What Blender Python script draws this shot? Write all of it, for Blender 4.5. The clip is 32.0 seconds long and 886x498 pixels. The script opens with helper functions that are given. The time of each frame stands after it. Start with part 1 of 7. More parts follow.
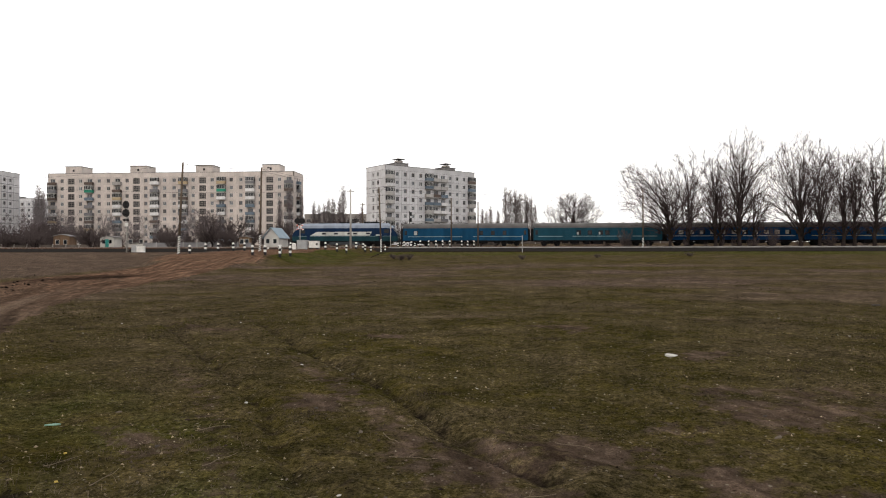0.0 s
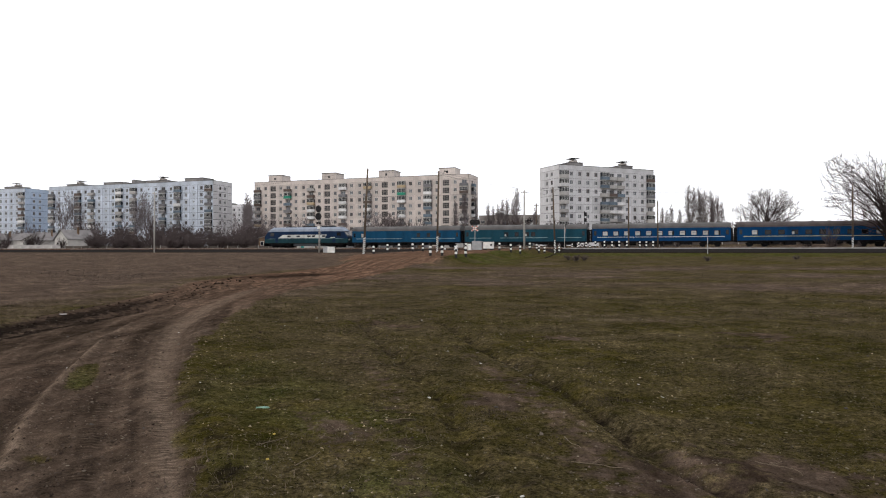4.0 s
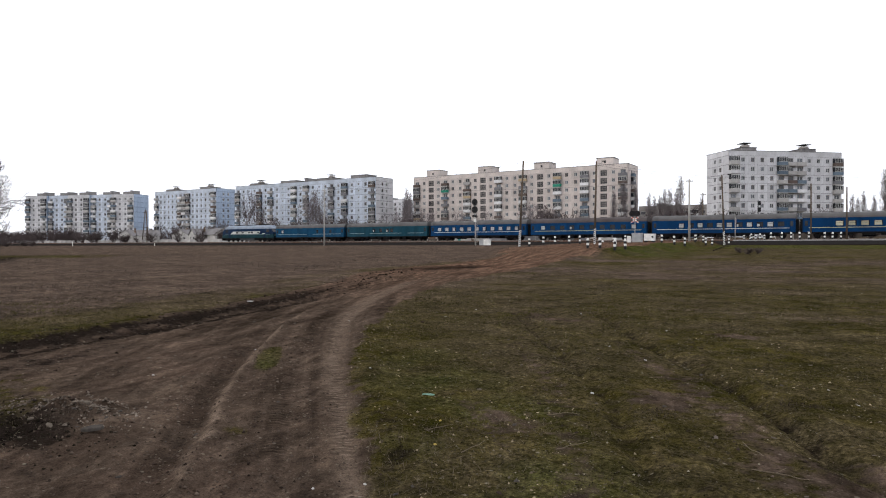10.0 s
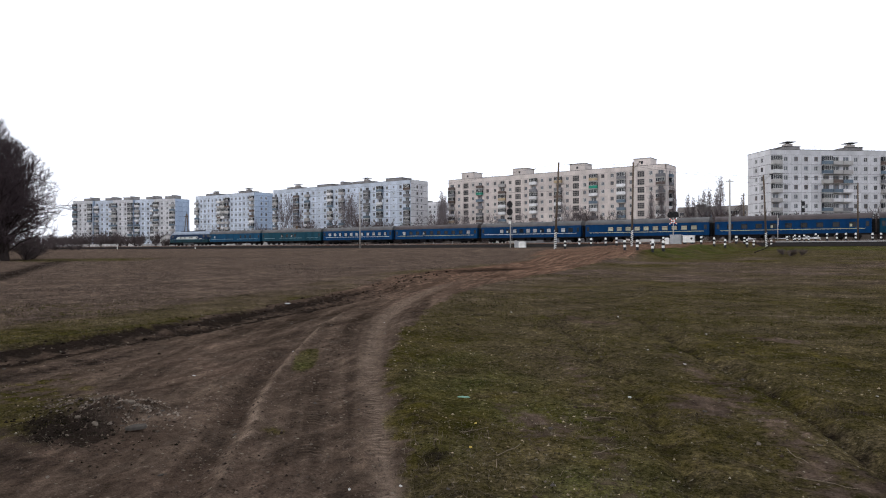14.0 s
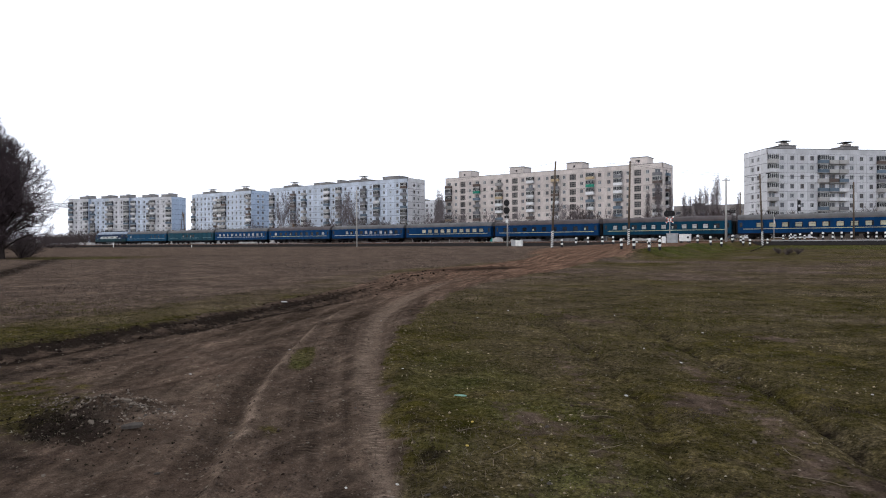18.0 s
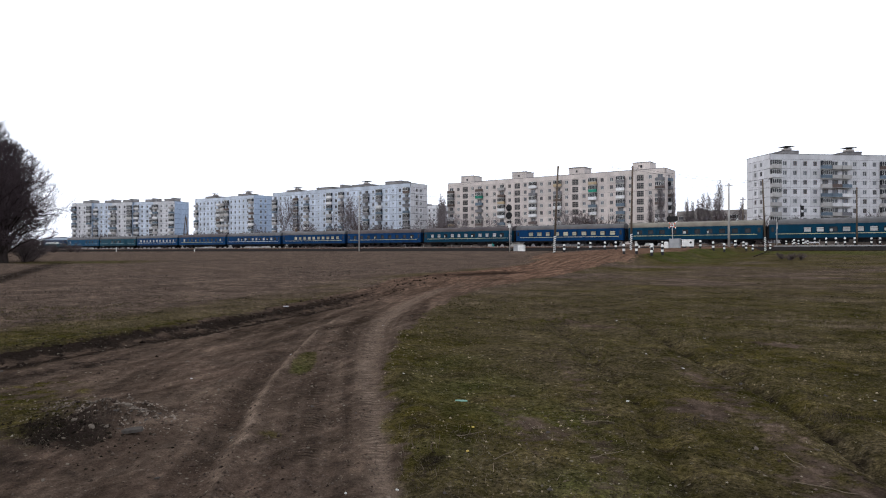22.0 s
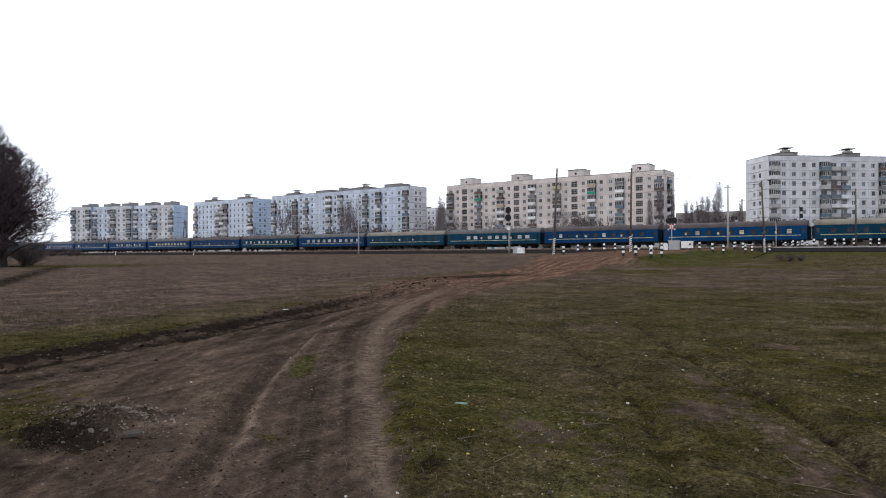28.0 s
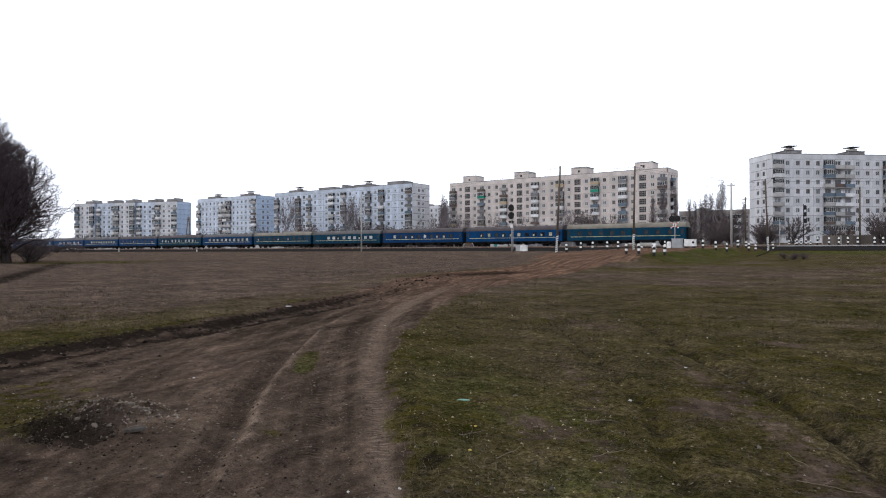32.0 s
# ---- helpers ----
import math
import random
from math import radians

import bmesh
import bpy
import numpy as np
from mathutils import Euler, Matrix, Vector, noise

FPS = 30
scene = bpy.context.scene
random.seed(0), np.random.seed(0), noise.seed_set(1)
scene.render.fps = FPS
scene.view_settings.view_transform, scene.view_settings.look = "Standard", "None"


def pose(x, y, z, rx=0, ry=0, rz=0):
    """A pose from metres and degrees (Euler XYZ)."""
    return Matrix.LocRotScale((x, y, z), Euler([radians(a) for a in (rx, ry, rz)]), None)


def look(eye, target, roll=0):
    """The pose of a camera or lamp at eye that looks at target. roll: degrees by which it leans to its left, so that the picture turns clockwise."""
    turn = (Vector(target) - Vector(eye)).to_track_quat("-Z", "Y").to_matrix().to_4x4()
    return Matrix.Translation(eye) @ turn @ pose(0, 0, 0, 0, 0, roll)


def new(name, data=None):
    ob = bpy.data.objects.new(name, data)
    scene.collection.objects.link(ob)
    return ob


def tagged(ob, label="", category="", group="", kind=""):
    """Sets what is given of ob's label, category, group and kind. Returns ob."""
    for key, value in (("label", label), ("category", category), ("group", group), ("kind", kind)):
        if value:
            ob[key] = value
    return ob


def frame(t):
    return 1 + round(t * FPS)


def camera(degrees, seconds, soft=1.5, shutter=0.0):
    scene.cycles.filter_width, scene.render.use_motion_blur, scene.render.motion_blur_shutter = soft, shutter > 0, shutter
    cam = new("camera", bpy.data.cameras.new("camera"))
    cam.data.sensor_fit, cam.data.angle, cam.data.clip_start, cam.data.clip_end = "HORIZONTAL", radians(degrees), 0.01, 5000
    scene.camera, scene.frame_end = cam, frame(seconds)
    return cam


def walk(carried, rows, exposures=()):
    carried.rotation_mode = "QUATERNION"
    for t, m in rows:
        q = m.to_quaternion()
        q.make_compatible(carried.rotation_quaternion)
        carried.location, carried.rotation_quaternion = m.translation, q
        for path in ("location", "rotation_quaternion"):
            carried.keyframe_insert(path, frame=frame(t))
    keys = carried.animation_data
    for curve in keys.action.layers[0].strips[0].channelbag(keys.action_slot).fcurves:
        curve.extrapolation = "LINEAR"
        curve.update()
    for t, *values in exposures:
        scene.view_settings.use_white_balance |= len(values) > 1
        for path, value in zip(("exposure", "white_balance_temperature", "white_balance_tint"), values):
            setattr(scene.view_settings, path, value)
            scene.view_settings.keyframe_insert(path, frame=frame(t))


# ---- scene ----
cam = camera(67.6, 32.0, soft=1.08)
# seconds, x, y, z, pitch, roll, yaw
PATH = [
    (0.0, 0.11, 0.02, 1.65, 0.29, 0.09, 4.04),
    (0.5, 0.09, 0.03, 1.65, 0.50, 0.12, 6.04),
    (1.0, 0.07, 0.04, 1.65, 0.63, 0.13, 8.29),
    (1.5, 0.06, 0.05, 1.65, 0.19, -0.51, 9.62),
    (2.0, 0.05, 0.04, 1.65, 0.36, -0.51, 11.53),
    (2.5, 0.03, 0.08, 1.65, 0.90, 0.09, 13.57),
    (3.0, 0.04, 0.02, 1.65, 0.93, 0.04, 15.14),
    (3.5, 0.04, 0.03, 1.65, 0.47, -0.08, 17.12),
    (5.5, 0.02, 0.02, 1.65, 0.67, 0.15, 23.43),
    (6.0, 0.01, 0.01, 1.65, 0.28, 0.09, 24.86),
    (6.5, 0.04, -0.03, 1.66, 0.30, 0.05, 25.79),
    (7.0, 0.01, -0.03, 1.65, 0.44, -0.13, 26.86),
    (7.5, 0.01, -0.01, 1.65, 0.85, 0.03, 28.20),
    (8.0, 0.01, -0.02, 1.65, 0.39, -0.32, 28.86),
    (8.5, -0.01, -0.01, 1.65, 0.06, -0.29, 29.57),
    (9.0, -0.01, -0.02, 1.65, -0.08, -0.28, 30.36),
    (9.5, -0.01, -0.01, 1.65, 0.00, 0.02, 30.86),
    (10.0, -0.02, -0.01, 1.65, -0.28, 0.03, 32.33),
    (10.5, -0.02, -0.00, 1.65, -0.28, 0.14, 32.99),
    (11.0, -0.02, -0.01, 1.65, -0.33, -0.03, 33.73),
    (11.5, -0.02, -0.01, 1.65, 0.04, -0.05, 34.61),
    (12.0, -0.02, -0.02, 1.65, 0.21, 0.22, 35.19),
    (12.5, -0.01, -0.01, 1.65, 0.18, 0.13, 35.36),
    (13.0, -0.02, -0.01, 1.65, -0.04, -0.29, 35.11),
    (13.5, -0.02, -0.01, 1.65, -0.14, -0.21, 35.12),
    (14.0, -0.02, -0.01, 1.65, -0.06, 0.20, 35.35),
    (14.5, -0.01, -0.01, 1.65, -0.01, 0.22, 35.35),
    (16.5, -0.02, -0.00, 1.65, 0.06, 0.23, 35.22),
    (17.0, -0.02, -0.00, 1.65, 0.05, 0.25, 35.18),
    (17.5, -0.02, -0.00, 1.65, 0.03, 0.19, 35.08),
    (18.0, -0.02, -0.01, 1.65, -0.19, 0.14, 35.08),
    (18.5, -0.02, -0.01, 1.65, -0.05, 0.02, 35.20),
    (19.0, -0.02, -0.01, 1.65, 0.17, -0.03, 35.21),
    (19.5, -0.01, -0.02, 1.65, 0.19, -0.04, 35.30),
    (20.0, -0.03, 0.01, 1.65, 0.05, -0.07, 35.38),
    (20.5, -0.01, -0.01, 1.65, 0.07, 0.02, 35.39),
    (21.0, -0.01, -0.01, 1.65, 0.11, 0.13, 35.29),
    (21.5, -0.01, -0.00, 1.65, 0.23, 0.09, 35.29),
    (22.0, -0.01, -0.00, 1.65, 0.23, 0.04, 35.29),
    (22.5, -0.01, -0.01, 1.65, 0.03, -0.03, 35.12),
    (23.0, -0.01, -0.01, 1.65, 0.20, 0.05, 35.28),
    (23.5, -0.01, -0.01, 1.65, 0.32, 0.12, 35.24),
    (24.0, -0.00, -0.01, 1.65, 0.18, 0.08, 35.00),
    (24.5, -0.01, -0.00, 1.65, 0.10, 0.15, 34.85),
    (25.0, -0.01, -0.00, 1.65, 0.14, 0.25, 35.00),
    (25.5, -0.00, -0.01, 1.65, 0.14, 0.39, 34.99),
    (27.5, -0.01, -0.01, 1.65, 0.10, 0.17, 35.06),
    (28.0, -0.01, -0.00, 1.65, 0.45, 0.24, 35.24),
    (28.5, -0.01, -0.00, 1.65, 0.39, 0.14, 35.11),
    (29.0, -0.01, -0.01, 1.65, 0.30, -0.00, 35.20),
    (29.5, -0.01, -0.00, 1.65, 0.22, 0.01, 35.35),
    (30.0, -0.01, 0.00, 1.65, 0.20, 0.03, 35.38),
    (30.5, -0.01, 0.00, 1.65, 0.08, -0.14, 35.15),
    (31.0, -0.02, 0.00, 1.64, 0.03, -0.04, 35.21),
    (31.5, -0.01, 0.00, 1.64, 0.07, 0.01, 35.40),
    (32.0, -0.01, 0.00, 1.64, 0.24, 0.08, 35.48),
]
# the picture starts out warmer and cools as the view turns to the buildings
BALANCE = [(0, 0, 7700, 10), (2, 0, 7500, 10), (4, 0, 7200, 10), (7, 0, 7000, 10), (10, 0, 6900, 10), (14, 0, 6650, 10), (18, 0, 6550, 10), (32, 0, 6500, 10)]
walk(cam, [(t, pose(x, y, z, 90 + p, r, w)) for t, x, y, z, p, r, w in PATH], BALANCE)

# ---- world and light: white overcast sky, a weak wide sun behind the thin cloud ----
SUN_ELEV, SUN_AZ = 24.0, 215.0          # degrees; azimuth clockwise from +y
sky_world = bpy.data.worlds.new("overcast")
scene.world = sky_world
sky_world.use_nodes = True
wn, wl = sky_world.node_tree.nodes, sky_world.node_tree.links
sky = wn.new("ShaderNodeTexSky")
sky.sky_type, sky.sun_disc = "NISHITA", False
sky.sun_elevation, sky.sun_rotation = radians(SUN_ELEV), radians(SUN_AZ)
sky_gain = wn.new("ShaderNodeMixRGB")
sky_gain.blend_type, sky_gain.inputs[0].default_value = "MULTIPLY", 1.0
sky_gain.inputs[2].default_value = (0.10, 0.10, 0.10, 1)
cloud = wn.new("ShaderNodeMixRGB")
cloud.inputs[0].default_value, cloud.inputs[2].default_value = 0.93, (1.28, 1.34, 1.50, 1)
wl.new(sky.outputs[0], sky_gain.inputs[1])
wl.new(sky_gain.outputs[0], cloud.inputs[1])
wl.new(cloud.outputs[0], wn["Background"].inputs[0])
wn["Background"].inputs[1].default_value = 1.0
sun = new("sun", bpy.data.lights.new("sun", "SUN"))
sun.data.energy, sun.data.angle, sun.data.color = 0.6, radians(25), (1.0, 0.96, 0.91)
a, e = radians(SUN_AZ), radians(SUN_ELEV)
sun.matrix_world = look((math.sin(a) * math.cos(e) * 50, math.cos(a) * math.cos(e) * 50, math.sin(e) * 50), (0, 0, 0))
scene.view_settings.exposure = 0.0


# ---- materials ----
def mat(name, colour, rough=0.8, metal=0.0, var=0.25, scale=1.0, fine=0.12, bump=0.15, streak=0.0, rnd=0.0, tint=None, spec=0.12):
    """Paint, metal, wood or stone: colour broken up by a broad stain and a fine grain, with relief."""
    m = bpy.data.materials.new(name)
    m.use_nodes = True
    n, l = m.node_tree.nodes, m.node_tree.links
    b = n["Principled BSDF"]
    b.inputs["Roughness"].default_value, b.inputs["Metallic"].default_value = rough, metal
    b.inputs["Specular IOR Level"].default_value = spec
    tc = n.new("ShaderNodeTexCoord")
    mp = n.new("ShaderNodeMapping")
    l.new(tc.outputs["Object"], mp.inputs[0])
    if streak:
        mp.inputs["Scale"].default_value = (1, 1, 1 / (1 + streak))
    broad, grain = n.new("ShaderNodeTexNoise"), n.new("ShaderNodeTexNoise")
    broad.inputs["Scale"].default_value, broad.inputs["Detail"].default_value = scale, 5
    grain.inputs["Scale"].default_value, grain.inputs["Detail"].default_value = scale * 14, 4
    l.new(mp.outputs[0], broad.inputs[0])
    l.new(mp.outputs[0], grain.inputs[0])
    r1, r2 = n.new("ShaderNodeMapRange"), n.new("ShaderNodeMapRange")
    for r, amount, src in ((r1, var, broad), (r2, fine, grain)):
        r.inputs[1].default_value, r.inputs[2].default_value = 0.3, 0.7
        r.inputs[3].default_value, r.inputs[4].default_value = 1 - amount, 1 + amount * 0.6
        l.new(src.outputs[0], r.inputs[0])
    mul = n.new("ShaderNodeMath")
    mul.operation = "MULTIPLY"
    l.new(r1.outputs[0], mul.inputs[0])
    l.new(r2.outputs[0], mul.inputs[1])
    last = mul
    if rnd:
        oi = n.new("ShaderNodeObjectInfo")
        rr, m2 = n.new("ShaderNodeMapRange"), n.new("ShaderNodeMath")
        rr.inputs[3].default_value, rr.inputs[4].default_value = 1 - rnd, 1 + rnd
        m2.operation = "MULTIPLY"
        l.new(oi.outputs["Random"], rr.inputs[0])
        l.new(rr.outputs[0], m2.inputs[0])
        l.new(mul.outputs[0], m2.inputs[1])
        last = m2
    mix = n.new("ShaderNodeMixRGB")
    mix.blend_type, mix.inputs[0].default_value = "MULTIPLY", 1.0
    mix.inputs[1].default_value = (*colour, 1)
    if tint:
        hue = n.new("ShaderNodeMixRGB")
        hue.inputs[1].default_value, hue.inputs[2].default_value = (*colour, 1), (*tint, 1)
        ramp = n.new("ShaderNodeMapRange")
        ramp.inputs[1].default_value, ramp.inputs[2].default_value = 0.42, 0.62
        l.new(broad.outputs[0], ramp.inputs[0])
        l.new(ramp.outputs[0], hue.inputs[0])
        l.new(hue.outputs[0], mix.inputs[1])
    l.new(last.outputs[0], mix.inputs[2])
    l.new(mix.outputs[0], b.inputs["Base Color"])
    if bump:
        bp = n.new("ShaderNodeBump")
        bp.inputs["Strength"].default_value, bp.inputs["Distance"].default_value = bump, 0.02
        l.new(grain.outputs[0], bp.inputs["Height"])
        l.new(bp.outputs[0], b.inputs["Normal"])
    return m


M = {
    "steel": mat("worn_steel", (0.42, 0.40, 0.38), 0.35, 0.9, 0.3, 3),
    "bright": mat("pale_rail_paint", (0.36, 0.355, 0.345), 0.7, 0, 0.25, 1),
    "dark": mat("dark_parts_and_shade", (0.010, 0.010, 0.011), 0.8, 0.1, 0.4, 2),
    "rubber": mat("black_rubber", (0.015, 0.015, 0.016), 0.9),
    "white": mat("white_enamel", (0.75, 0.75, 0.73), 0.5, 0, 0.18, 2),
    "black": mat("black_enamel", (0.02, 0.02, 0.022), 0.5, 0, 0.2, 2),
    "concrete": mat("grey_concrete", (0.40, 0.39, 0.37), 0.9, 0, 0.22, 1.5, streak=3),
    "wood": mat("weathered_pole_wood", (0.105, 0.080, 0.060), 0.9, 0, 0.35, 3, streak=8),
    "rust": mat("rusty_iron", (0.13, 0.07, 0.045), 0.85, 0.2, 0.4, 4),
    "ballast": mat("grey_ballast", (0.026, 0.024, 0.023), 0.95, 0, 0.35, 6, fine=0.4, bump=0.8, spec=0.0),
    "red": mat("faded_red_paint", (0.55, 0.13, 0.09), 0.6),
    "glass": mat("window_glass", (0.012, 0.015, 0.02), 0.15, 0, 0.3, 2, bump=0, rnd=0.5, spec=0.35),
    # Sky reflection is put into these panes' lightened base colour
    "house_glass": mat("sky_tinted_flat_glass", (0.085, 0.093, 0.108), 0.12, 0, 0.3, 2, bump=0, rnd=0.75, spec=0.5),
    "curtain": mat("white_curtain", (0.42, 0.43, 0.42), 0.9, 0, 0.2, 3, rnd=0.2),
    "frame": mat("window_frame_white", (0.58, 0.58, 0.56), 0.7, 0, 0.2, 2, rnd=0.2),
    "frame_brown": mat("window_frame_brown", (0.16, 0.12, 0.10), 0.7, 0, 0.2, 2, rnd=0.3),
    "frame_stair": mat("stair_window_frame", (0.27, 0.24, 0.22), 0.8, 0, 0.2, 2, rnd=0.2),
    "bark": mat("grey_brown_bark", (0.034, 0.027, 0.025), 0.95, 0, 0.35, 2, streak=4, spec=0.0),
    "twig": mat("thin_twigs", (0.075, 0.058, 0.062), 0.95, 0, 0.3, 1, bump=0, spec=0.0),
    "scrub": mat("brown_scrub_twigs", (0.092, 0.074, 0.073), 0.95, 0, 0.3, 1, bump=0, spec=0.0),
    "poplar": mat("poplar_twigs", (0.175, 0.152, 0.156), 0.95, 0, 0.3, 1, bump=0, spec=0.0),
    "roofing": mat("bitumen_roofing", (0.10, 0.10, 0.10), 0.9, 0, 0.3, 0.3),
    "core": mat("dark_joint_mastic", (0.06, 0.06, 0.065), 0.95, 0, 0.3, 0.5, bump=0),
}


# ---- mesh helpers ----
class Build:
    """Collects verts and faces with material slots; mesh() makes one mesh of them."""

    def __init__(self):
        self.v, self.f, self.s = [], [], []

    def quad(self, a, b, c, d, slot=0):
        i = len(self.v)
        self.v += [a, b, c, d]
        self.f.append((i, i + 1, i + 2, i + 3))
        self.s.append(slot)

    def box(self, x0, x1, y0, y1, z0, z1, slot=0, bevel=0.0):
        """A box, with its four upright edges and its top edges chamfered by bevel."""
        if bevel <= 0:
            rings = [[(x0, y0), (x1, y0), (x1, y1), (x0, y1)]] * 2
            zs = [z0, z1]
        else:
            b = bevel
            def ring(i):
                return [(x0 + b, y0 + i), (x1 - b, y0 + i), (x1 - i, y0 + b), (x1 - i, y1 - b), (x1 - b, y1 - i), (x0 + b, y1 - i), (x0 + i, y1 - b), (x0 + i, y0 + b)]
            rings, zs = [ring(0), ring(0), ring(b * 0.9)], [z0, z1 - b, z1]
        self.stack(rings, zs, slot)

    def stack(self, rings, zs, slot=0, caps=True):
        i0, n = len(self.v), len(rings[0])
        for r, z in zip(rings, zs):
            self.v += [(x, y, z) for x, y in r]
        for k in range(len(rings) - 1):
            for j in range(n):
                a, b = i0 + k * n + j, i0 + k * n + (j + 1) % n
                self.f.append((a, b, b + n, a + n))
                self.s.append(slot)
        if caps:
            self.f.append(tuple(range(i0 + n - 1, i0 - 1, -1)))
            self.f.append(tuple(range(i0 + (len(rings) - 1) * n, i0 + len(rings) * n)))
            self.s += [slot, slot]

    def tube(self, a, b, ra, rb, n=8, slot=0, caps=True):
        a, b = Vector(a), Vector(b)
        d = (b - a).normalized()
        u = d.orthogonal().normalized()
        w = d.cross(u)
        i0 = len(self.v)
        for p, r in ((a, ra), (b, rb)):
            for k in range(n):
                t = 2 * math.pi * k / n
                self.v.append(tuple(p + r * (math.cos(t) * u + math.sin(t) * w)))
        for k in range(n):
            j = (k + 1) % n
            self.f.append((i0 + k, i0 + j, i0 + n + j, i0 + n + k))
            self.s.append(slot)
        if caps:
            self.f.append(tuple(range(i0 + n - 1, i0 - 1, -1)))
            self.f.append(tuple(range(i0 + n, i0 + 2 * n)))
            self.s += [slot, slot]

    def extrude_x(self, profile, x0, x1, slots=None, cap=0):
        """A closed (y, z) profile drawn along x; slots gives each side's material."""
        i0, n = len(self.v), len(profile)
        for x in (x0, x1):
            self.v += [(x, y, z) for y, z in profile]
        for j in range(n):
            k = (j + 1) % n
            self.f.append((i0 + j, i0 + k, i0 + n + k, i0 + n + j))
            self.s.append(slots[j] if slots else 0)
        self.f.append(tuple(range(i0 + n - 1, i0 - 1, -1)))
        self.f.append(tuple(range(i0 + n, i0 + 2 * n)))
        self.s += [cap, cap]

    def mesh(self, name, *materials, smooth=False, weld=False):
        me = bpy.data.meshes.new(name)
        me.from_pydata(self.v, [], self.f)
        if weld:
            me.polygons.foreach_set("material_index", self.s)
            bm = bmesh.new()
            bm.from_mesh(me)
            bmesh.ops.remove_doubles(bm, verts=bm.verts, dist=1e-4)
            bm.to_mesh(me)
            bm.free()
            for m in materials:
                me.materials.append(m)
            me.update()
            return me
        for m in materials:
            me.materials.append(m)
        me.polygons.foreach_set("material_index", self.s)
        if smooth:
            me.polygons.foreach_set("use_smooth", [True] * len(self.f))
        me.update()
        return me


def part(name, data, parent, m=None, label=""):
    """One mesh object under a thing or a part; data is a mesh or a Build."""
    ob = new(name, data)
    ob.parent = parent
    if m is not None:
        ob.matrix_local = m
    if label:
        ob["label"] = label
    return ob


def thing(name, m, label, category, group="", kind=""):
    ob = new(name)
    ob.empty_display_size = 0.3
    ob.matrix_world = m
    return tagged(ob, label, category, group, kind)


def boxmesh(name, dims, material, bevel=0.0):
    b = Build()
    b.box(*dims, bevel=bevel)
    return b.mesh(name, material)


# ---- ground ----
PROFILE_Y = [-3000, 8, 30, 65, 95, 106.5, 109.0, 110.0, 114.8, 116, 121, 122.7, 129, 131.5, 150, 190, 260, 4000]
PROFILE_Z = [0, 0, 0.12, 0.4, 1.25, 1.75, 1.72, 1.9, 2.25, 2.1, 2.15, 2.5, 2.5, 2.55, 2.9, 3.7, 4.4, 4.6]
ROAD_Y = [52, 62, 70, 85, 105, 126, 140, 160]
ROAD_X = [-25, -27.5, -29.5, -29, -26, -22.5, -20, -18]
ROAD_Z = [0.2, 1.0, 1.5, 1.85, 2.3, 2.7, 2.5, 1.8]
ROAD_W = [3, 4.5, 7.5, 7.0, 5.5, 5.0, 5.0, 5.0]
# right wheel rut of the track to the crossing, and the middle of the muddy track that joins it
TRACK_A = [(12.0, -14.0), (0.6, -0.5), (-1.6, 2.0), (-2.87, 3.43), (-4.04, 4.67), (-5.05, 5.71), (-6.64, 7.45), (-8.2, 9.35), (-9.3, 10.7), (-10.95, 13.1), (-13.86, 17.9), (-16.8, 23.9), (-20.0, 32.8), (-23.2, 46), (-26, 60), (-27.7, 71), (-28.5, 85)]
TRACK_B = [(-7.5, -12), (-9.6, -2), (-10.9, 4.1), (-11.6, 6.2), (-12.4, 9.0), (-14.2, 14.0), (-17.0, 20.0), (-20.5, 27), (-23.5, 36), (-26, 50), (-28, 66)]


def lattice(ix, iy, seed):
    h = (ix * 374761393 + iy * 668265263 + seed * 1442695041) & 0xFFFFFFFF
    h = ((h ^ (h >> 13)) * 1274126177) & 0xFFFFFFFF
    return ((h ^ (h >> 16)) & 0xFFFF) / 65535.0


def value_noise(x, y, seed=0):
    x, y = np.asarray(x, float), np.asarray(y, float)
    ix, iy = np.floor(x).astype(np.int64), np.floor(y).astype(np.int64)
    fx, fy = x - ix, y - iy
    fx, fy = fx * fx * (3 - 2 * fx), fy * fy * (3 - 2 * fy)
    a, b = lattice(ix, iy, seed), lattice(ix + 1, iy, seed)
    c, d = lattice(ix, iy + 1, seed), lattice(ix + 1, iy + 1, seed)
    return (a * (1 - fx) + b * fx) * (1 - fy) + (c * (1 - fx) + d * fx) * fy


def fbm(x, y, seed=0, octaves=4):
    s, amp, tot = 0, 1.0, 0
    for k in range(octaves):
        s = s + amp * value_noise(x * 2 ** k + 17 * k, y * 2 ** k - 9 * k, seed + k)
        tot += amp
        amp *= 0.55
    return s / tot - 0.5


def line_offset(x, y, line):
    """Signed distance from a polyline (positive to the right of its direction)."""
    best = np.full(np.shape(x), 1e9)
    sign = np.ones(np.shape(x))
    for (x0, y0), (x1, y1) in zip(line, line[1:]):
        dx, dy = x1 - x0, y1 - y0
        t = np.clip(((x - x0) * dx + (y - y0) * dy) / (dx * dx + dy * dy), 0, 1)
        ex, ey = x - x0 - t * dx, y - y0 - t * dy
        d = np.hypot(ex, ey)
        near = d < best
        best = np.where(near, d, best)
        sign = np.where(near, np.where(ex * dy - ey * dx > 0, 1, -1), sign)
    return best * sign


def bell(d, w):
    return np.exp(-(d / w) ** 2)


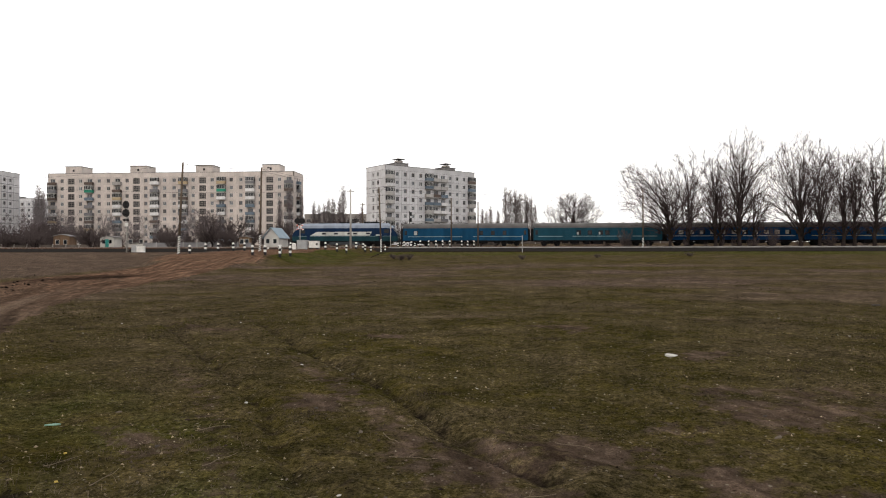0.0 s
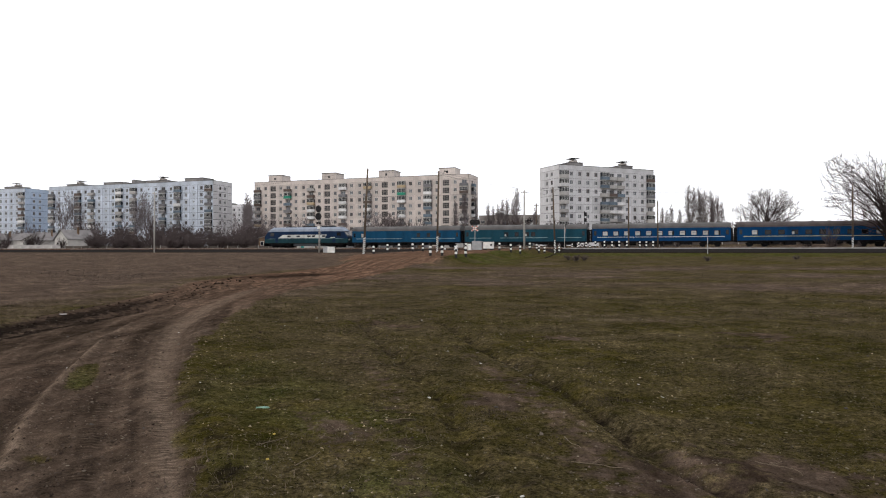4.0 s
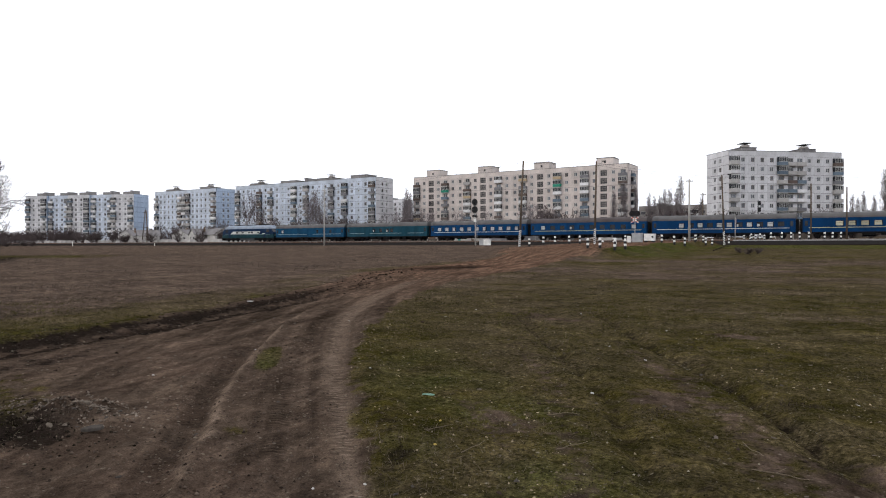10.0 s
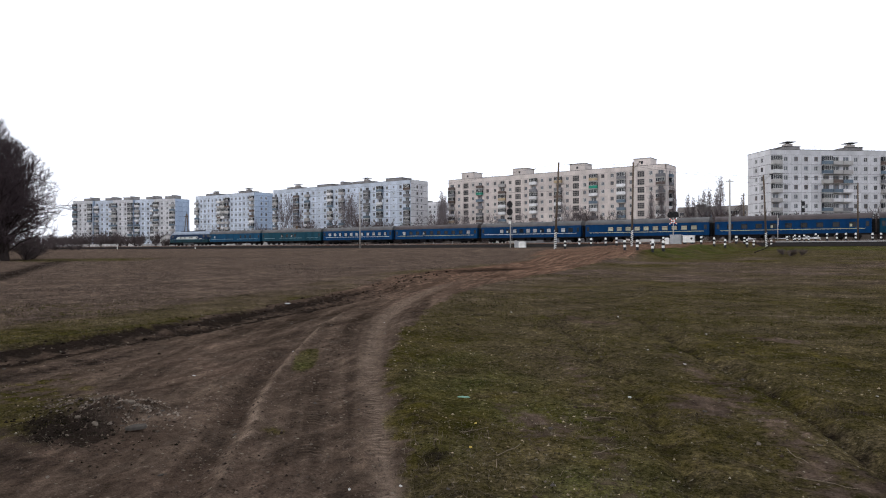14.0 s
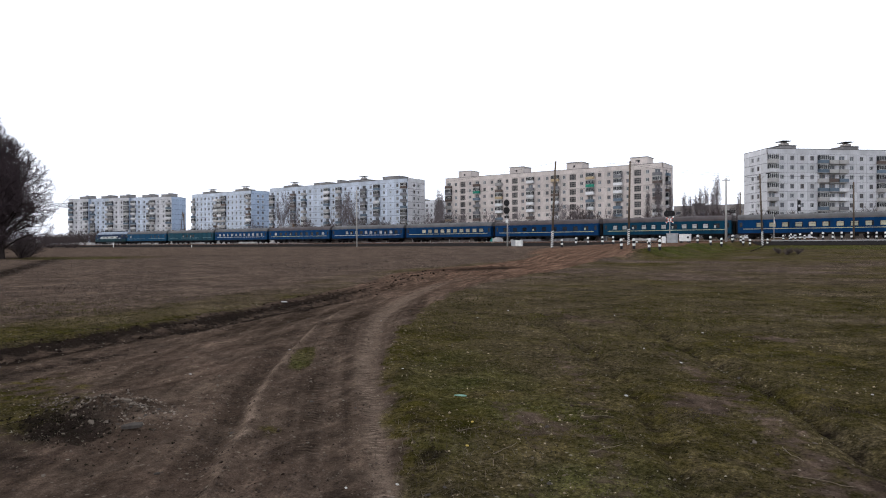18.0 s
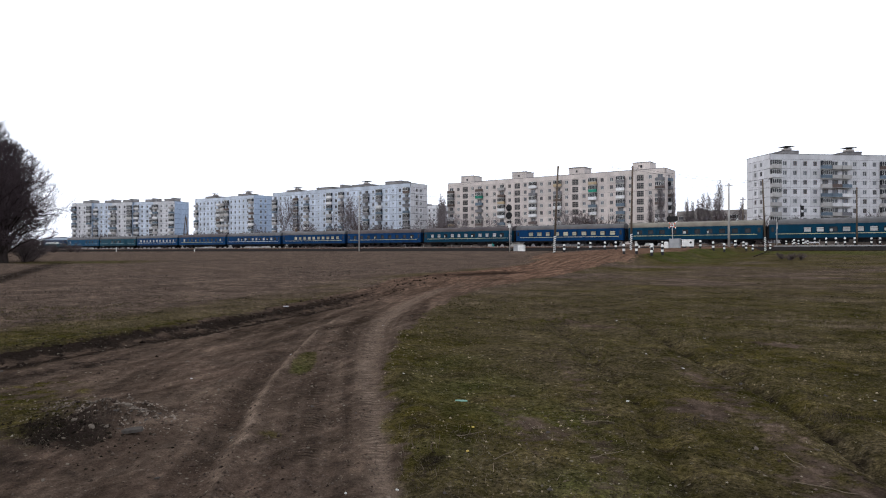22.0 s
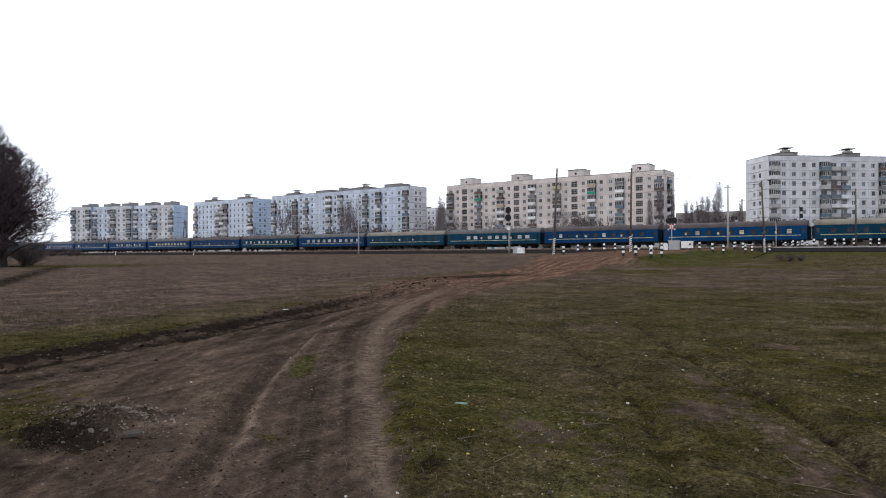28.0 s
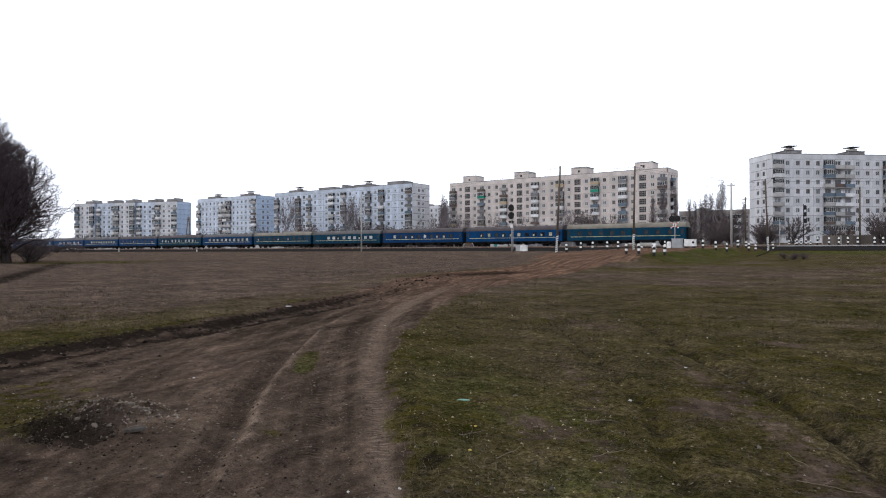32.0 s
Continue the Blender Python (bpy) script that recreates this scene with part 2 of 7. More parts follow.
def base_z(x, y):
    x, y = np.asarray(x, float), np.asarray(y, float)
    z = np.interp(y, PROFILE_Y, PROFILE_Z)
    d = np.abs(x - np.interp(y, ROAD_Y, ROAD_X)) - np.interp(y, ROAD_Y, ROAD_W)
    z = z + 0.75 * np.clip((y - 133) / 9, 0, 1) * np.clip((x + 4) / 12, 0, 1)
    z = z + 0.95 * np.clip((y - 136.5) / 3, 0, 1) * np.clip((150 - y) / 4, 0, 1) * np.clip((6.5 - np.abs(x + 58.5)) / 2, 0, 1)
    road = np.interp(y, ROAD_Y, ROAD_Z) - np.maximum(d, 0) * 0.38
    road = np.where((y > 50) & (y < 170), road, -9)
    on_tracks = (np.abs(y - 112) < 3.4) | (np.abs(y - 125.8) < 3.4)
    road = np.where(on_tracks, np.minimum(road, np.where(y < 118, 2.44, 2.70)), road)
    return np.maximum(z, road)


def ground_z(x, y):
    x, y = np.asarray(x, float), np.asarray(y, float)
    z = base_z(x, y)
    a, b = line_offset(x, y, TRACK_A), line_offset(x, y, TRACK_B)
    r = np.hypot(x, y)
    a = a + 0.10 * fbm(x * 0.8, y * 0.8, 5, 2) + 0.05 * fbm(x * 4, y * 4, 8, 2)
    b = b + 0.5 * fbm(x * 0.5, y * 0.5, 6, 2)
    fade = np.clip((75 - y) / 40, 0, 1)
    grow_w = 1 + np.clip((y - 8) / 25, 0, 2)
    # trodden wheel rut, the crust ridge left of it, and the deep rut beyond the ridge
    ruts = -0.035 * bell(a, 0.15) - 0.03 * bell(a + 0.45, 0.2) + 0.04 * bell(a - 0.45, 0.16)
    ruts = ruts + 0.05 * bell(a + 1.2, 0.055) - 0.05 * bell(a + 1.42, 0.13) - 0.025 * bell(a + 2.1, 0.2)
    ruts = ruts - 0.08 * bell(b + 0.75, 0.22) - 0.06 * bell(b - 0.1, 0.25) + 0.05 * bell(b + 0.32, 0.16) + 0.04 * bell(b + 1.2, 0.2) - 0.04 * bell(b - 1.3, 0.3) - 0.04 * bell(b + 1.75, 0.12) + 0.14 * bell(b + 0.3, 0.9) * fbm(x * 4, y * 4, 53, 3)
    ruts = ruts * (0.75 + 0.9 * (fbm(x * 0.9, y * 0.9, 13, 2) + 0.3))
    for o, depth in ((line_offset(x, y, OLD_RUT_1), 0.055), (line_offset(x, y, OLD_RUT_2), 0.085)):
        o = o + 0.12 * fbm(x, y, 15, 2)
        ruts = ruts - depth * bell(o, 0.11) + 0.4 * depth * bell(o - 0.35, 0.2)
    mound = bell(np.hypot((x + 6.35) / 0.75, (y - 3.35) / 0.5), 1.0)
    near = np.clip((60 - r) / 40, 0, 1)
    soil = np.maximum(bell(a + 0.8, 1.5), bell(b, 2.2))
    rough = near * (0.05 * fbm(x * 1.3, y * 1.3, 11, 3) + 0.045 * (1 - 0.75 * soil) * fbm(x * 6, y * 6, 23, 3))
    rough = rough + 0.45 * fbm(x * 0.07, y * 0.07, 31, 3) * np.clip((r - 12) / 40, 0, 1) * np.where((y > 104) & (y < 135), 0.05, 1)
    rough = rough + 0.10 * fbm(x * 0.6, y * 0.6, 33, 2) * np.clip((r - 10) / 20, 0, 1) * np.where((y > 104) & (y < 135), 0.05, 1)
    rough = rough + near * (soil * 0.022 * fbm(x * 9, y * 9, 41, 3) + 0.02 * fbm(x * 16, y * 16, 43, 2))
    return z + ruts * fade + rough + mound * (0.14 + 0.30 * fbm(x * 5, y * 5, 61, 3))


OLD_RUT_1 = [(-1.0, 4.2), (-1.65, 5.5), (-2.12, 6.55), (-2.46, 7.2), (-3.27, 8.5), (-4.35, 10.1), (-7.5, 15)]
OLD_RUT_2 = [(0.5, 4.9), (-0.25, 5.96), (-0.43, 6.45), (-0.7, 7.13), (-1.16, 7.96), (-1.76, 9.04), (-2.55, 10.3), (-5.2, 15)]


def spread(lo, fine_lo, fine_hi, hi, step, growth, cap_lo=1e9, cap_hi=1e9):
    mid = list(np.arange(fine_lo, fine_hi + 1e-6, step))
    up, s = [], step
    x = mid[-1]
    while x < hi:
        s = min(s * growth, cap_hi if x < 140 else 1e9)
        x += s
        up.append(x)
    down, s, x = [], step, mid[0]
    while x > lo:
        s *= growth
        x -= s
        down.append(x)
    return np.array(down[::-1] + mid + up)


GX = spread(-3500, -9.5, 4.5, 3500, 0.055, 1.035)
GY = spread(-3000, 2.4, 9, 4000, 0.055, 1.03, cap_hi=0.8)


def ground_material():
    """Trodden winter grass, dry weeds, reddish bare earth and dark mud, laid out by where the wheels go; the mud mask
    also holds painted shade.
    """
    m = bpy.data.materials.new("winter_field")
    m.use_nodes = True
    n, l = m.node_tree.nodes, m.node_tree.links
    b = n["Principled BSDF"]
    b.inputs["Roughness"].default_value = 0.95
    b.inputs["Specular IOR Level"].default_value = 0.0
    tc = n.new("ShaderNodeTexCoord")

    def noise_at(scale, detail=5, rough=0.6):
        t = n.new("ShaderNodeTexNoise")
        t.inputs["Scale"].default_value, t.inputs["Detail"].default_value, t.inputs["Roughness"].default_value = scale, detail, rough
        l.new(tc.outputs["Object"], t.inputs[0])
        return t.outputs[0]

    def ramp(src, lo, hi, a=0.0, z=1.0):
        r = n.new("ShaderNodeMapRange")
        for i, v in zip((1, 2, 3, 4), (lo, hi, a, z)):
            r.inputs[i].default_value = v
        l.new(src, r.inputs[0])
        return r.outputs[0]

    def mix(f, c1, c2, how="MIX"):
        x = n.new("ShaderNodeMixRGB")
        x.blend_type = how
        for s, c in zip(x.inputs, (f, c1, c2)):
            if isinstance(c, tuple):
                s.default_value = (*c, 1)
            elif isinstance(c, float):
                s.default_value = c
            else:
                l.new(c, s)
        return x.outputs[0]

    def math2(op, p, q):
        x = n.new("ShaderNodeMath")
        x.operation = op
        for s, v in zip(x.inputs, (p, q)):
            if isinstance(v, float):
                s.default_value = v
            else:
                l.new(v, s)
        return x.outputs[0]

    at = n.new("ShaderNodeAttribute")
    at.attribute_name = "cover"
    sep = n.new("ShaderNodeSeparateColor")
    l.new(at.outputs["Color"], sep.inputs[0])
    soil, mud, dry = sep.outputs[0], sep.outputs[1], sep.outputs[2]
    patch, mid, fine, grit = noise_at(0.28), noise_at(1.7), noise_at(11, 6, 0.7), noise_at(60, 4, 0.7)
    clump = noise_at(4.2, 5, 0.65)
    green = mix(ramp(mid, 0.35, 0.65), (0.025, 0.025, 0.006), (0.068, 0.058, 0.018))
    straw = mix(ramp(fine, 0.35, 0.65), (0.036, 0.031, 0.017), (0.085, 0.070, 0.043))
    turf = mix(ramp(patch, 0.40, 0.62), green, straw)
    turf = mix(math2("MULTIPLY", ramp(clump, 0.42, 0.66), 0.7), turf, straw)
    brown = mix(ramp(clump, 0.3, 0.7), (0.036, 0.028, 0.023), (0.120, 0.092, 0.075))
    brown = mix(ramp(patch, 0.5, 0.7, 0.0, 0.6), brown, (0.115, 0.090, 0.072))
    turf = mix(ramp(dry, 0.0, 1.0), turf, brown)
    lush = math2("MULTIPLY", ramp(dry, 0.0, -1.0), ramp(clump, 0.34, 0.58, 0.35, 1.0))
    turf = mix(lush, turf, mix(ramp(fine, 0.35, 0.65), (0.024, 0.033, 0.008), (0.062, 0.074, 0.020)))
    earth = mix(ramp(mid, 0.3, 0.7), (0.043, 0.032, 0.025), (0.087, 0.066, 0.050))
    earth = mix(ramp(patch, 0.40, 0.7), earth, (0.067, 0.049, 0.038))
    earth = mix(ramp(clump, 0.5, 0.72, 0.0, 0.7), earth, (0.099, 0.076, 0.060))
    clay = n.new("ShaderNodeSeparateXYZ")
    l.new(tc.outputs["Object"], clay.inputs[0])
    earth = mix(math2("MULTIPLY", ramp(clay.outputs[1], 12.0, 40.0), ramp(mid, 0.35, 0.6, 0.35, 1.0)), earth, mix(ramp(clump, 0.35, 0.65), (0.066, 0.038, 0.027), (0.185, 0.116, 0.080)))
    ln = n.new("ShaderNodeAttribute")
    ln.attribute_name = "lane"
    sl = n.new("ShaderNodeSeparateXYZ")
    l.new(ln.outputs["Vector"], sl.inputs[0])

    def streaks(across, seed, fineness=7.5):
        cb = n.new("ShaderNodeCombineXYZ")
        l.new(math2("MULTIPLY", across, fineness), cb.inputs[0])
        l.new(math2("MULTIPLY", sl.outputs[1], 0.16), cb.inputs[1])
        cb.inputs[2].default_value = seed
        t = n.new("ShaderNodeTexNoise")
        t.inputs["Scale"].default_value, t.inputs["Detail"].default_value = 1.0, 4
        l.new(cb.outputs[0], t.inputs[0])
        return t.outputs[0]

    drag = math2("MULTIPLY", math2("ADD", streaks(sl.outputs[0], 1.0), streaks(sl.outputs[2], 5.0)), 0.5)
    earth = mix(1.0, earth, mix(ramp(drag, 0.38, 0.62), (0.68, 0.66, 0.65), (1.22, 1.20, 1.19)), "MULTIPLY")
    lanes = math2("MULTIPLY", math2("ADD", streaks(sl.outputs[0], 9.0, 2.6), streaks(sl.outputs[2], 13.0, 2.2)), 0.5)
    earth = mix(1.0, earth, mix(ramp(lanes, 0.40, 0.60), (0.66, 0.65, 0.64), (1.42, 1.41, 1.40)), "MULTIPLY")
    drift = noise_at(0.55, 6, 0.72)
    turf = mix(1.0, turf, mix(ramp(drift, 0.36, 0.64), (0.72, 0.72, 0.73), (1.30, 1.27, 1.24)), "MULTIPLY")
    mottle, speck = noise_at(1.5, 7, 0.75), noise_at(27, 5, 0.8)
    turf = mix(1.0, turf, mix(ramp(mottle, 0.36, 0.62), (0.72, 0.73, 0.74), (1.28, 1.25, 1.22)), "MULTIPLY")
    turf = mix(1.0, turf, mix(ramp(speck, 0.40, 0.60), (0.56, 0.57, 0.58), (1.52, 1.47, 1.41)), "MULTIPLY")
    earth = mix(1.0, earth, mix(ramp(mottle, 0.36, 0.62), (0.72, 0.74, 0.74), (1.2, 1.18, 1.16)), "MULTIPLY")
    ragged = math2("ADD", soil, math2("MULTIPLY", math2("SUBTRACT", clump, 0.5), 1.4))
    colour = mix(ramp(ragged, 0.34, 0.58), turf, earth)
    darkening = math2("ADD", mud, math2("MULTIPLY", math2("SUBTRACT", clump, 0.5), 1.1))
    colour = mix(ramp(darkening, 0.38, 0.70, 0.0, 0.9), colour, (0.011, 0.0085, 0.0075))
    pale = math2("MULTIPLY", at.outputs["Alpha"], ramp(clump, 0.30, 0.60, 0.25, 1.0))
    colour = mix(pale, colour, (0.178, 0.134, 0.102))

    def wheel(at_a, soft):
        """The width of one wheel's print, at_a metres left of the trodden path."""
        off = math2("ADD", sl.outputs[0], at_a)
        return off, math2("POWER", 2.718, math2("MULTIPLY", math2("MULTIPLY", off, off), soft))

    prints = None
    for at_a, soft in ((0.03, -95.0), (0.62, -110.0)):
        off, width = wheel(at_a, soft)
        lug = math2("SINE", math2("ADD", math2("MULTIPLY", sl.outputs[1], 74.0), math2("ADD", math2("MULTIPLY", math2("ABSOLUTE", off, 0.0), 34.0), math2("MULTIPLY", mid, 7.0))), 0.0)
        one = math2("MULTIPLY", math2("MULTIPLY", lug, width), ramp(noise_at(1.1 + at_a, 4), 0.40, 0.56, 0.15, 1.0))
        prints = one if prints is None else math2("ADD", prints, one)
    prints = math2("MULTIPLY", prints, ramp(soil, 0.4, 0.8))
    # Shading of the tread relief put into the colour as dark and pale bars
    colour = mix(1.0, colour, mix(ramp(prints, -1.0, 1.0), (0.62, 0.60, 0.59), (1.32, 1.31, 1.30)), "MULTIPLY")
    colour = mix(1.0, colour, mix(ramp(grit, 0.3, 0.7), (0.56, 0.56, 0.56), (1.46, 1.46, 1.46)), "MULTIPLY")
    colour = mix(1.0, colour, mix(ramp(fine, 0.3, 0.7), (0.72, 0.72, 0.72), (1.28, 1.28, 1.28)), "MULTIPLY")
    # dark soil showing between the tufts
    gap = math2("MULTIPLY", ramp(noise_at(6.5, 5, 0.72), 0.47, 0.36), ramp(ragged, 0.58, 0.34))
    colour = mix(math2("MULTIPLY", gap, 0.52), colour, (0.013, 0.010, 0.007))
    pit = n.new("ShaderNodeTexVoronoi")
    pit.inputs["Scale"].default_value = 16.0
    l.new(tc.outputs["Object"], pit.inputs[0])
    hole = math2("MULTIPLY", ramp(pit.outputs["Distance"], 0.30, 0.16), ramp(noise_at(2.3, 3), 0.46, 0.56))
    colour = mix(math2("MULTIPLY", hole, 0.65), colour, (0.012, 0.010, 0.007))
    # pale crumbs: chalk, gravel and shreds of straw
    vor = n.new("ShaderNodeTexVoronoi")
    vor.inputs["Scale"].default_value = 9.0
    l.new(tc.outputs["Object"], vor.inputs[0])
    crumb = math2("MULTIPLY", ramp(vor.outputs["Distance"], 0.17, 0.09), ramp(noise_at(3, 2), 0.50, 0.58))
    colour = mix(math2("MULTIPLY", crumb, 0.8), colour, (0.21, 0.185, 0.145))
    bit = n.new("ShaderNodeTexVoronoi")
    bit.inputs["Scale"].default_value = 24.0
    l.new(tc.outputs["Object"], bit.inputs[0])
    scrap = math2("MULTIPLY", ramp(bit.outputs["Distance"], 0.22, 0.12), ramp(noise_at(1.4, 6, 0.75), 0.50, 0.60))
    colour = mix(math2("MULTIPLY", scrap, 0.75), colour, (0.165, 0.145, 0.115))
    l.new(colour, b.inputs["Base Color"])
    bp = n.new("ShaderNodeBump")
    bp.inputs["Strength"].default_value, bp.inputs["Distance"].default_value = 1.0, 0.05
    # turf is lumpy; bare earth is dragged along the lanes and printed by the wheels
    lumps = math2("ADD", math2("ADD", math2("MULTIPLY", fine, 0.8), math2("MULTIPLY", grit, 0.45)), math2("MULTIPLY", clump, 0.6))
    dragged = math2("ADD", math2("ADD", math2("MULTIPLY", drag, 1.6), math2("MULTIPLY", grit, 0.4)), math2("MULTIPLY", prints, 0.45))
    bare = ramp(ragged, 0.34, 0.58)
    blend = math2("ADD", math2("MULTIPLY", lumps, math2("SUBTRACT", 1.0, bare)), math2("MULTIPLY", dragged, bare))
    l.new(blend, bp.inputs["Height"])
    l.new(bp.outputs[0], b.inputs["Normal"])
    return m


def cover(x, y):
    """How far bare earth, mud and dry weeds cover the ground; mud also carries painted shade."""
    a, b = line_offset(x, y, TRACK_A), line_offset(x, y, TRACK_B)
    wob = fbm(x * 0.9, y * 0.9, 71, 3)
    wide = np.interp(y, [3, 5, 8, 12, 15, 25, 37, 55, 80], [-0.22, -0.18, 0.05, 0.4, 0.7, 1.4, 2.8, 2.6, 6.0])
    soil = np.clip((a + 3.4 + wob) / 0.6, 0, 1) * np.clip((0.42 + wide + 0.5 * wob - a) / 0.35, 0, 1)
    soil = np.maximum(soil, np.clip((1.75 + 0.5 * wide - np.abs(b - 0.35 + 0.8 * wob)) / 0.7, 0, 1))
    soil = np.maximum(soil, 0.92 * ((a < 0) & (b > 0) & (y < 26) & (y > -8)))
    strip = bell(a + 0.98, 0.15) * np.maximum(bell(y - 6.9, 0.7), 0.3 * bell(y - 4.0, 0.4))
    soil = np.clip(soil - 1.9 * strip, 0, 1)
    worn = line_offset(x, y, OLD_RUT_2)
    soil = np.maximum(soil, 0.50 * np.maximum(bell(worn + 0.45, 0.28), 0.8 * bell(line_offset(x, y, OLD_RUT_1) + 0.5, 0.3)) * np.clip((13 - y) / 4, 0, 1))
    bald = np.clip(2.6 * fbm(x * 0.55, y * 0.55, 101, 4) - 0.12, 0, 0.62) * np.clip((26 - np.hypot(x, y)) / 10, 0, 1)
    soil = np.maximum(soil, bald * (a > 1.2))
    hump = bell(np.hypot((x + 7.0) / 0.9, (y - 2.75) / 0.45), 1.0) + 0.35 * bell(np.hypot((x + 9.0) / 0.9, (y - 4.0) / 0.7), 1.0)
    hump = 0.65 * hump + 0.45 * bell(np.hypot((x + 7.9) / 1.5, (y - 3.3) / 0.8), 1.0)
    soil = np.clip(soil - hump, 0, 1)
    soil = np.maximum(soil, np.where((y > 60) & (y < 140), np.clip(1.6 - np.abs(x - np.interp(y, ROAD_Y, ROAD_X)) / 4.5, 0, 1), 0))
    bed = ((y > 108.5) & (y < 115.5)) | ((y > 122) & (y < 131))
    soil = np.maximum(soil, np.where(bed, 0.9, 0))
    mud = np.maximum(np.maximum(1.05 * bell(b + 0.6, 0.6), 0.85 * bell(b - 0.3, 0.35)), 0.6 * bell(b - 1.1, 0.6) * np.clip((8 - y) / 3, 0, 1)) * np.clip((26 - y) / 12, 0, 1)
    mud = np.maximum(mud, 0.72 * bell(b + 1.75, 0.13) * np.clip((22 - y) / 5, 0, 1))
    mud = np.maximum(mud, 0.44 * bell(a + 1.42, 0.12) * (y < 12))
    mud = np.maximum(mud, 0.62 * bell(a - 0.36, 0.2) * np.clip((6.5 - y) / 2, 0.3, 1) * np.clip(0.75 + 2.4 * fbm(x * 1.8, y * 1.8, 103, 3), 0.2, 1.1) * (y < 12))
    mud = np.maximum(mud, 0.46 * bell(a + 0.32, 0.14) * (y < 14))
    for line, darkening in ((OLD_RUT_1, 0.50), (OLD_RUT_2, 0.54)):
        o = line_offset(x, y, line) + 0.12 * fbm(x, y, 15, 2)
        mud = np.maximum(mud, darkening * bell(o, 0.17))
    mud = np.maximum(mud, 0.75 * bell(np.hypot((x + 23.3) / 3.0, (y - 38) / 8.5), 1.0))
    # Lens vignette put into the mask: ground grows darker towards the camera
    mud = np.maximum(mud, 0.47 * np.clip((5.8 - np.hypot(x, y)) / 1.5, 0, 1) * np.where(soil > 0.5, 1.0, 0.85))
    mud = np.maximum(mud, 1.05 * bell(np.hypot((x + 6.2) / 0.8, (y - 2.9) / 0.42), 1.0))
    mud = np.maximum(mud, np.maximum(0.6 * bell(np.hypot((x + 5.7) / 1.0, (y - 2.2) / 0.55), 1.0), 0.44 * bell(np.hypot((x + 6.4) / 2.0, (y - 2.6) / 0.9), 1.0)))
    # Shade under the thicket trees, painted into the ground through the mud mask
    mud = np.maximum(mud, 0.45 * bell(np.hypot((x + 98) / 12, (y - 42) / 7), 1.0))
    mud = np.maximum(mud, np.where(bed, 0.7, 0))
    mud = np.maximum(mud, 0.8 * bell((y + 0.544 * x + 7.6) / 1.6, 1.0) * (x < -34) * (x > -95))
    r = np.hypot(x, y)
    far = np.clip((r - 12) / 22, 0, 1)
    dry = np.clip(far * (0.48 + 3.0 * fbm(x * 0.12, y * 0.16, 91, 4)), 0, 1)
    dry = np.where(b < -2.2, np.maximum(dry, 0.97 * np.clip((-b - 3.2 - wob) / 1.5, 0, 1)), dry)
    slope = np.clip((y - 66) / 8, 0, 1) * np.clip((112 - y) / 4, 0, 1) * (x > -27)
    dry = dry * (1 - 0.8 * slope)
    dry = np.maximum(dry, 0.9 * bell((y - 27) / 8, 1.0) * np.clip((x - 3) / 6, 0, 1) * np.clip(0.5 + 2.5 * fbm(x * 0.3, y * 0.3, 93, 3), 0, 1))
    dry = np.maximum(dry, 0.6 * np.clip((y - 131) / 4, 0, 1))
    mud = np.maximum(mud, 1.0 * ((y > 106) & (y < 110.4) & (x > -17)))
    # fresher grass: along the track's edge, on the mound by the crossing and on the bank
    lush = 0.95 * bell(a - 1.2, 0.8) * np.clip((9.5 - y) / 2, 0, 1) * (y > 1.5) + 0.5 * bell(b + 1.7, 0.42) * np.clip((24 - y) / 8, 0, 1)
    lush = lush + 1.7 * np.clip((y - 64) / 5, 0, 1) * np.clip((100 - y) / 5, 0, 1) * bell((x + 21 + 0.12 * (y - 70)) / 5.5, 1.0)
    lush = lush + 1.3 * np.clip((y - 94) / 3, 0, 1) * np.clip((108 - y) / 2, 0, 1) * (x > -18)
    lush = lush + 1.3 * bell(a + 0.98, 0.17) * bell(y - 6.9, 0.7)
    # Greener ground under the thicket, part of the shade painted there
    lush = lush + 1.2 * bell(np.hypot((x + 97) / 13, (y - 46) / 9), 1.0)
    lush = np.clip(lush * (0.55 + 1.6 * fbm(x * 0.8, y * 0.8, 97, 3)), 0, 1)
    dry = np.where(lush > 0.15, np.minimum(dry * (1 - lush), 1) - lush, dry)
    return soil, mud, dry


def crust(x, y):
    """Pale dried crust: on the ridge between the ruts and along the trodden wheel path."""
    a = line_offset(x, y, TRACK_A) + 0.10 * fbm(x * 0.8, y * 0.8, 5, 2) + 0.05 * fbm(x * 4, y * 4, 8, 2)
    near = np.clip((30 - y) / 8, 0, 1)
    c = np.maximum(1.3 * bell(a + 1.24, 0.05) * np.clip((14 - y) / 4, 0, 1) * np.clip(0.8 + 2.2 * fbm(x * 1.2, y * 1.2, 105, 3), 0.2, 1.1), 0.85 * bell(a + 0.03, 0.048 + 0.010 * np.clip(y, 0, 40)))
    rubble = bell(np.hypot((x + 6.4) / 0.75, (y - 3.6) / 0.38), 1.0) * np.clip(0.3 + 3 * fbm(x * 6, y * 6, 3, 2), 0, 1)
    verge = 0.55 * bell(np.hypot((x + 3.0) / 3.0, (y - 16.8) / 0.9), 1.0) * np.clip(0.3 + 3 * fbm(x * 3, y * 3, 4, 2), 0, 1)
    return np.maximum(np.maximum(c * near, 0.8 * rubble), verge)


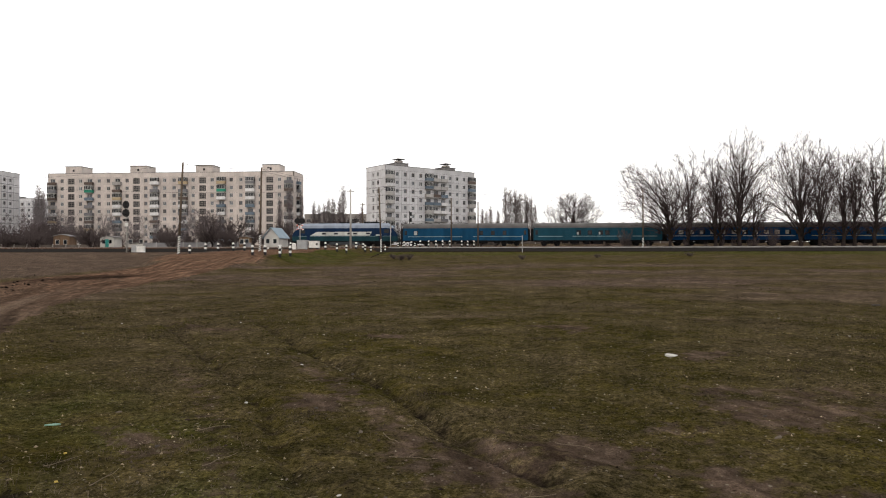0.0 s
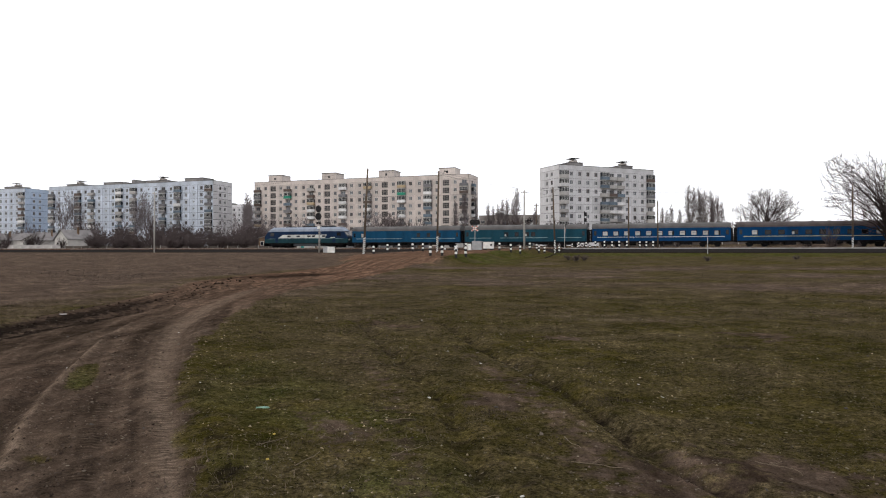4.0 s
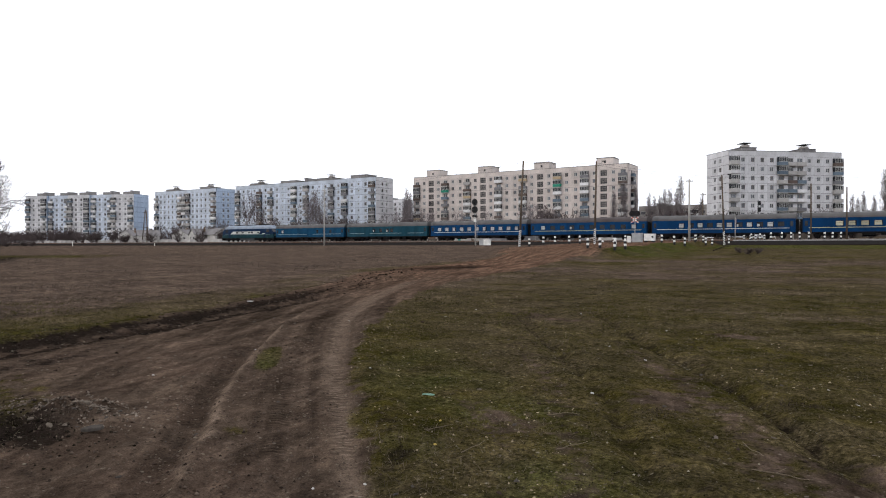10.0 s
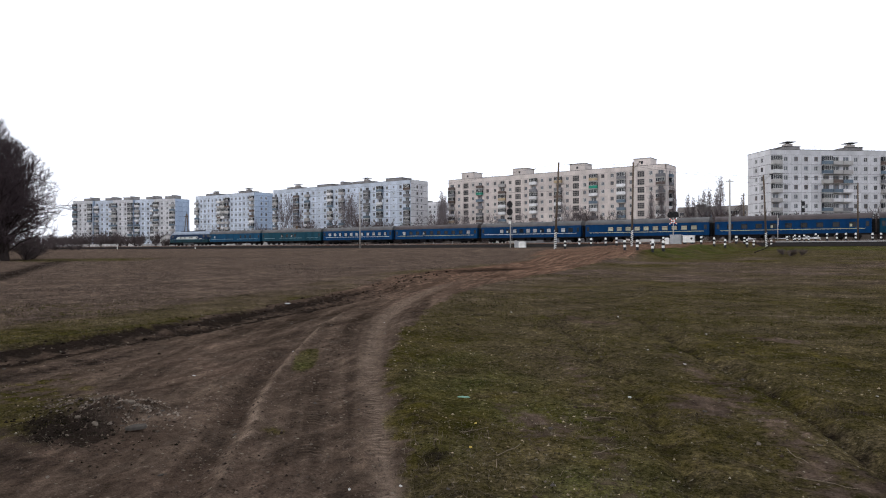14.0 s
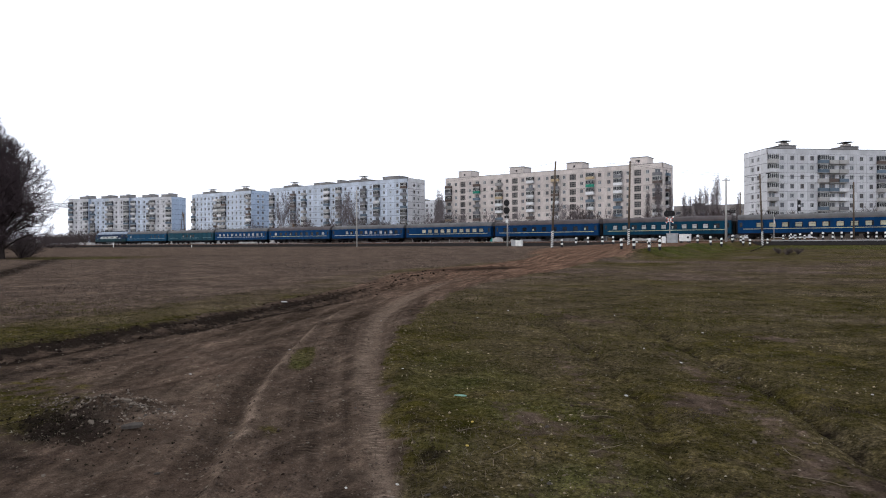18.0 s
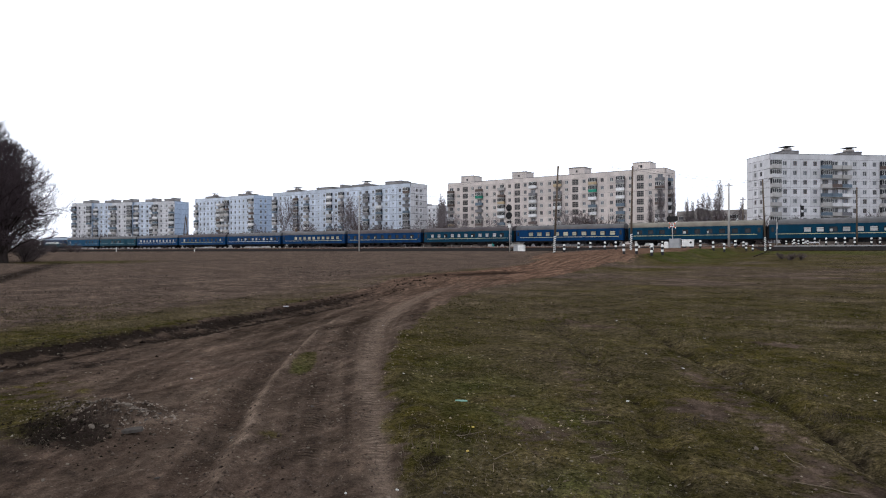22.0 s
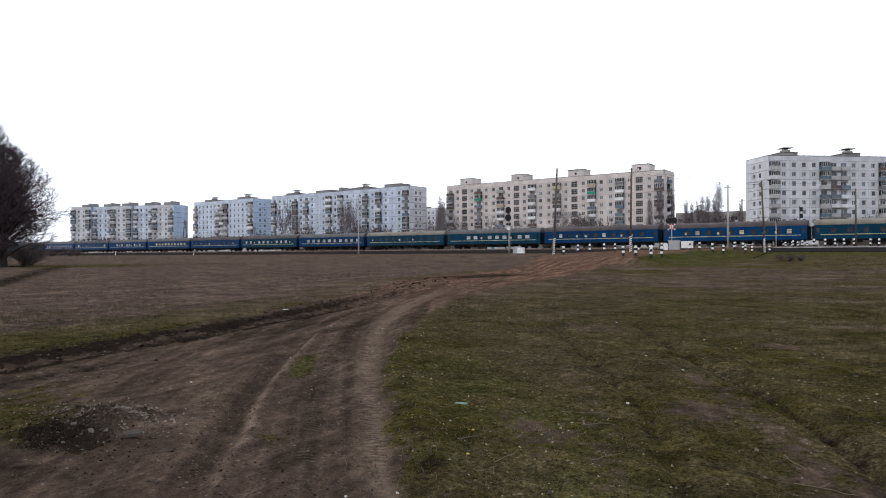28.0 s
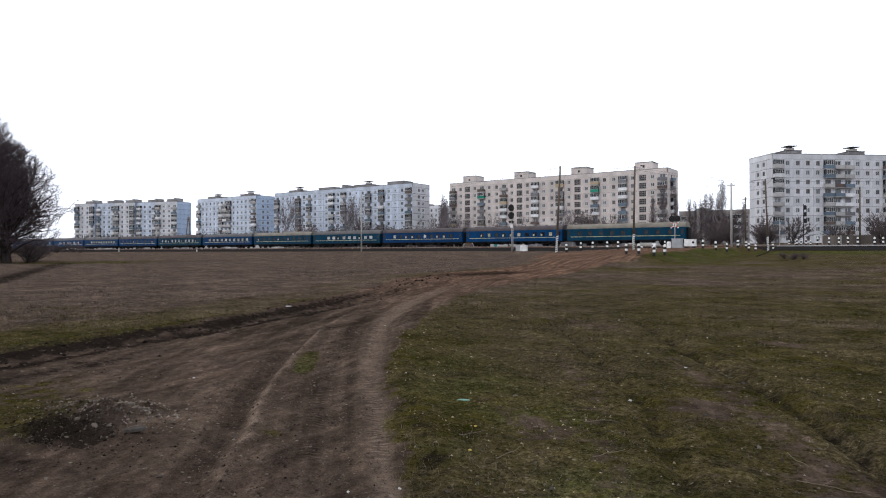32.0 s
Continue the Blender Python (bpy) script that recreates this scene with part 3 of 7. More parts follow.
def make_ground():
    X, Y = np.meshgrid(GX, GY)
    Z = ground_z(X, Y)
    nx, ny = len(GX), len(GY)
    me = bpy.data.meshes.new("ground")
    me.vertices.add(nx * ny)
    me.vertices.foreach_set("co", np.stack([X, Y, Z], -1).astype(np.float32).ravel())
    i = (np.arange(ny - 1)[:, None] * nx + np.arange(nx - 1)[None]).ravel()
    quads = np.stack([i, i + 1, i + 1 + nx, i + nx], -1).astype(np.int32)
    me.loops.add(quads.size)
    me.loops.foreach_set("vertex_index", quads.ravel())
    me.polygons.add(len(quads))
    me.polygons.foreach_set("loop_start", np.arange(0, quads.size, 4, dtype=np.int32))
    me.polygons.foreach_set("use_smooth", np.ones(len(quads), bool))
    me.update(calc_edges=True)
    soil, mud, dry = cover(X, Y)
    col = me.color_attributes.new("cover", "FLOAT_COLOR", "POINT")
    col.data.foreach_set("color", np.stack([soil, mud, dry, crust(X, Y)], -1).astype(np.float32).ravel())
    lane = me.attributes.new("lane", "FLOAT_VECTOR", "POINT")
    lane.data.foreach_set("vector", np.stack([line_offset(X, Y, TRACK_A), 0.7 * (Y - X), line_offset(X, Y, TRACK_B)], -1).astype(np.float32).ravel())
    me.materials.append(ground_material())
    return tagged(new("ground", me), "trodden winter grass field with dirt tracks and a railway bank", "ground", kind="structure")


make_ground()


def gz(x, y):
    return float(ground_z(np.array([x]), np.array([y]))[0])


# ---- railway ----
def railway_track(y, top, x0, x1, label, bright_from=1e9):
    t = thing("railway_track", pose(0, y, top), label, "railway track", "railway tracks")
    for s in (-0.76, 0.76):
        b = Build()
        prof = [(s - 0.065, -0.18), (s + 0.065, -0.18), (s + 0.06, -0.15), (s + 0.012, -0.13), (s + 0.012, -0.045), (s + 0.036, -0.03), (s + 0.036, 0), (s - 0.036, 0), (s - 0.036, -0.03), (s - 0.012, -0.045), (s - 0.012, -0.13), (s - 0.06, -0.15)]
        b.extrude_x(prof, x0, min(x1, bright_from), [1, 1, 1, 1, 1, 0, 0, 0, 1, 1, 1, 1])
        part("rail", b.mesh("rail", M["steel"], M["rust"]), t)
        if bright_from < x1:
            b = Build()
            b.extrude_x(prof, bright_from + 0.01, x1)
            part("rail", b.mesh("rail", M["bright"]), t, label="pale whitewashed rail")
    b = Build()
    x = x0
    while x < x1:
        b.box(x - 0.12, x + 0.12, -1.35, 1.35, -0.40, -0.15 + random.uniform(-0.01, 0.005))
        x += 0.6
    tagged(part("sleepers", b.mesh("sleepers", M["concrete"]), t), kind="stuff")
    b = Build()
    b.extrude_x([(-2.7, -0.75), (2.7, -0.75), (1.85, -0.16), (-1.85, -0.16)], x0, x1)
    tagged(part("ballast", b.mesh("ballast", M["ballast"]), t), kind="stuff")


railway_track(112.0, 2.55, -620, 160, "nearer railway track with shiny rails on dark ballast", -17.0)
railway_track(125.8, 2.78, -620, 460, "farther railway track on which the train runs")


# ---- the train ----
def pierced(b, x0, x1, z0, z1, holes, at, depth, slot=0):
    """A wall face with openings; at(u, v, w) places a point w behind the face."""
    us = sorted({x0, x1, *(h[0] for h in holes), *(h[1] for h in holes)})
    vs = sorted({z0, z1, *(h[2] for h in holes), *(h[3] for h in holes)})
    for ua, ub in zip(us, us[1:]):
        run = None
        for va, vb in zip(vs, vs[1:]):
            mu, mv = (ua + ub) / 2, (va + vb) / 2
            if any(h[0] < mu < h[1] and h[2] < mv < h[3] for h in holes):
                if run:
                    b.quad(at(ua, run[0], 0), at(ub, run[0], 0), at(ub, run[1], 0), at(ua, run[1], 0), slot)
                run = None
            else:
                run = (run[0], vb) if run else (va, vb)
        if run:
            b.quad(at(ua, run[0], 0), at(ub, run[0], 0), at(ub, run[1], 0), at(ua, run[1], 0), slot)
    for a, c, d, e in holes:
        b.quad(at(a, d, 0), at(a, d, depth), at(a, e, depth), at(a, e, 0), slot)
        b.quad(at(c, d, depth), at(c, d, 0), at(c, e, 0), at(c, e, depth), slot)
        b.quad(at(a, d, 0), at(c, d, 0), at(c, d, depth), at(a, d, depth), slot)
        b.quad(at(a, e, depth), at(c, e, depth), at(c, e, 0), at(a, e, 0), slot)


def paint(name, c, rnd=0.0):
    return mat(name, c, 0.5, 0.0, 0.26, 0.9, fine=0.10, bump=0.05, streak=3, rnd=rnd, spec=0.06)


P_BLUE, P_NAVY, P_TEAL, P_GREEN = paint("blue_coach_paint", (0.001, 0.038, 0.116)), paint("navy_loco_paint", (0.006, 0.021, 0.056)), paint("teal_coach_paint", (0.002, 0.035, 0.068)), paint("green_coach_paint", (0.009, 0.052, 0.078))
P_SKIRT = paint("dark_teal_loco_paint", (0.010, 0.040, 0.050))
P_TANK = paint("dusty_grey_tank_paint", (0.055, 0.062, 0.068))
P_DEEP = paint("deep_blue_coach_paint", (0.001, 0.031, 0.100))
P_VAN = paint("teal_blue_van_paint", (0.004, 0.052, 0.112))
P_YELLOW, P_CREAM, P_PALE = paint("yellow_stripe_paint", (0.42, 0.41, 0.25)), paint("cream_paint", (0.50, 0.52, 0.50)), paint("pale_stripe_paint", (0.20, 0.29, 0.31))
P_ROOF, P_ROOF_TAN, P_ROOF_BROWN = mat("grey_coach_roof", (0.105, 0.102, 0.102), 0.7, 0, 0.3, 0.6), mat("tan_coach_roof", (0.190, 0.172, 0.140), 0.7, 0, 0.3, 0.6), mat("brown_coach_roof", (0.078, 0.066, 0.066), 0.7, 0, 0.3, 0.6)
P_LROOF = paint("pale_blue_loco_roof", (0.24, 0.28, 0.34))
WARM_BLIND = mat("cream_window_blind", (0.40, 0.39, 0.29), 0.9, 0, 0.2, 3, rnd=0.25)

ROOF_ARC = [(1.50, 3.42), (1.44, 3.72), (1.22, 4.02), (0.80, 4.25), (0.0, 4.36)]


WCACHE = {}


def add_window(c, m, w, h, curtain, share):
    """Carriage window: rubber seal, pane, and a curtain drawn over part of it."""
    if w not in WCACHE:
        b = Build()
        pierced(b, -w / 2, w / 2, 0, h, [(-w / 2 + 0.05, w / 2 - 0.05, 0.05, h * 0.62), (-w / 2 + 0.05, w / 2 - 0.05, h * 0.66, h - 0.05)], lambda u, v, d: (u, d - 0.03, v), 0.03)
        WCACHE[w] = b.mesh("window_seal", M["rubber"], weld=True), boxmesh("pane", (-w / 2, w / 2, 0.002, 0.03, 0, h), M["glass"])
    win = part("window", WCACHE[w][0], c, m)
    part("pane", WCACHE[w][1], win)
    if share:
        key = (w, share, curtain.name)
        if key not in WCACHE:
            WCACHE[key] = boxmesh("curtain", (-w / 2 + 0.06, -w / 2 + 0.06 + (w - 0.12) * share, -0.012, -0.004, 0.06, h - 0.06 if share > 0.6 else h * 0.6), curtain)
        part("curtain", WCACHE[key], win)


def bogie(parent, x):
    bo = part("bogie", None, parent, pose(x, 0, 0))
    b = Build()
    for s in (-1, 1):
        b.box(-1.75, 1.75, s * 1.05 - 0.09, s * 1.05 + 0.09, 0.50, 0.80, bevel=0.05)
        for k in (-1.2, 1.2):
            b.box(k - 0.22, k + 0.22, s * 1.15 - 0.08, s * 1.15 + 0.08, 0.30, 0.62, bevel=0.04)
        for k in (-0.35, 0.35):
            b.tube((k, s * 1.15, 0.45), (k, s * 1.15, 0.9), 0.12, 0.12, 8)
    b.box(-0.3, 0.3, -1.2, 1.2, 0.6, 0.95)
    part("bogie_frame", b.mesh("bogie_frame", M["dark"]), bo)
    w = Build()
    for s in (-0.76, 0.76):
        w.tube((0, s - 0.06, 0), (0, s + 0.06, 0), 0.475, 0.475, 16)
    w.tube((0, -0.76, 0), (0, 0.76, 0), 0.08, 0.08, 8)
    wm = w.mesh("wheelset", M["dark"])
    for k in (-1.2, 1.2):
        part("wheelset", wm, bo, pose(k, 0, 0.475))


LEN = 24.54


def coach(index, body, stripe, roof, windows, curtain, label, doors=(), low_stripe=None):
    """A 24.5 m carriage; windows: (x, width, share of the curtain)."""
    c = thing("passenger_coach", pose(0, 0, 0), label, "train carriage", "carriages of the train")
    half = 11.75
    holes = [(x - w / 2, x + w / 2, 2.08, 2.90) for x, w, s in windows]
    b = Build()
    for side in (-1, 1):
        pierced(b, -half, half, 1.10, 3.42, holes if side < 0 else [(-h[1], -h[0], h[2], h[3]) for h in holes], lambda u, v, w, q=side: (-q * u, q * (1.53 - w), v), 0.06)
    b.quad((-half, 1.53, 1.1), (-half, -1.53, 1.1), (-half, -1.53, 3.42), (-half, 1.53, 3.42))
    b.quad((half, -1.53, 1.1), (half, 1.53, 1.1), (half, 1.53, 3.42), (half, -1.53, 3.42))
    # Dark inner box stands for the unlit interior behind the windows
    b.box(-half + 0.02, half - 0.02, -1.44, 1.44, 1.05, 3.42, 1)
    # Skirt strips are dark: shade on the lower body put into the colour
    for side in (-1, 1):
        b.box(-half, half, side * 1.5 - 0.03, side * 1.5 + 0.03, 0.92, 1.098, 1)
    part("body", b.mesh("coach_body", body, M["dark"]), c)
    b = Build()
    prof = [(1.56, 3.40)] + ROOF_ARC + [(-y, z) for y, z in ROOF_ARC[-2::-1]] + [(-1.56, 3.40)]
    b.extrude_x(prof, -half - 0.05, half + 0.05)
    for k in range(9):
        b.box(-10 + k * 2.5 - 0.15, -10 + k * 2.5 + 0.15, -0.2, 0.2, 4.3, 4.47, bevel=0.04)
    part("roof", b.mesh("coach_roof", roof), c, label="ribbed roof with ventilators")
    if stripe:
        for side in (-1, 1):
            part("stripe", boxmesh("stripe", (-half + 0.9, half - 0.9, side * 1.54 - 0.006, side * 1.54 + 0.006, 1.77, 1.87), stripe), c, label="painted stripe below the windows")
    if low_stripe:
        for side in (-1, 1):
            part("low_stripe", boxmesh("low_stripe", (-half, half, side * 1.54 - 0.006, side * 1.54 + 0.006, 1.12, 1.24), low_stripe), c)
    for x, w, s in windows:
        add_window(c, pose(x, -1.47, 2.08), w, 0.82, curtain, s)
        add_window(c, pose(-x, 1.47, 2.08, 0, 0, 180), w, 0.82, curtain, s)
    for x in (-half + 0.55, half - 0.55):
        for side in (-1, 1):
            d = Build()
            d.box(x - 0.36, x + 0.36, side * 1.535 - 0.012, side * 1.535 + 0.012, 1.12, 3.25, 0)
            d.box(x - 0.22, x + 0.22, side * 1.552 - 0.008, side * 1.552 + 0.008, 2.15, 2.95, 1)
            part("door", d.mesh("coach_door", body, M["glass"]), c)
    for x, w in doors:
        for side in (-1, 1):
            d = Build()
            d.box(x - w / 2, x + w / 2, side * 1.54 - 0.02, side * 1.54 + 0.02, 1.12, 3.2, 0)
            ld = part("luggage_door", d.mesh("luggage_door", body), c)
            for k in np.linspace(-w / 2 + 0.15, w / 2 - 0.15, 5):
                part("rib", boxmesh("rib", (x + k - 0.03, x + k + 0.03, side * 1.57 - 0.012, side * 1.57 + 0.012, 1.2, 3.15), body), ld)
    for s in (-1, 1):
        g = Build()
        g.box(s * half if s > 0 else -half - 0.42, half + 0.42 if s > 0 else -half, -0.75, 0.75, 1.15, 3.3, bevel=0.08)
        part("gangway_bellows", g.mesh("gangway_bellows", M["rubber"]), c)
        u = Build()
        u.tube((s * half, 0, 1.04), (s * (half + 0.51), 0, 1.04), 0.13, 0.11, 8)
        for k in (-0.9, 0.9):
            w = Build()
            w.tube((s * half, k, 1.05), (s * (half + 0.35), k, 1.05), 0.09, 0.09, 8)
            part("buffer", w.mesh("buffer", M["dark"]), c)
        part("coupling", u.mesh("coupling", M["dark"]), c)
    u = Build()
    rng = random.Random(index)
    u.box(-half + 0.3, half - 0.3, -0.35, 0.35, 0.85, 1.06)
    x = -6.2
    while x < 5.5:
        w = rng.uniform(0.7, 2.2)
        u.box(x, x + w, -1.35, -0.4, rng.uniform(0.35, 0.6), 1.04, bevel=0.04)
        u.box(x, x + w, 0.4, 1.35, rng.uniform(0.35, 0.6), 1.04, bevel=0.04)
        x += w + rng.uniform(0.3, 1.2)
    part("underframe", u.mesh("underframe", M["dark"]), c)
    for x in (-8.5, 8.5):
        bogie(c, x)
    return c


def row_of(n, x0, x1, w, shares):
    return [(x0 + (x1 - x0) * k / (n - 1), w, shares[k % len(shares)]) for k in range(n)]


def locomotive():
    c = thing("diesel_locomotive", pose(0, 0, 0), "navy and teal diesel locomotive with a cream side panel", "locomotive")
    L2 = 10.2
    b = Build()
    # body in cross-sections along x: raked cab fronts
    secs = [(-L2, 1.15, 2.15, 1.30), (-L2 + 0.25, 1.05, 2.5, 1.48), (-L2 + 1.0, 1.05, 3.45, 1.52), (-L2 + 2.3, 1.05, 3.50, 1.54), (L2 - 2.3, 1.05, 3.50, 1.54), (L2 - 1.0, 1.05, 3.45, 1.52), (L2 - 0.25, 1.05, 2.5, 1.48), (L2, 1.15, 2.15, 1.30)]
    i0 = 0
    for x, z0, z1, hw in secs:
        b.v += [(x, -hw, z0), (x, -hw, min(1.95, z1)), (x, -hw, z1), (x, hw, z1), (x, hw, min(1.95, z1)), (x, hw, z0)]
    for k in range(len(secs) - 1):
        for j in range(6):
            a, d = k * 6 + j, k * 6 + (j + 1) % 6
            b.f.append((a, a + 6, d + 6, d))
            b.s.append(1 if j in (0, 4) else 0)
    b.f += [(0, 1, 2, 3, 4, 5), tuple(range(len(b.v) - 1, len(b.v) - 7, -1))]
    b.s += [1, 1]
    part("body", b.mesh("loco_body", P_NAVY, P_SKIRT), c)
    b = Build()
    rings = []
    for x, hw, top in ((-L2 + 0.85, 1.42, 3.62), (-L2 + 1.9, 1.5, 4.45), (L2 - 1.9, 1.5, 4.45), (L2 - 0.85, 1.42, 3.62)):
        i = len(b.v)
        b.v += [(x, -hw, 3.46), (x, -hw * 0.92, 3.46 + (top - 3.46) * 0.55), (x, -hw * 0.5, top), (x, hw * 0.5, top), (x, hw * 0.92, 3.46 + (top - 3.46) * 0.55), (x, hw, 3.46)]
        rings.append(i)
    for p, q in zip(rings, rings[1:]):
        for j in range(6):
            k = (j + 1) % 6
            b.f.append((p + j, q + j, q + k, p + k))
            b.s.append(0)
    b.f += [tuple(range(rings[0], rings[0] + 6)), tuple(range(rings[-1] + 5, rings[-1] - 1, -1))]
    b.s += [0, 0]
    part("roof", b.mesh("loco_roof", P_LROOF), c, label="pale blue sloping roof")
    for x0, x1, z1 in ((-5.2, -3.2, 4.62), (-1.2, 1.8, 4.66), (3.6, 6.4, 4.74)):
        part("roof_hatch", boxmesh("roof_hatch", (x0, x1, -0.65, 0.65, 4.40, z1), M["dark"], 0.06), c)
    for side in (-1, 1):
        pz = Build()
        y = side * 1.556
        pts = [(-6.6, 2.08), (4.9, 2.08), (5.3, 2.80), (-5.4, 2.80)]
        for w in (0, 1):
            pz.v += [(x, y + side * 0.012 * w, z) for x, z in pts]
        pz.f = [(0, 1, 2, 3), (4, 7, 6, 5)] + [(k, k + 4, (k + 1) % 4 + 4, (k + 1) % 4) for k in range(4)]
        pz.s = [0] * 6
        part("side_panel", pz.mesh("side_panel", P_CREAM), c, label="cream panel with portholes")
        for x in (-3.9, -1.6, 1.0, 2.1, 4.6):
            q = Build()
            q.box(x - 0.42, x + 0.42, min(y, y + side * 0.035), max(y, y + side * 0.035), 2.30, 2.64)
            part("porthole", q.mesh("porthole", M["glass"]), c)
        part("stripe", boxmesh("stripe", (-9.0, 9.0, side * 1.548 - 0.008, side * 1.548 + 0.008, 1.93, 1.99), P_PALE), c)
        for x in (-8.1, 8.1):
            part("cab_window", boxmesh("cab_window", (x - 0.45, x + 0.45, side * 1.545 - 0.015, side * 1.545 + 0.015, 2.55, 3.25), M["glass"]), c)
            part("cab_door", boxmesh("cab_door", (x * 0.86 - 0.33, x * 0.86 + 0.33, side * 1.55 - 0.012, side * 1.55 + 0.012, 1.15, 3.2), P_NAVY), c)
    for side in (-1, 1):
        part("name_plate", boxmesh("name_plate", (6.05, 7.15, side * 1.56 - 0.008, side * 1.56 + 0.008, 2.05, 2.28), P_CREAM), c, label="pale lettering bar")
    for s in (-1, 1):
        w = Build()
        for k in (-0.72, 0.72):
            w.v += [(s * (L2 - 0.28), k - 0.62, 2.58), (s * (L2 - 0.28), k + 0.62, 2.58), (s * (L2 - 0.93), k + 0.60, 3.36), (s * (L2 - 0.93), k - 0.60, 3.36)]
        w.v = [(x + s * 0.03, y, z + 0.02) for x, y, z in w.v]
        w.f, w.s = [(0, 1, 2, 3), (4, 5, 6, 7)], [0, 0]
        part("windscreen", w.mesh("windscreen", M["glass"]), c)
        for k in (-0.9, 0.9):
            h = Build()
            h.tube((s * (L2 - 0.05), k, 1.75), (s * (L2 + 0.06), k, 1.75), 0.16, 0.16, 12)
            part("headlight", h.mesh("headlight", M["curtain"]), c)
        u = Build()
        u.tube((s * (L2 - 0.2), 0, 1.04), (s * (L2 + 0.5), 0, 1.04), 0.14, 0.12, 8)
        u.box(min(s * (L2 - 0.1), s * (L2 + 0.1)), max(s * (L2 - 0.1), s * (L2 + 0.1)), -1.4, 1.4, 0.35, 1.1)
        part("snow_plough", u.mesh("snow_plough", M["dark"]), c)
    u = Build()
    u.box(-2.9, 2.9, -1.4, 1.4, 0.4, 1.08, bevel=0.08)
    part("fuel_tank", u.mesh("fuel_tank", P_TANK), c, label="grey dusty fuel tank")
    u = Build()
    u.box(-L2 + 0.2, L2 - 0.2, -1.45, 1.45, 0.90, 1.07)
    part("underframe", u.mesh("underframe", M["dark"]), c)
    for x in (-6.3, 6.3):
        bo = part("bogie", None, c, pose(x, 0, 0))
        f = Build()
        for s in (-1, 1):
            f.box(-2.8, 2.8, s * 1.15 - 0.1, s * 1.15 + 0.1, 0.55, 0.86, bevel=0.05)
            for k in (-1.85, 0, 1.85):
                f.box(k - 0.28, k + 0.28, s * 1.26 - 0.08, s * 1.26 + 0.08, 0.35, 0.75, bevel=0.04)
        part("bogie_frame", f.mesh("bogie_frame", M["dark"]), bo)
        w = Build()
        for s in (-0.76, 0.76):
            w.tube((0, s - 0.06, 0), (0, s + 0.06, 0), 0.6, 0.6, 16)
        w.tube((0, -0.8, 0), (0, 0.8, 0), 0.09, 0.09, 8)
        wm = w.mesh("wheelset", M["dark"])
        for k in (-1.85, 0, 1.85):
            part("wheelset", wm, bo, pose(k, 0, 0.6))
    return c


MIX = (0.9, 0.45, 0.9, 0.0, 0.9, 0.9, 0.3)
FULL = (0.95, 0.95, 0.7, 0.95)
FEW = (0.0, 0.0, 0.5, 0.0, 0.0, 0.9)
TRAIN = [locomotive()]
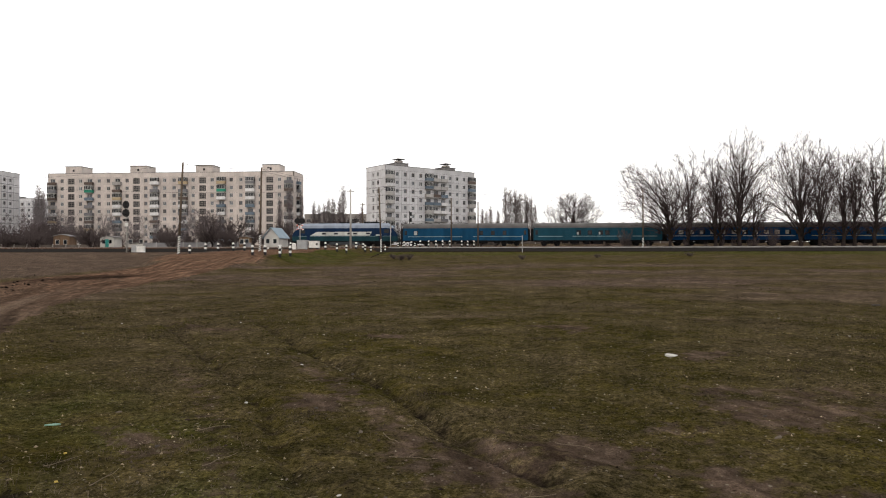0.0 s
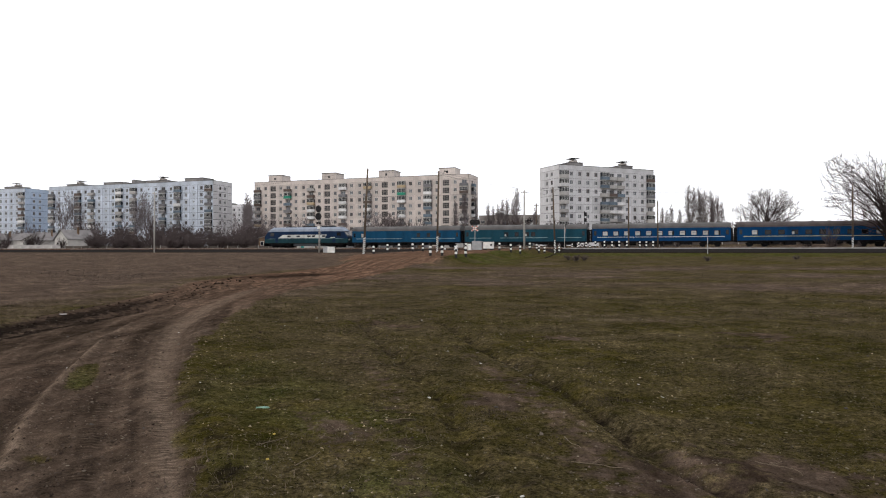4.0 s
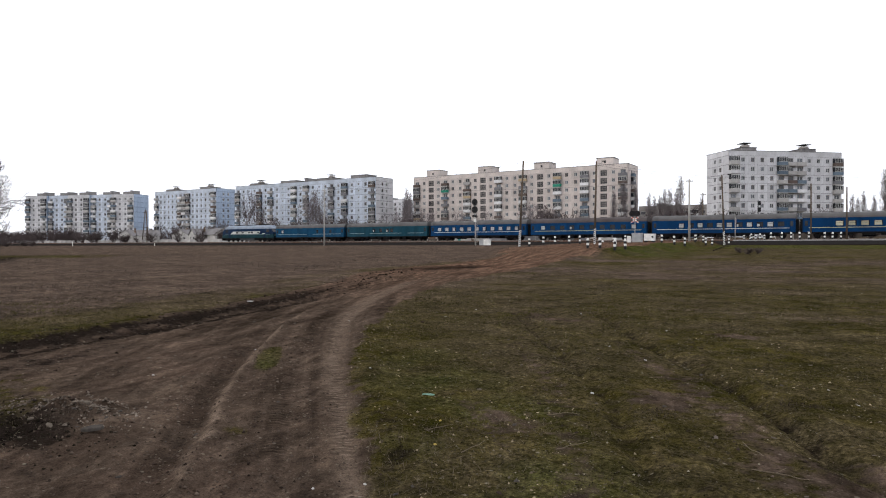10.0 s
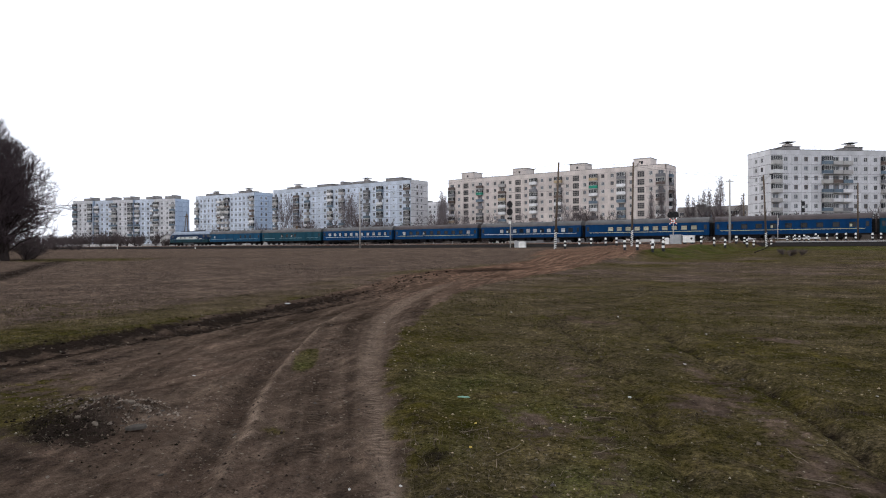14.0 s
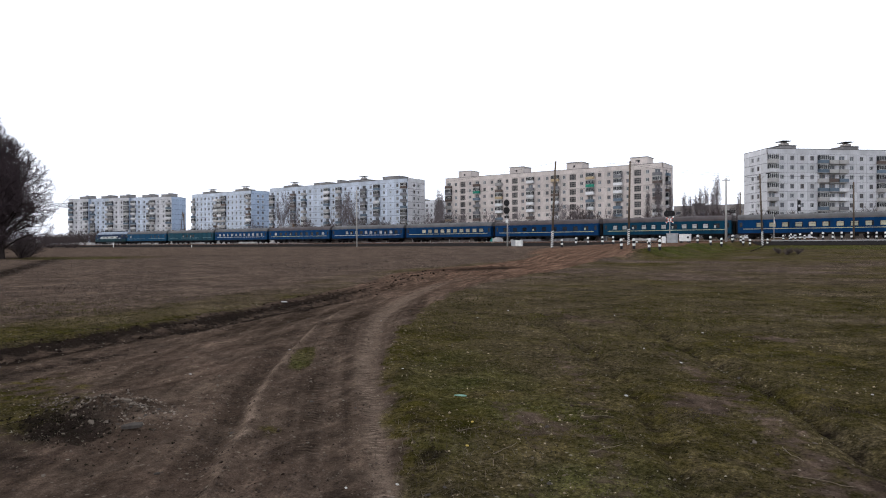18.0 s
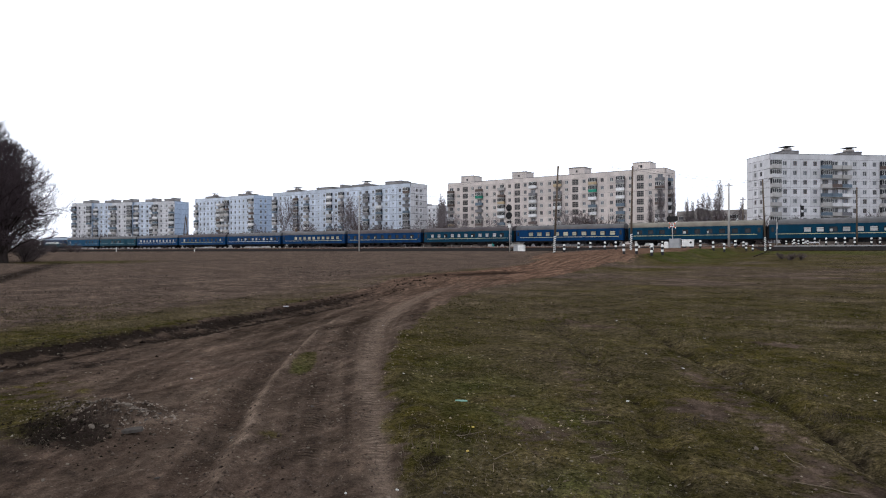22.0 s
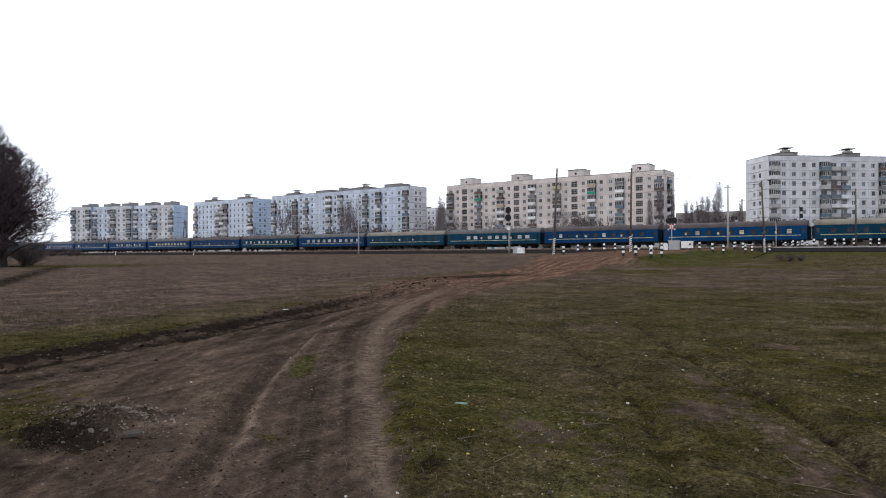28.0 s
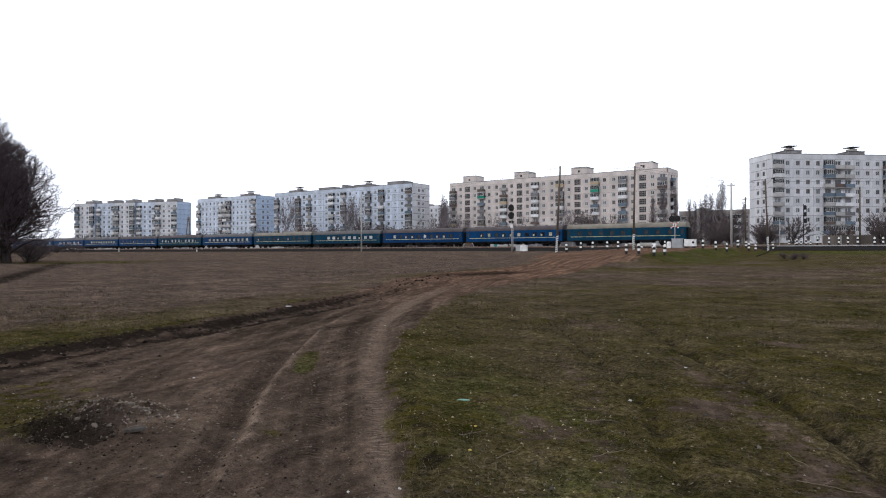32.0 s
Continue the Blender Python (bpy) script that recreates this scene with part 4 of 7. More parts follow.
LIST = [
    (P_VAN, P_PALE, P_ROOF, [(-9.3, 0.8, 0.9), (3.0, 0.7, 0), (5.2, 0.7, 0), (7.4, 0.7, 0)], M["curtain"], "blue luggage van with few windows", ((0.5, 2.0),)),
    (P_GREEN, P_PALE, P_ROOF, [(-3.4, 0.8, 0.4), (-1.4, 0.8, 0), (0.6, 0.8, 0.4), (1.8, 0.8, 0)], M["curtain"], "green mail van with a pale stripe", ((-5.5, 1.8), (5.5, 1.8))),
    (P_BLUE, P_CREAM, P_ROOF, row_of(11, -9.4, 9.6, 1.0, FULL), M["curtain"], "blue coach with white curtained windows and cream stripe", ()),
    (P_BLUE, P_YELLOW, P_ROOF_BROWN, row_of(10, -9.0, 9.4, 1.0, (0.9, 0.0, 0.0, 0.4, 0.0, 0.0, 0.0, 0.0, 0.0, 0.9)), M["curtain"], "blue coach with a yellow stripe and brown roof", ()),
    (P_DEEP, P_CREAM, P_ROOF, row_of(11, -6.5, 9.6, 1.0, MIX), M["curtain"], "blue coach with pale stripe and half drawn curtains", ()),
    (P_DEEP, P_YELLOW, P_ROOF, row_of(10, -6.5, 9.2, 1.15, (0.95, 0.9, 0.95)), WARM_BLIND, "blue coach with cream blinds and yellow stripe", ()),
    (P_DEEP, P_YELLOW, P_ROOF_BROWN, row_of(9, -9.2, 9.2, 1.0, (0.0, 0.0, 0.0, 0.4, 0.0)), WARM_BLIND, "deep blue coach with dark windows and yellow stripe", ()),
    (P_TEAL, P_YELLOW, P_ROOF_BROWN, row_of(11, -9.3, 9.3, 1.0, (0.8, 0.9, 0.35, 0.9)), M["curtain"], "teal coach with yellow stripe and white curtains", ()),
    (P_DEEP, P_YELLOW, P_ROOF, row_of(10, -8.2, 9.6, 1.15, (0.95, 0.95, 0.8)), WARM_BLIND, "blue coach with cream blinds and long yellow stripe", ()),
    (P_TEAL, P_YELLOW, P_ROOF_TAN, row_of(10, -9.6, 9.4, 1.0, (0.3, 0.0, 0.0, 0.0, 0.6, 0.0)), M["curtain"], "teal coach with small dark windows and yellow stripe", ()),
    (P_TEAL, P_YELLOW, P_ROOF, row_of(9, -6.0, 8.8, 1.15, (0.95, 0.95, 0.4, 0.95)), M["curtain"], "teal coach with wide white curtained windows", ()),
    (P_DEEP, P_YELLOW, P_ROOF_BROWN, row_of(10, -8.0, 8.6, 1.0, (0.8, 0.0, 0.4, 0.6, 0.0)), M["curtain"], "blue coach with mixed dark and curtained windows", ()),
    (P_BLUE, P_YELLOW, P_ROOF_BROWN, row_of(10, -7.5, 9.2, 1.0, (0.35, 0.8, 0.0, 0.4)), WARM_BLIND, "blue coach with yellow stripe and half drawn blinds", ()),
    (P_TEAL, P_YELLOW, P_ROOF_TAN, row_of(9, -9.0, 9.0, 0.9, (0.0,)), M["curtain"], "teal tail coach with a tan roof", ()),
]
for k, (body, stripe, roof, wins, cur, label, doors) in enumerate(LIST):
    TRAIN.append(coach(k, body, stripe, roof, wins, cur, label, doors))
# seconds, place along the track of the coupling behind the locomotive
RUN = [(0, -16.78), (4, -63.16), (8, -108.87), (12, -154.06), (16, -198.87), (20, -243.45), (24, -287.93), (28, -332.47), (32, -377.19)]


def motions():
    for k, v in enumerate(TRAIN):
        off = -10.7 if k == 0 else LEN * (k - 0.5)
        walk(v, [(t, pose(x + off, 125.8, 2.78)) for t, x in RUN])


# ---- apartment buildings ----
W_BEIGE = mat("beige_grey_brick_wall", (0.595, 0.532, 0.498), 0.9, 0, 0.26, 0.22, fine=0.14, bump=0.1, rnd=0.10, streak=2)
W_PALE = mat("pale_grey_panel_wall", (0.61, 0.61, 0.63), 0.9, 0, 0.24, 0.25, fine=0.12, bump=0.1, rnd=0.11, streak=2)
# Blue of the distant haze is put into this white wall colour
W_HAZY_WHITE = mat("hazy_white_panel_wall", (0.56, 0.62, 0.71), 0.9, 0, 0.26, 0.25, fine=0.12, bump=0.1, rnd=0.12, streak=2)
W_BLUE = mat("pale_blue_gable_wall", (0.38, 0.47, 0.60), 0.9, 0, 0.2, 0.12, fine=0.10, bump=0.1, rnd=0.06, streak=2)
W_HUT = mat("grey_roof_hut_wall", (0.26, 0.25, 0.25), 0.9, 0, 0.3, 0.4)
W_STAIN = mat("stained_grey_wall", (0.36, 0.33, 0.31), 0.9, 0, 0.3, 0.3)
BAL = [mat("balcony_" + n, c, 0.75, 0, 0.25, 0.8, rnd=0.15) for n, c in (("white", (0.62, 0.62, 0.63)), ("grey", (0.14, 0.14, 0.15)), ("blue", (0.11, 0.15, 0.19)), ("brown", (0.10, 0.075, 0.065)), ("green", (0.02, 0.22, 0.15)), ("ochre", (0.36, 0.28, 0.18)), ("concrete", (0.36, 0.35, 0.34)))]
FL = 2.8


def panel_mesh(w, h, hole, material, g=0.035):
    b = Build()
    if hole:
        hole = [hole]
    else:
        hole = []
    pierced(b, g, w - g, g, h - g, hole, lambda u, v, d: (u, d, v), 0.22)
    for p, q in (((g, g), (w - g, g)), ((w - g, g), (w - g, h - g)), ((w - g, h - g), (g, h - g)), ((g, h - g), (g, g))):
        b.quad((p[0], 0.22, p[1]), (q[0], 0.22, q[1]), (q[0], 0, q[1]), (p[0], 0, p[1]))
    return b.mesh("wall_panel", material)


def lattice_frame(b, w, h, us, vs, t, depth):
    """A window frame in one piece: a plate with an opening for each pane."""
    holes = [(ua + t, ub - (t if k == len(us) - 2 else 0), va + t, vb - (t if j == len(vs) - 2 else 0)) for k, (ua, ub) in enumerate(zip(us, us[1:])) for j, (va, vb) in enumerate(zip(vs, vs[1:]))]
    pierced(b, 0, w, 0, h, holes, lambda u, v, d: (u, d, v), depth)


def flat_window(w, h, frame):
    """Casement: frame with one mullion; its pane is a part of its own."""
    b = Build()
    lattice_frame(b, w, h, [0, w * 0.42, w], [0, h], 0.09, 0.06)
    return b.mesh("window_frame", frame, weld=True), boxmesh("pane", (0.04, w - 0.04, 0.035, 0.05, 0.04, h - 0.04), M["house_glass"])


def stair_window(w, h):
    b = Build()
    lattice_frame(b, w, h, [w * k / 4 for k in range(5)], [h * k / 3 for k in range(4)], 0.1, 0.06)
    return b.mesh("window_frame", M["frame_stair"], weld=True), boxmesh("pane", (0.04, w - 0.04, 0.035, 0.05, 0.04, h - 0.04), M["glass"])


BCACHE = {}


def add_balcony(bld, m, w, kind, colour):
    """Projecting balcony: parapet with side cheeks on a slab, and glazing where the owner closed it in."""
    key = (round(w, 2), colour)
    d = 1.05
    if key not in BCACHE:
        b = Build()
        u = [(0, 0), (0, -d), (w, -d), (w, 0), (w - 0.07, 0), (w - 0.07, -d + 0.07), (0.07, -d + 0.07), (0.07, 0)]
        i = 0
        b.v = [(x, y, z) for z in (0.003, 1.02) for x, y in u]
        b.f = [(k, (k + 1) % 8, (k + 1) % 8 + 8, k + 8) for k in range(8)] + [(8, 9, 14, 15), (9, 10, 13, 14), (10, 11, 12, 13)]
        b.s = [0] * 11
        BCACHE[key] = b.mesh("parapet", BAL[colour])
    if round(w, 2) not in BCACHE:
        g = Build()
        n = 5
        lattice_frame(g, w, 1.42, [w * k / n for k in range(n + 1)], [0, 1.42], 0.08, 0.06)
        BCACHE[round(w, 2)] = (boxmesh("slab", (0, w, -d, 0, -0.16, 0), BAL[6]), g.mesh("glazing_frame", M["frame"], weld=True), boxmesh("glazing", (0.03, w - 0.03, -d + 0.04, -0.02, 1.03, 2.42), M["glass"]))
    slab, frame, glazing = BCACHE[round(w, 2)]
    ob = part("balcony", BCACHE[key], bld, m)
    part("slab", slab, ob)
    if kind == 1:
        part("glazing_frame", frame, ob, pose(0, -d + 0.0, 1.025))
        part("glazing", glazing, ob)
    return ob


def facade(bld, at, width, floors, bays, wall_mat, rng, frame, base=0.9, top=1.5, balcony_paint=(0, 0, 1, 2, 3, 6, 6), special=None, gap=0.035):
    """One face in panels bay by bay: w window, b balcony, s stairs, n small window, x blank. at: pose of its lower left corner, x along it, -y outwards."""
    wall = part("wall", None, bld, at)
    bw = width / len(bays)
    spec = {"w": (0.5 - 0.62 / bw, 1.24, 0.9, 1.36), "b": (0.5 - 0.95 / bw, 1.9, 0.15, 2.2), "s": (0.5 - 1.25 / bw, 2.5, 0.35, 2.1), "n": (0.5 - 0.4 / bw, 0.8, 1.3, 0.75), "x": None}
    pm, wm = {}, {}
    for k in set(bays):
        sp = spec[k]
        pm[k] = panel_mesh(bw, FL, sp and (sp[0] * bw, sp[0] * bw + sp[1], sp[2], sp[2] + sp[3]), wall_mat, gap)
        if sp:
            wm[k] = [stair_window(sp[1], sp[3])] if k == "s" else [flat_window(sp[1], sp[3], fm) for fm in frame]
    for i, k in enumerate(bays):
        for f in range(floors):
            z = base + f * FL
            part("panel", pm[k], wall, pose(i * bw, 0, z))
            if spec[k]:
                fm, pane = rng.choice(wm[k])
                win = part("window", fm, bld, at @ pose(i * bw + spec[k][0] * bw, 0.14, z + spec[k][2]))
                part("pane", pane, win)
            if k == "b" and f > 0:
                kind, colour = (special or {}).get((i, f)) or (rng.choice((0, 0, 1, 1)), rng.choice(balcony_paint))
                bwid = min(bw * 0.94, 3.1)
                add_balcony(bld, at @ pose(i * bw + (bw - bwid) / 2, -0.003, z + 0.05), bwid, kind, colour)
    H = base + floors * FL
    part("plinth", boxmesh("plinth", (0, width, 0.0, 0.22, -1.5, base - 0.03), W_STAIN), wall)
    part("parapet_wall", boxmesh("parapet_wall", (0, width, 0.0, 0.22, H + 0.03, H + top), wall_mat), wall)


def apartment(x, y, z, rz, length, depth, floors, bays, gable, wall_mat, gable_mat, seed, label, tops, frame=None, stair_towers=False, paints=(0, 0, 1, 2, 3, 6, 6), back=None, special=None, gap=0.035):
    """A slab block; the front runs along local x and faces -y."""
    rng = random.Random(seed)
    frame = frame or [M["frame"], M["frame"], M["frame_brown"]]
    bld = thing("apartment_building", pose(x, y, z, 0, 0, rz), label, "apartment building", "housing estate")
    H = 0.9 + floors * FL + 1.5
    b = Build()
    b.box(0.2, length - 0.2, 0.2, depth - 0.2, -3.0, H - 0.4)
    part("core", b.mesh("building_core", M["core"]), bld)
    facade(bld, pose(0, 0, 0), length, floors, bays, wall_mat, rng, frame, balcony_paint=paints, special=special, gap=gap)
    for bays2, at2 in ((gable, pose(length, 0, 0, 0, 0, 90)), (back, pose(0, depth, 0, 0, 0, -90))):
        if bays2:
            facade(bld, at2, depth, floors, bays2, gable_mat, rng, frame, balcony_paint=paints, gap=gap * 1.6)
        else:
            part("blind_gable", boxmesh("blind_gable", (0.0, depth, 0.0, 0.2, -1.5, H), gable_mat), bld, at2)
    b = Build()
    b.box(0, length, depth - 0.22, depth, 0, H)
    part("back_wall", b.mesh("back_wall", wall_mat), bld)
    b = Build()
    b.box(-0.08, length + 0.08, -0.08, depth + 0.08, H, H + 0.12)
    part("roof", b.mesh("flat_roof", M["roofing"]), bld)
    for u, w, h, kind in tops:
        tw = Build()
        tw.box(u - w / 2, u + w / 2, depth * 0.15, depth * 0.7, H + 0.12, H + 0.12 + h, 0)
        tw.box(u - w / 2 - 0.15, u + w / 2 + 0.15, depth * 0.15 - 0.15, depth * 0.7 + 0.15, H + 0.12 + h, H + 0.3 + h, 1)
        if kind == 1:
            tw.box(u - 0.35, u + 0.35, depth * 0.14 - 0.02, depth * 0.15, H + 0.9, H + 1.7, 2)
        t = part("lift_house", tw.mesh("lift_house", wall_mat if kind == 1 else W_HUT, M["roofing"], M["glass"]), bld)
        if kind == 2:
            v = Build()
            v.box(u - 0.9 + w * 0.1, u + 0.9 + w * 0.1, depth * 0.3, depth * 0.5, H + 0.3 + h, H + 1.3 + h, 0)
            for q in (-0.8, 0.8):
                v.box(u + w * 0.1 + q - 0.06, u + w * 0.1 + q + 0.06, depth * 0.38, depth * 0.4, H + 1.3 + h, H + 1.75 + h, 0)
            v.box(u - 1.5 + w * 0.1, u + 1.5 + w * 0.1, depth * 0.25, depth * 0.55, H + 1.75 + h, H + 1.9 + h, 1)
            part("vent_hood", v.mesh("vent_hood", W_STAIN, M["roofing"]), t)
    for k in range(int(length / 14)):
        u, hh = rng.uniform(2, length - 2), rng.uniform(1.8, 3.6)
        v = Build()
        v.tube((u, depth * 0.4, H), (u, depth * 0.4, H + hh), 0.03, 0.02, 5)
        for q in range(3):
            v.tube((u - 0.5, depth * 0.4, H + hh - 0.2 * q), (u + 0.5, depth * 0.4, H + hh - 0.2 * q), 0.012, 0.012, 4)
        part("aerial", v.mesh("aerial", M["steel"]), bld)
    return bld


BASE = 3.0
# the beige slab, four stairwells; balconies by bay and floor
SPECIAL_A = {(4, 8): (0, 3), (4, 7): (1, 4), (4, 6): (0, 2), (4, 5): (0, 1), (7, 5): (1, 0), (7, 4): (1, 0), (11, 8): (1, 0), (11, 7): (0, 1), (11, 5): (1, 0), (11, 4): (1, 0), (14, 8): (1, 5), (14, 7): (0, 1), (14, 6): (1, 3), (14, 5): (1, 0), (18, 8): (1, 5), (18, 7): (1, 4), (18, 6): (1, 0), (18, 5): (0, 2), (18, 4): (1, 0), (21, 8): (1, 1), (21, 7): (1, 0), (21, 6): (1, 0), (21, 5): (1, 2), (21, 4): (0, 2), (21, 3): (1, 2), (25, 8): (0, 1), (25, 7): (1, 3), (25, 6): (0, 1), (25, 5): (1, 3)}
pat_a = "bwswbww" * 3 + "bwswb"
apartment(-161.2, 231.5, BASE, 0, 91.7, 12, 9, pat_a, "xbwx", W_BEIGE, W_BEIGE, 1, "long beige nine-storey slab with coloured glazed balconies", [(8.6 + 24.7 * k, 6.2, 2.6, 1) for k in range(4)], paints=(0, 0, 1, 2, 3, 5, 6), frame=[M["frame"], M["frame_brown"], M["frame"]], special=SPECIAL_A, gap=0.006)
# the pale panel block seen over its corner
apartment(-34.2, 216.2, BASE, 41.8, 38.6, 12.0, 9, "bwwwwbbbwwwb", None, W_PALE, W_PALE, 2, "pale grey nine-storey panel block with cluttered balconies", [(8, 5, 1.1, 2), (28.5, 5, 1.1, 2)], paints=(0, 1, 2, 6, 6, 3, 6), back="xwwx")
apartment(-259, 219.5, BASE, 0, 86.8, 12, 9, "bwnwbwbwnwbwbwnwbwbwnwb", "xwwx", W_HAZY_WHITE, W_PALE, 3, "long white nine-storey panel slab with dark joints", [(12, 8, 0.9, 2), (34, 10, 1.0, 0), (45, 1.6, 1.6, 0), (57, 10, 1.0, 2), (76, 9, 1.3, 0)], paints=(0, 1, 6, 6, 2, 3, 1), gap=0.05)
apartment(-323.4, 219.5, BASE, 0, 50, 12, 9, "bwwwwwbbbwwwwwb", "xwwx", W_HAZY_WHITE, W_BLUE, 4, "white nine-storey block with a pale blue gable", [(11, 8, 1.0, 2), (39, 8, 1.0, 2)], paints=(0, 1, 6, 3, 2, 0, 6))
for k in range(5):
    apartment(-411 + 13.6 * k, 195.5 + 4.8 * k + (1.2 if k % 2 else 0), BASE, 19, 14.6, 12.5, 9, "bwwb", "xxxx" if k == 4 else None, W_HAZY_WHITE if k % 2 else W_PALE, W_BLUE, 20 + k, "stepped section of a pale blue and white nine-storey block", [(8.5, 4.6, 1.3, 0), (11.4, 0.9, 1.9, 0)], paints=(0, 0, 2, 2, 1, 6, 6))
apartment(-76, 268, BASE - 2, 3, 26, 12, 5, "bwwbwwbw", "xwwx", W_STAIN, W_STAIN, 7, "low grey five-storey block with blue balconies", [(8, 3, 0.8, 0)], paints=(2, 2, 0, 6))
apartment(-236, 300, BASE - 3, 0, 19, 12, 9, "bwwbww", "xwwx", W_PALE, W_PALE, 8, "distant pale panel block", [(8, 4, 1, 0)])


# ---- poles, signals and marker posts ----
def line_pole(x, y, height, lean, striped, label, arm=True, mat_key="wood", r=0.14):
    z = gz(x, y) - 0.02
    p = thing("utility_pole", pose(x, y, z, lean[0], lean[1], 0), label, "utility pole", "line poles")
    b = Build()
    b.tube((0, 0, 0), (0, 0, height), r, r * 0.72, 12)
    part("pole", b.mesh("pole", M[mat_key], smooth=True), p)
    if striped:
        n = 8
        for k in range(n):
            s = Build()
            z0 = 0.05 + k * 0.26
            ring = [(math.cos(2 * math.pi * j / 12) * (r + 0.012), math.sin(2 * math.pi * j / 12) * (r + 0.012)) for j in range(12)]
            i0 = 0
            for q in (0, 1):
                s.v += [(cx, cy, z0 + q * 0.13 + cx * 0.55) for cx, cy in ring]
            for j in range(12):
                k2 = (j + 1) % 12
                s.f.append((j, k2, 12 + k2, 12 + j))
                s.s.append(0)
            part("painted_band", s.mesh("painted_band", M["white"]), p, label="slanting white painted band")
        s = Build()
        s.tube((0, 0, 0.0), (0, 0, n * 0.26 + 0.1), r + 0.006, r + 0.006, 12)
        part("black_sleeve", s.mesh("black_sleeve", M["black"]), p)
    if arm:
        s = Build()
        s.box(-0.55, 0.55, -0.05, 0.05, height - 0.45, height - 0.35)
        part("cross_arm", s.mesh("cross_arm", M[mat_key]), p)
        for q in (-0.48, -0.2, 0.2, 0.48):
            i = Build()
            i.tube((q, 0, height - 0.35), (q, 0, height - 0.22), 0.035, 0.05, 8)
            i.tube((q, 0, height - 0.22), (q, 0, height - 0.16), 0.05, 0.02, 8)
            part("insulator", i.mesh("insulator", M["white"]), p)
    return p


POLES = []
POLES.append(line_pole(-35.85, 74.3, 10.6, (0, 2.9), True, "leaning dark wooden line pole with a striped foot", arm=False))
POLES.append(line_pole(-29.15, 82.6, 10.7, (0, 1.2), True, "dark wooden line pole with a lamp bracket and striped foot", arm=False))
POLES.append(line_pole(-22.35, 105.8, 9.6, (0, 0), False, "pale concrete line pole with a cross arm", mat_key="concrete", r=0.17))
POLES.append(line_pole(-17.4, 106.1, 10.5, (0, -2.0), True, "dark line pole with a lamp bracket and striped foot", arm=False))


def lamp_bracket(p, h):
    b = Build()
    b.tube((0, 0, h - 0.9), (1.0, -0.3, h - 0.05), 0.03, 0.03, 6)
    br = part("lamp_bracket", b.mesh("lamp_bracket", M["steel"]), p)
    b = Build()
    b.box(0.85, 1.35, -0.42, -0.2, h - 0.12, h + 0.0, bevel=0.03)
    part("lamp_head", b.mesh("lamp_head", M["dark"]), br)


lamp_bracket(POLES[1], 10.7)
lamp_bracket(POLES[3], 10.5)


# ---- bare trees ----
def beyond(p, crown, slack):
    """Whether a point lies outside a rounded crown of half width, middle height and half height."""
    r = math.hypot(p.x, p.y) / slack
    wide, mid, half = crown
    if p.z > mid:
        return math.hypot(r / wide, (p.z - mid) / half / slack) > 1
    return r > wide * (0.42 + 0.58 * max(p.z, 0) / mid)


def grow(b, rng, p, d, length, r, level, spec, out):
    """One limb as tapering pieces with side shoots; thin shoots go to the crown mesh out."""
    if level == spec["depth"]:
        # last shoots: slender three-sided needles
        tip = p + (d + Vector((rng.uniform(-0.2, 0.2), rng.uniform(-0.2, 0.2), rng.uniform(0, 0.3)))).normalized() * length
        i, t = len(out.v), spec["thin"]
        u = d.orthogonal().normalized() * t
        w = d.cross(u)
        out.v += [tuple(p + u), tuple(p - u * 0.5 + w * 0.87), tuple(p - u * 0.5 - w * 0.87), tuple(tip)]
        out.f += [(i, i + 1, i + 3), (i + 1, i + 2, i + 3), (i + 2, i, i + 3)]
        out.s += [0, 0, 0]
        return
    steps = spec["steps"][level]
    q = p
    for k in range(steps):
        w = spec["wander"]
        d = (d + Vector((rng.uniform(-w, w), rng.uniform(-w, w), rng.uniform(-w * 0.5, w) + spec["rise"]))).normalized()
        nq = q + d * (length / steps)
        if level and "crown" in spec and beyond(nq, spec["crown"], rng.uniform(0.86, 1.06)):
            return
        r0, r1 = r * (1 - k / steps * 0.6), r * (1 - (k + 1) / steps * 0.6)
        (b if level < spec["crown_from"] else out).tube(q, nq, max(r0, spec["thin"]), max(r1, spec["thin"] * 0.8), 7 if level == 0 else (4 if level == 1 else 3), 0, caps=False)
        if level < spec["depth"] and k >= spec["bare"][level]:
            for _ in range(spec["shoots"][level]):
                a = rng.uniform(0, 6.283)
                side = Vector((math.cos(a), math.sin(a), rng.uniform(-0.25, 0.35))).normalized()
                nd = (d * spec["along"] + side * spec["apart"]).normalized()
                f = (1 - k / steps * spec["taper"]) * rng.uniform(0.7, 1.15)
                grow(b, rng, q.lerp(nq, rng.random()), nd, length * spec["ratio"][level] * f, r1 * spec["slim"], level + 1, spec, out)
        q = nq
    if level < spec["depth"]:
        for _ in range(2):
            a = rng.uniform(0, 6.283)
            side = Vector((math.cos(a), math.sin(a), 0.3))
            grow(b, rng, q, (d + side * 0.45).normalized(), length * spec["ratio"][level] * 0.75, r * 0.4, level + 1, spec, out)


BROAD = dict(steps=(4, 6, 5, 3), wander=0.15, rise=0.035, depth=4, bare=(1, 1, 0, 0), shoots=(3, 2, 1, 2), along=0.75, apart=0.74, ratio=(1.85, 0.5, 0.52, 0.6), crown_from=2, thin=0.014, taper=0.3, slim=0.56, fill=0.28)
SCRUB = dict(steps=(3, 3), wander=0.22, rise=0.03, depth=2, bare=(0, 0, 0), shoots=(3, 4), along=0.8, apart=0.85, ratio=(0.8, 0.55, 0.5), crown_from=1, thin=0.025, taper=0.4, slim=0.6, fill=0.5)


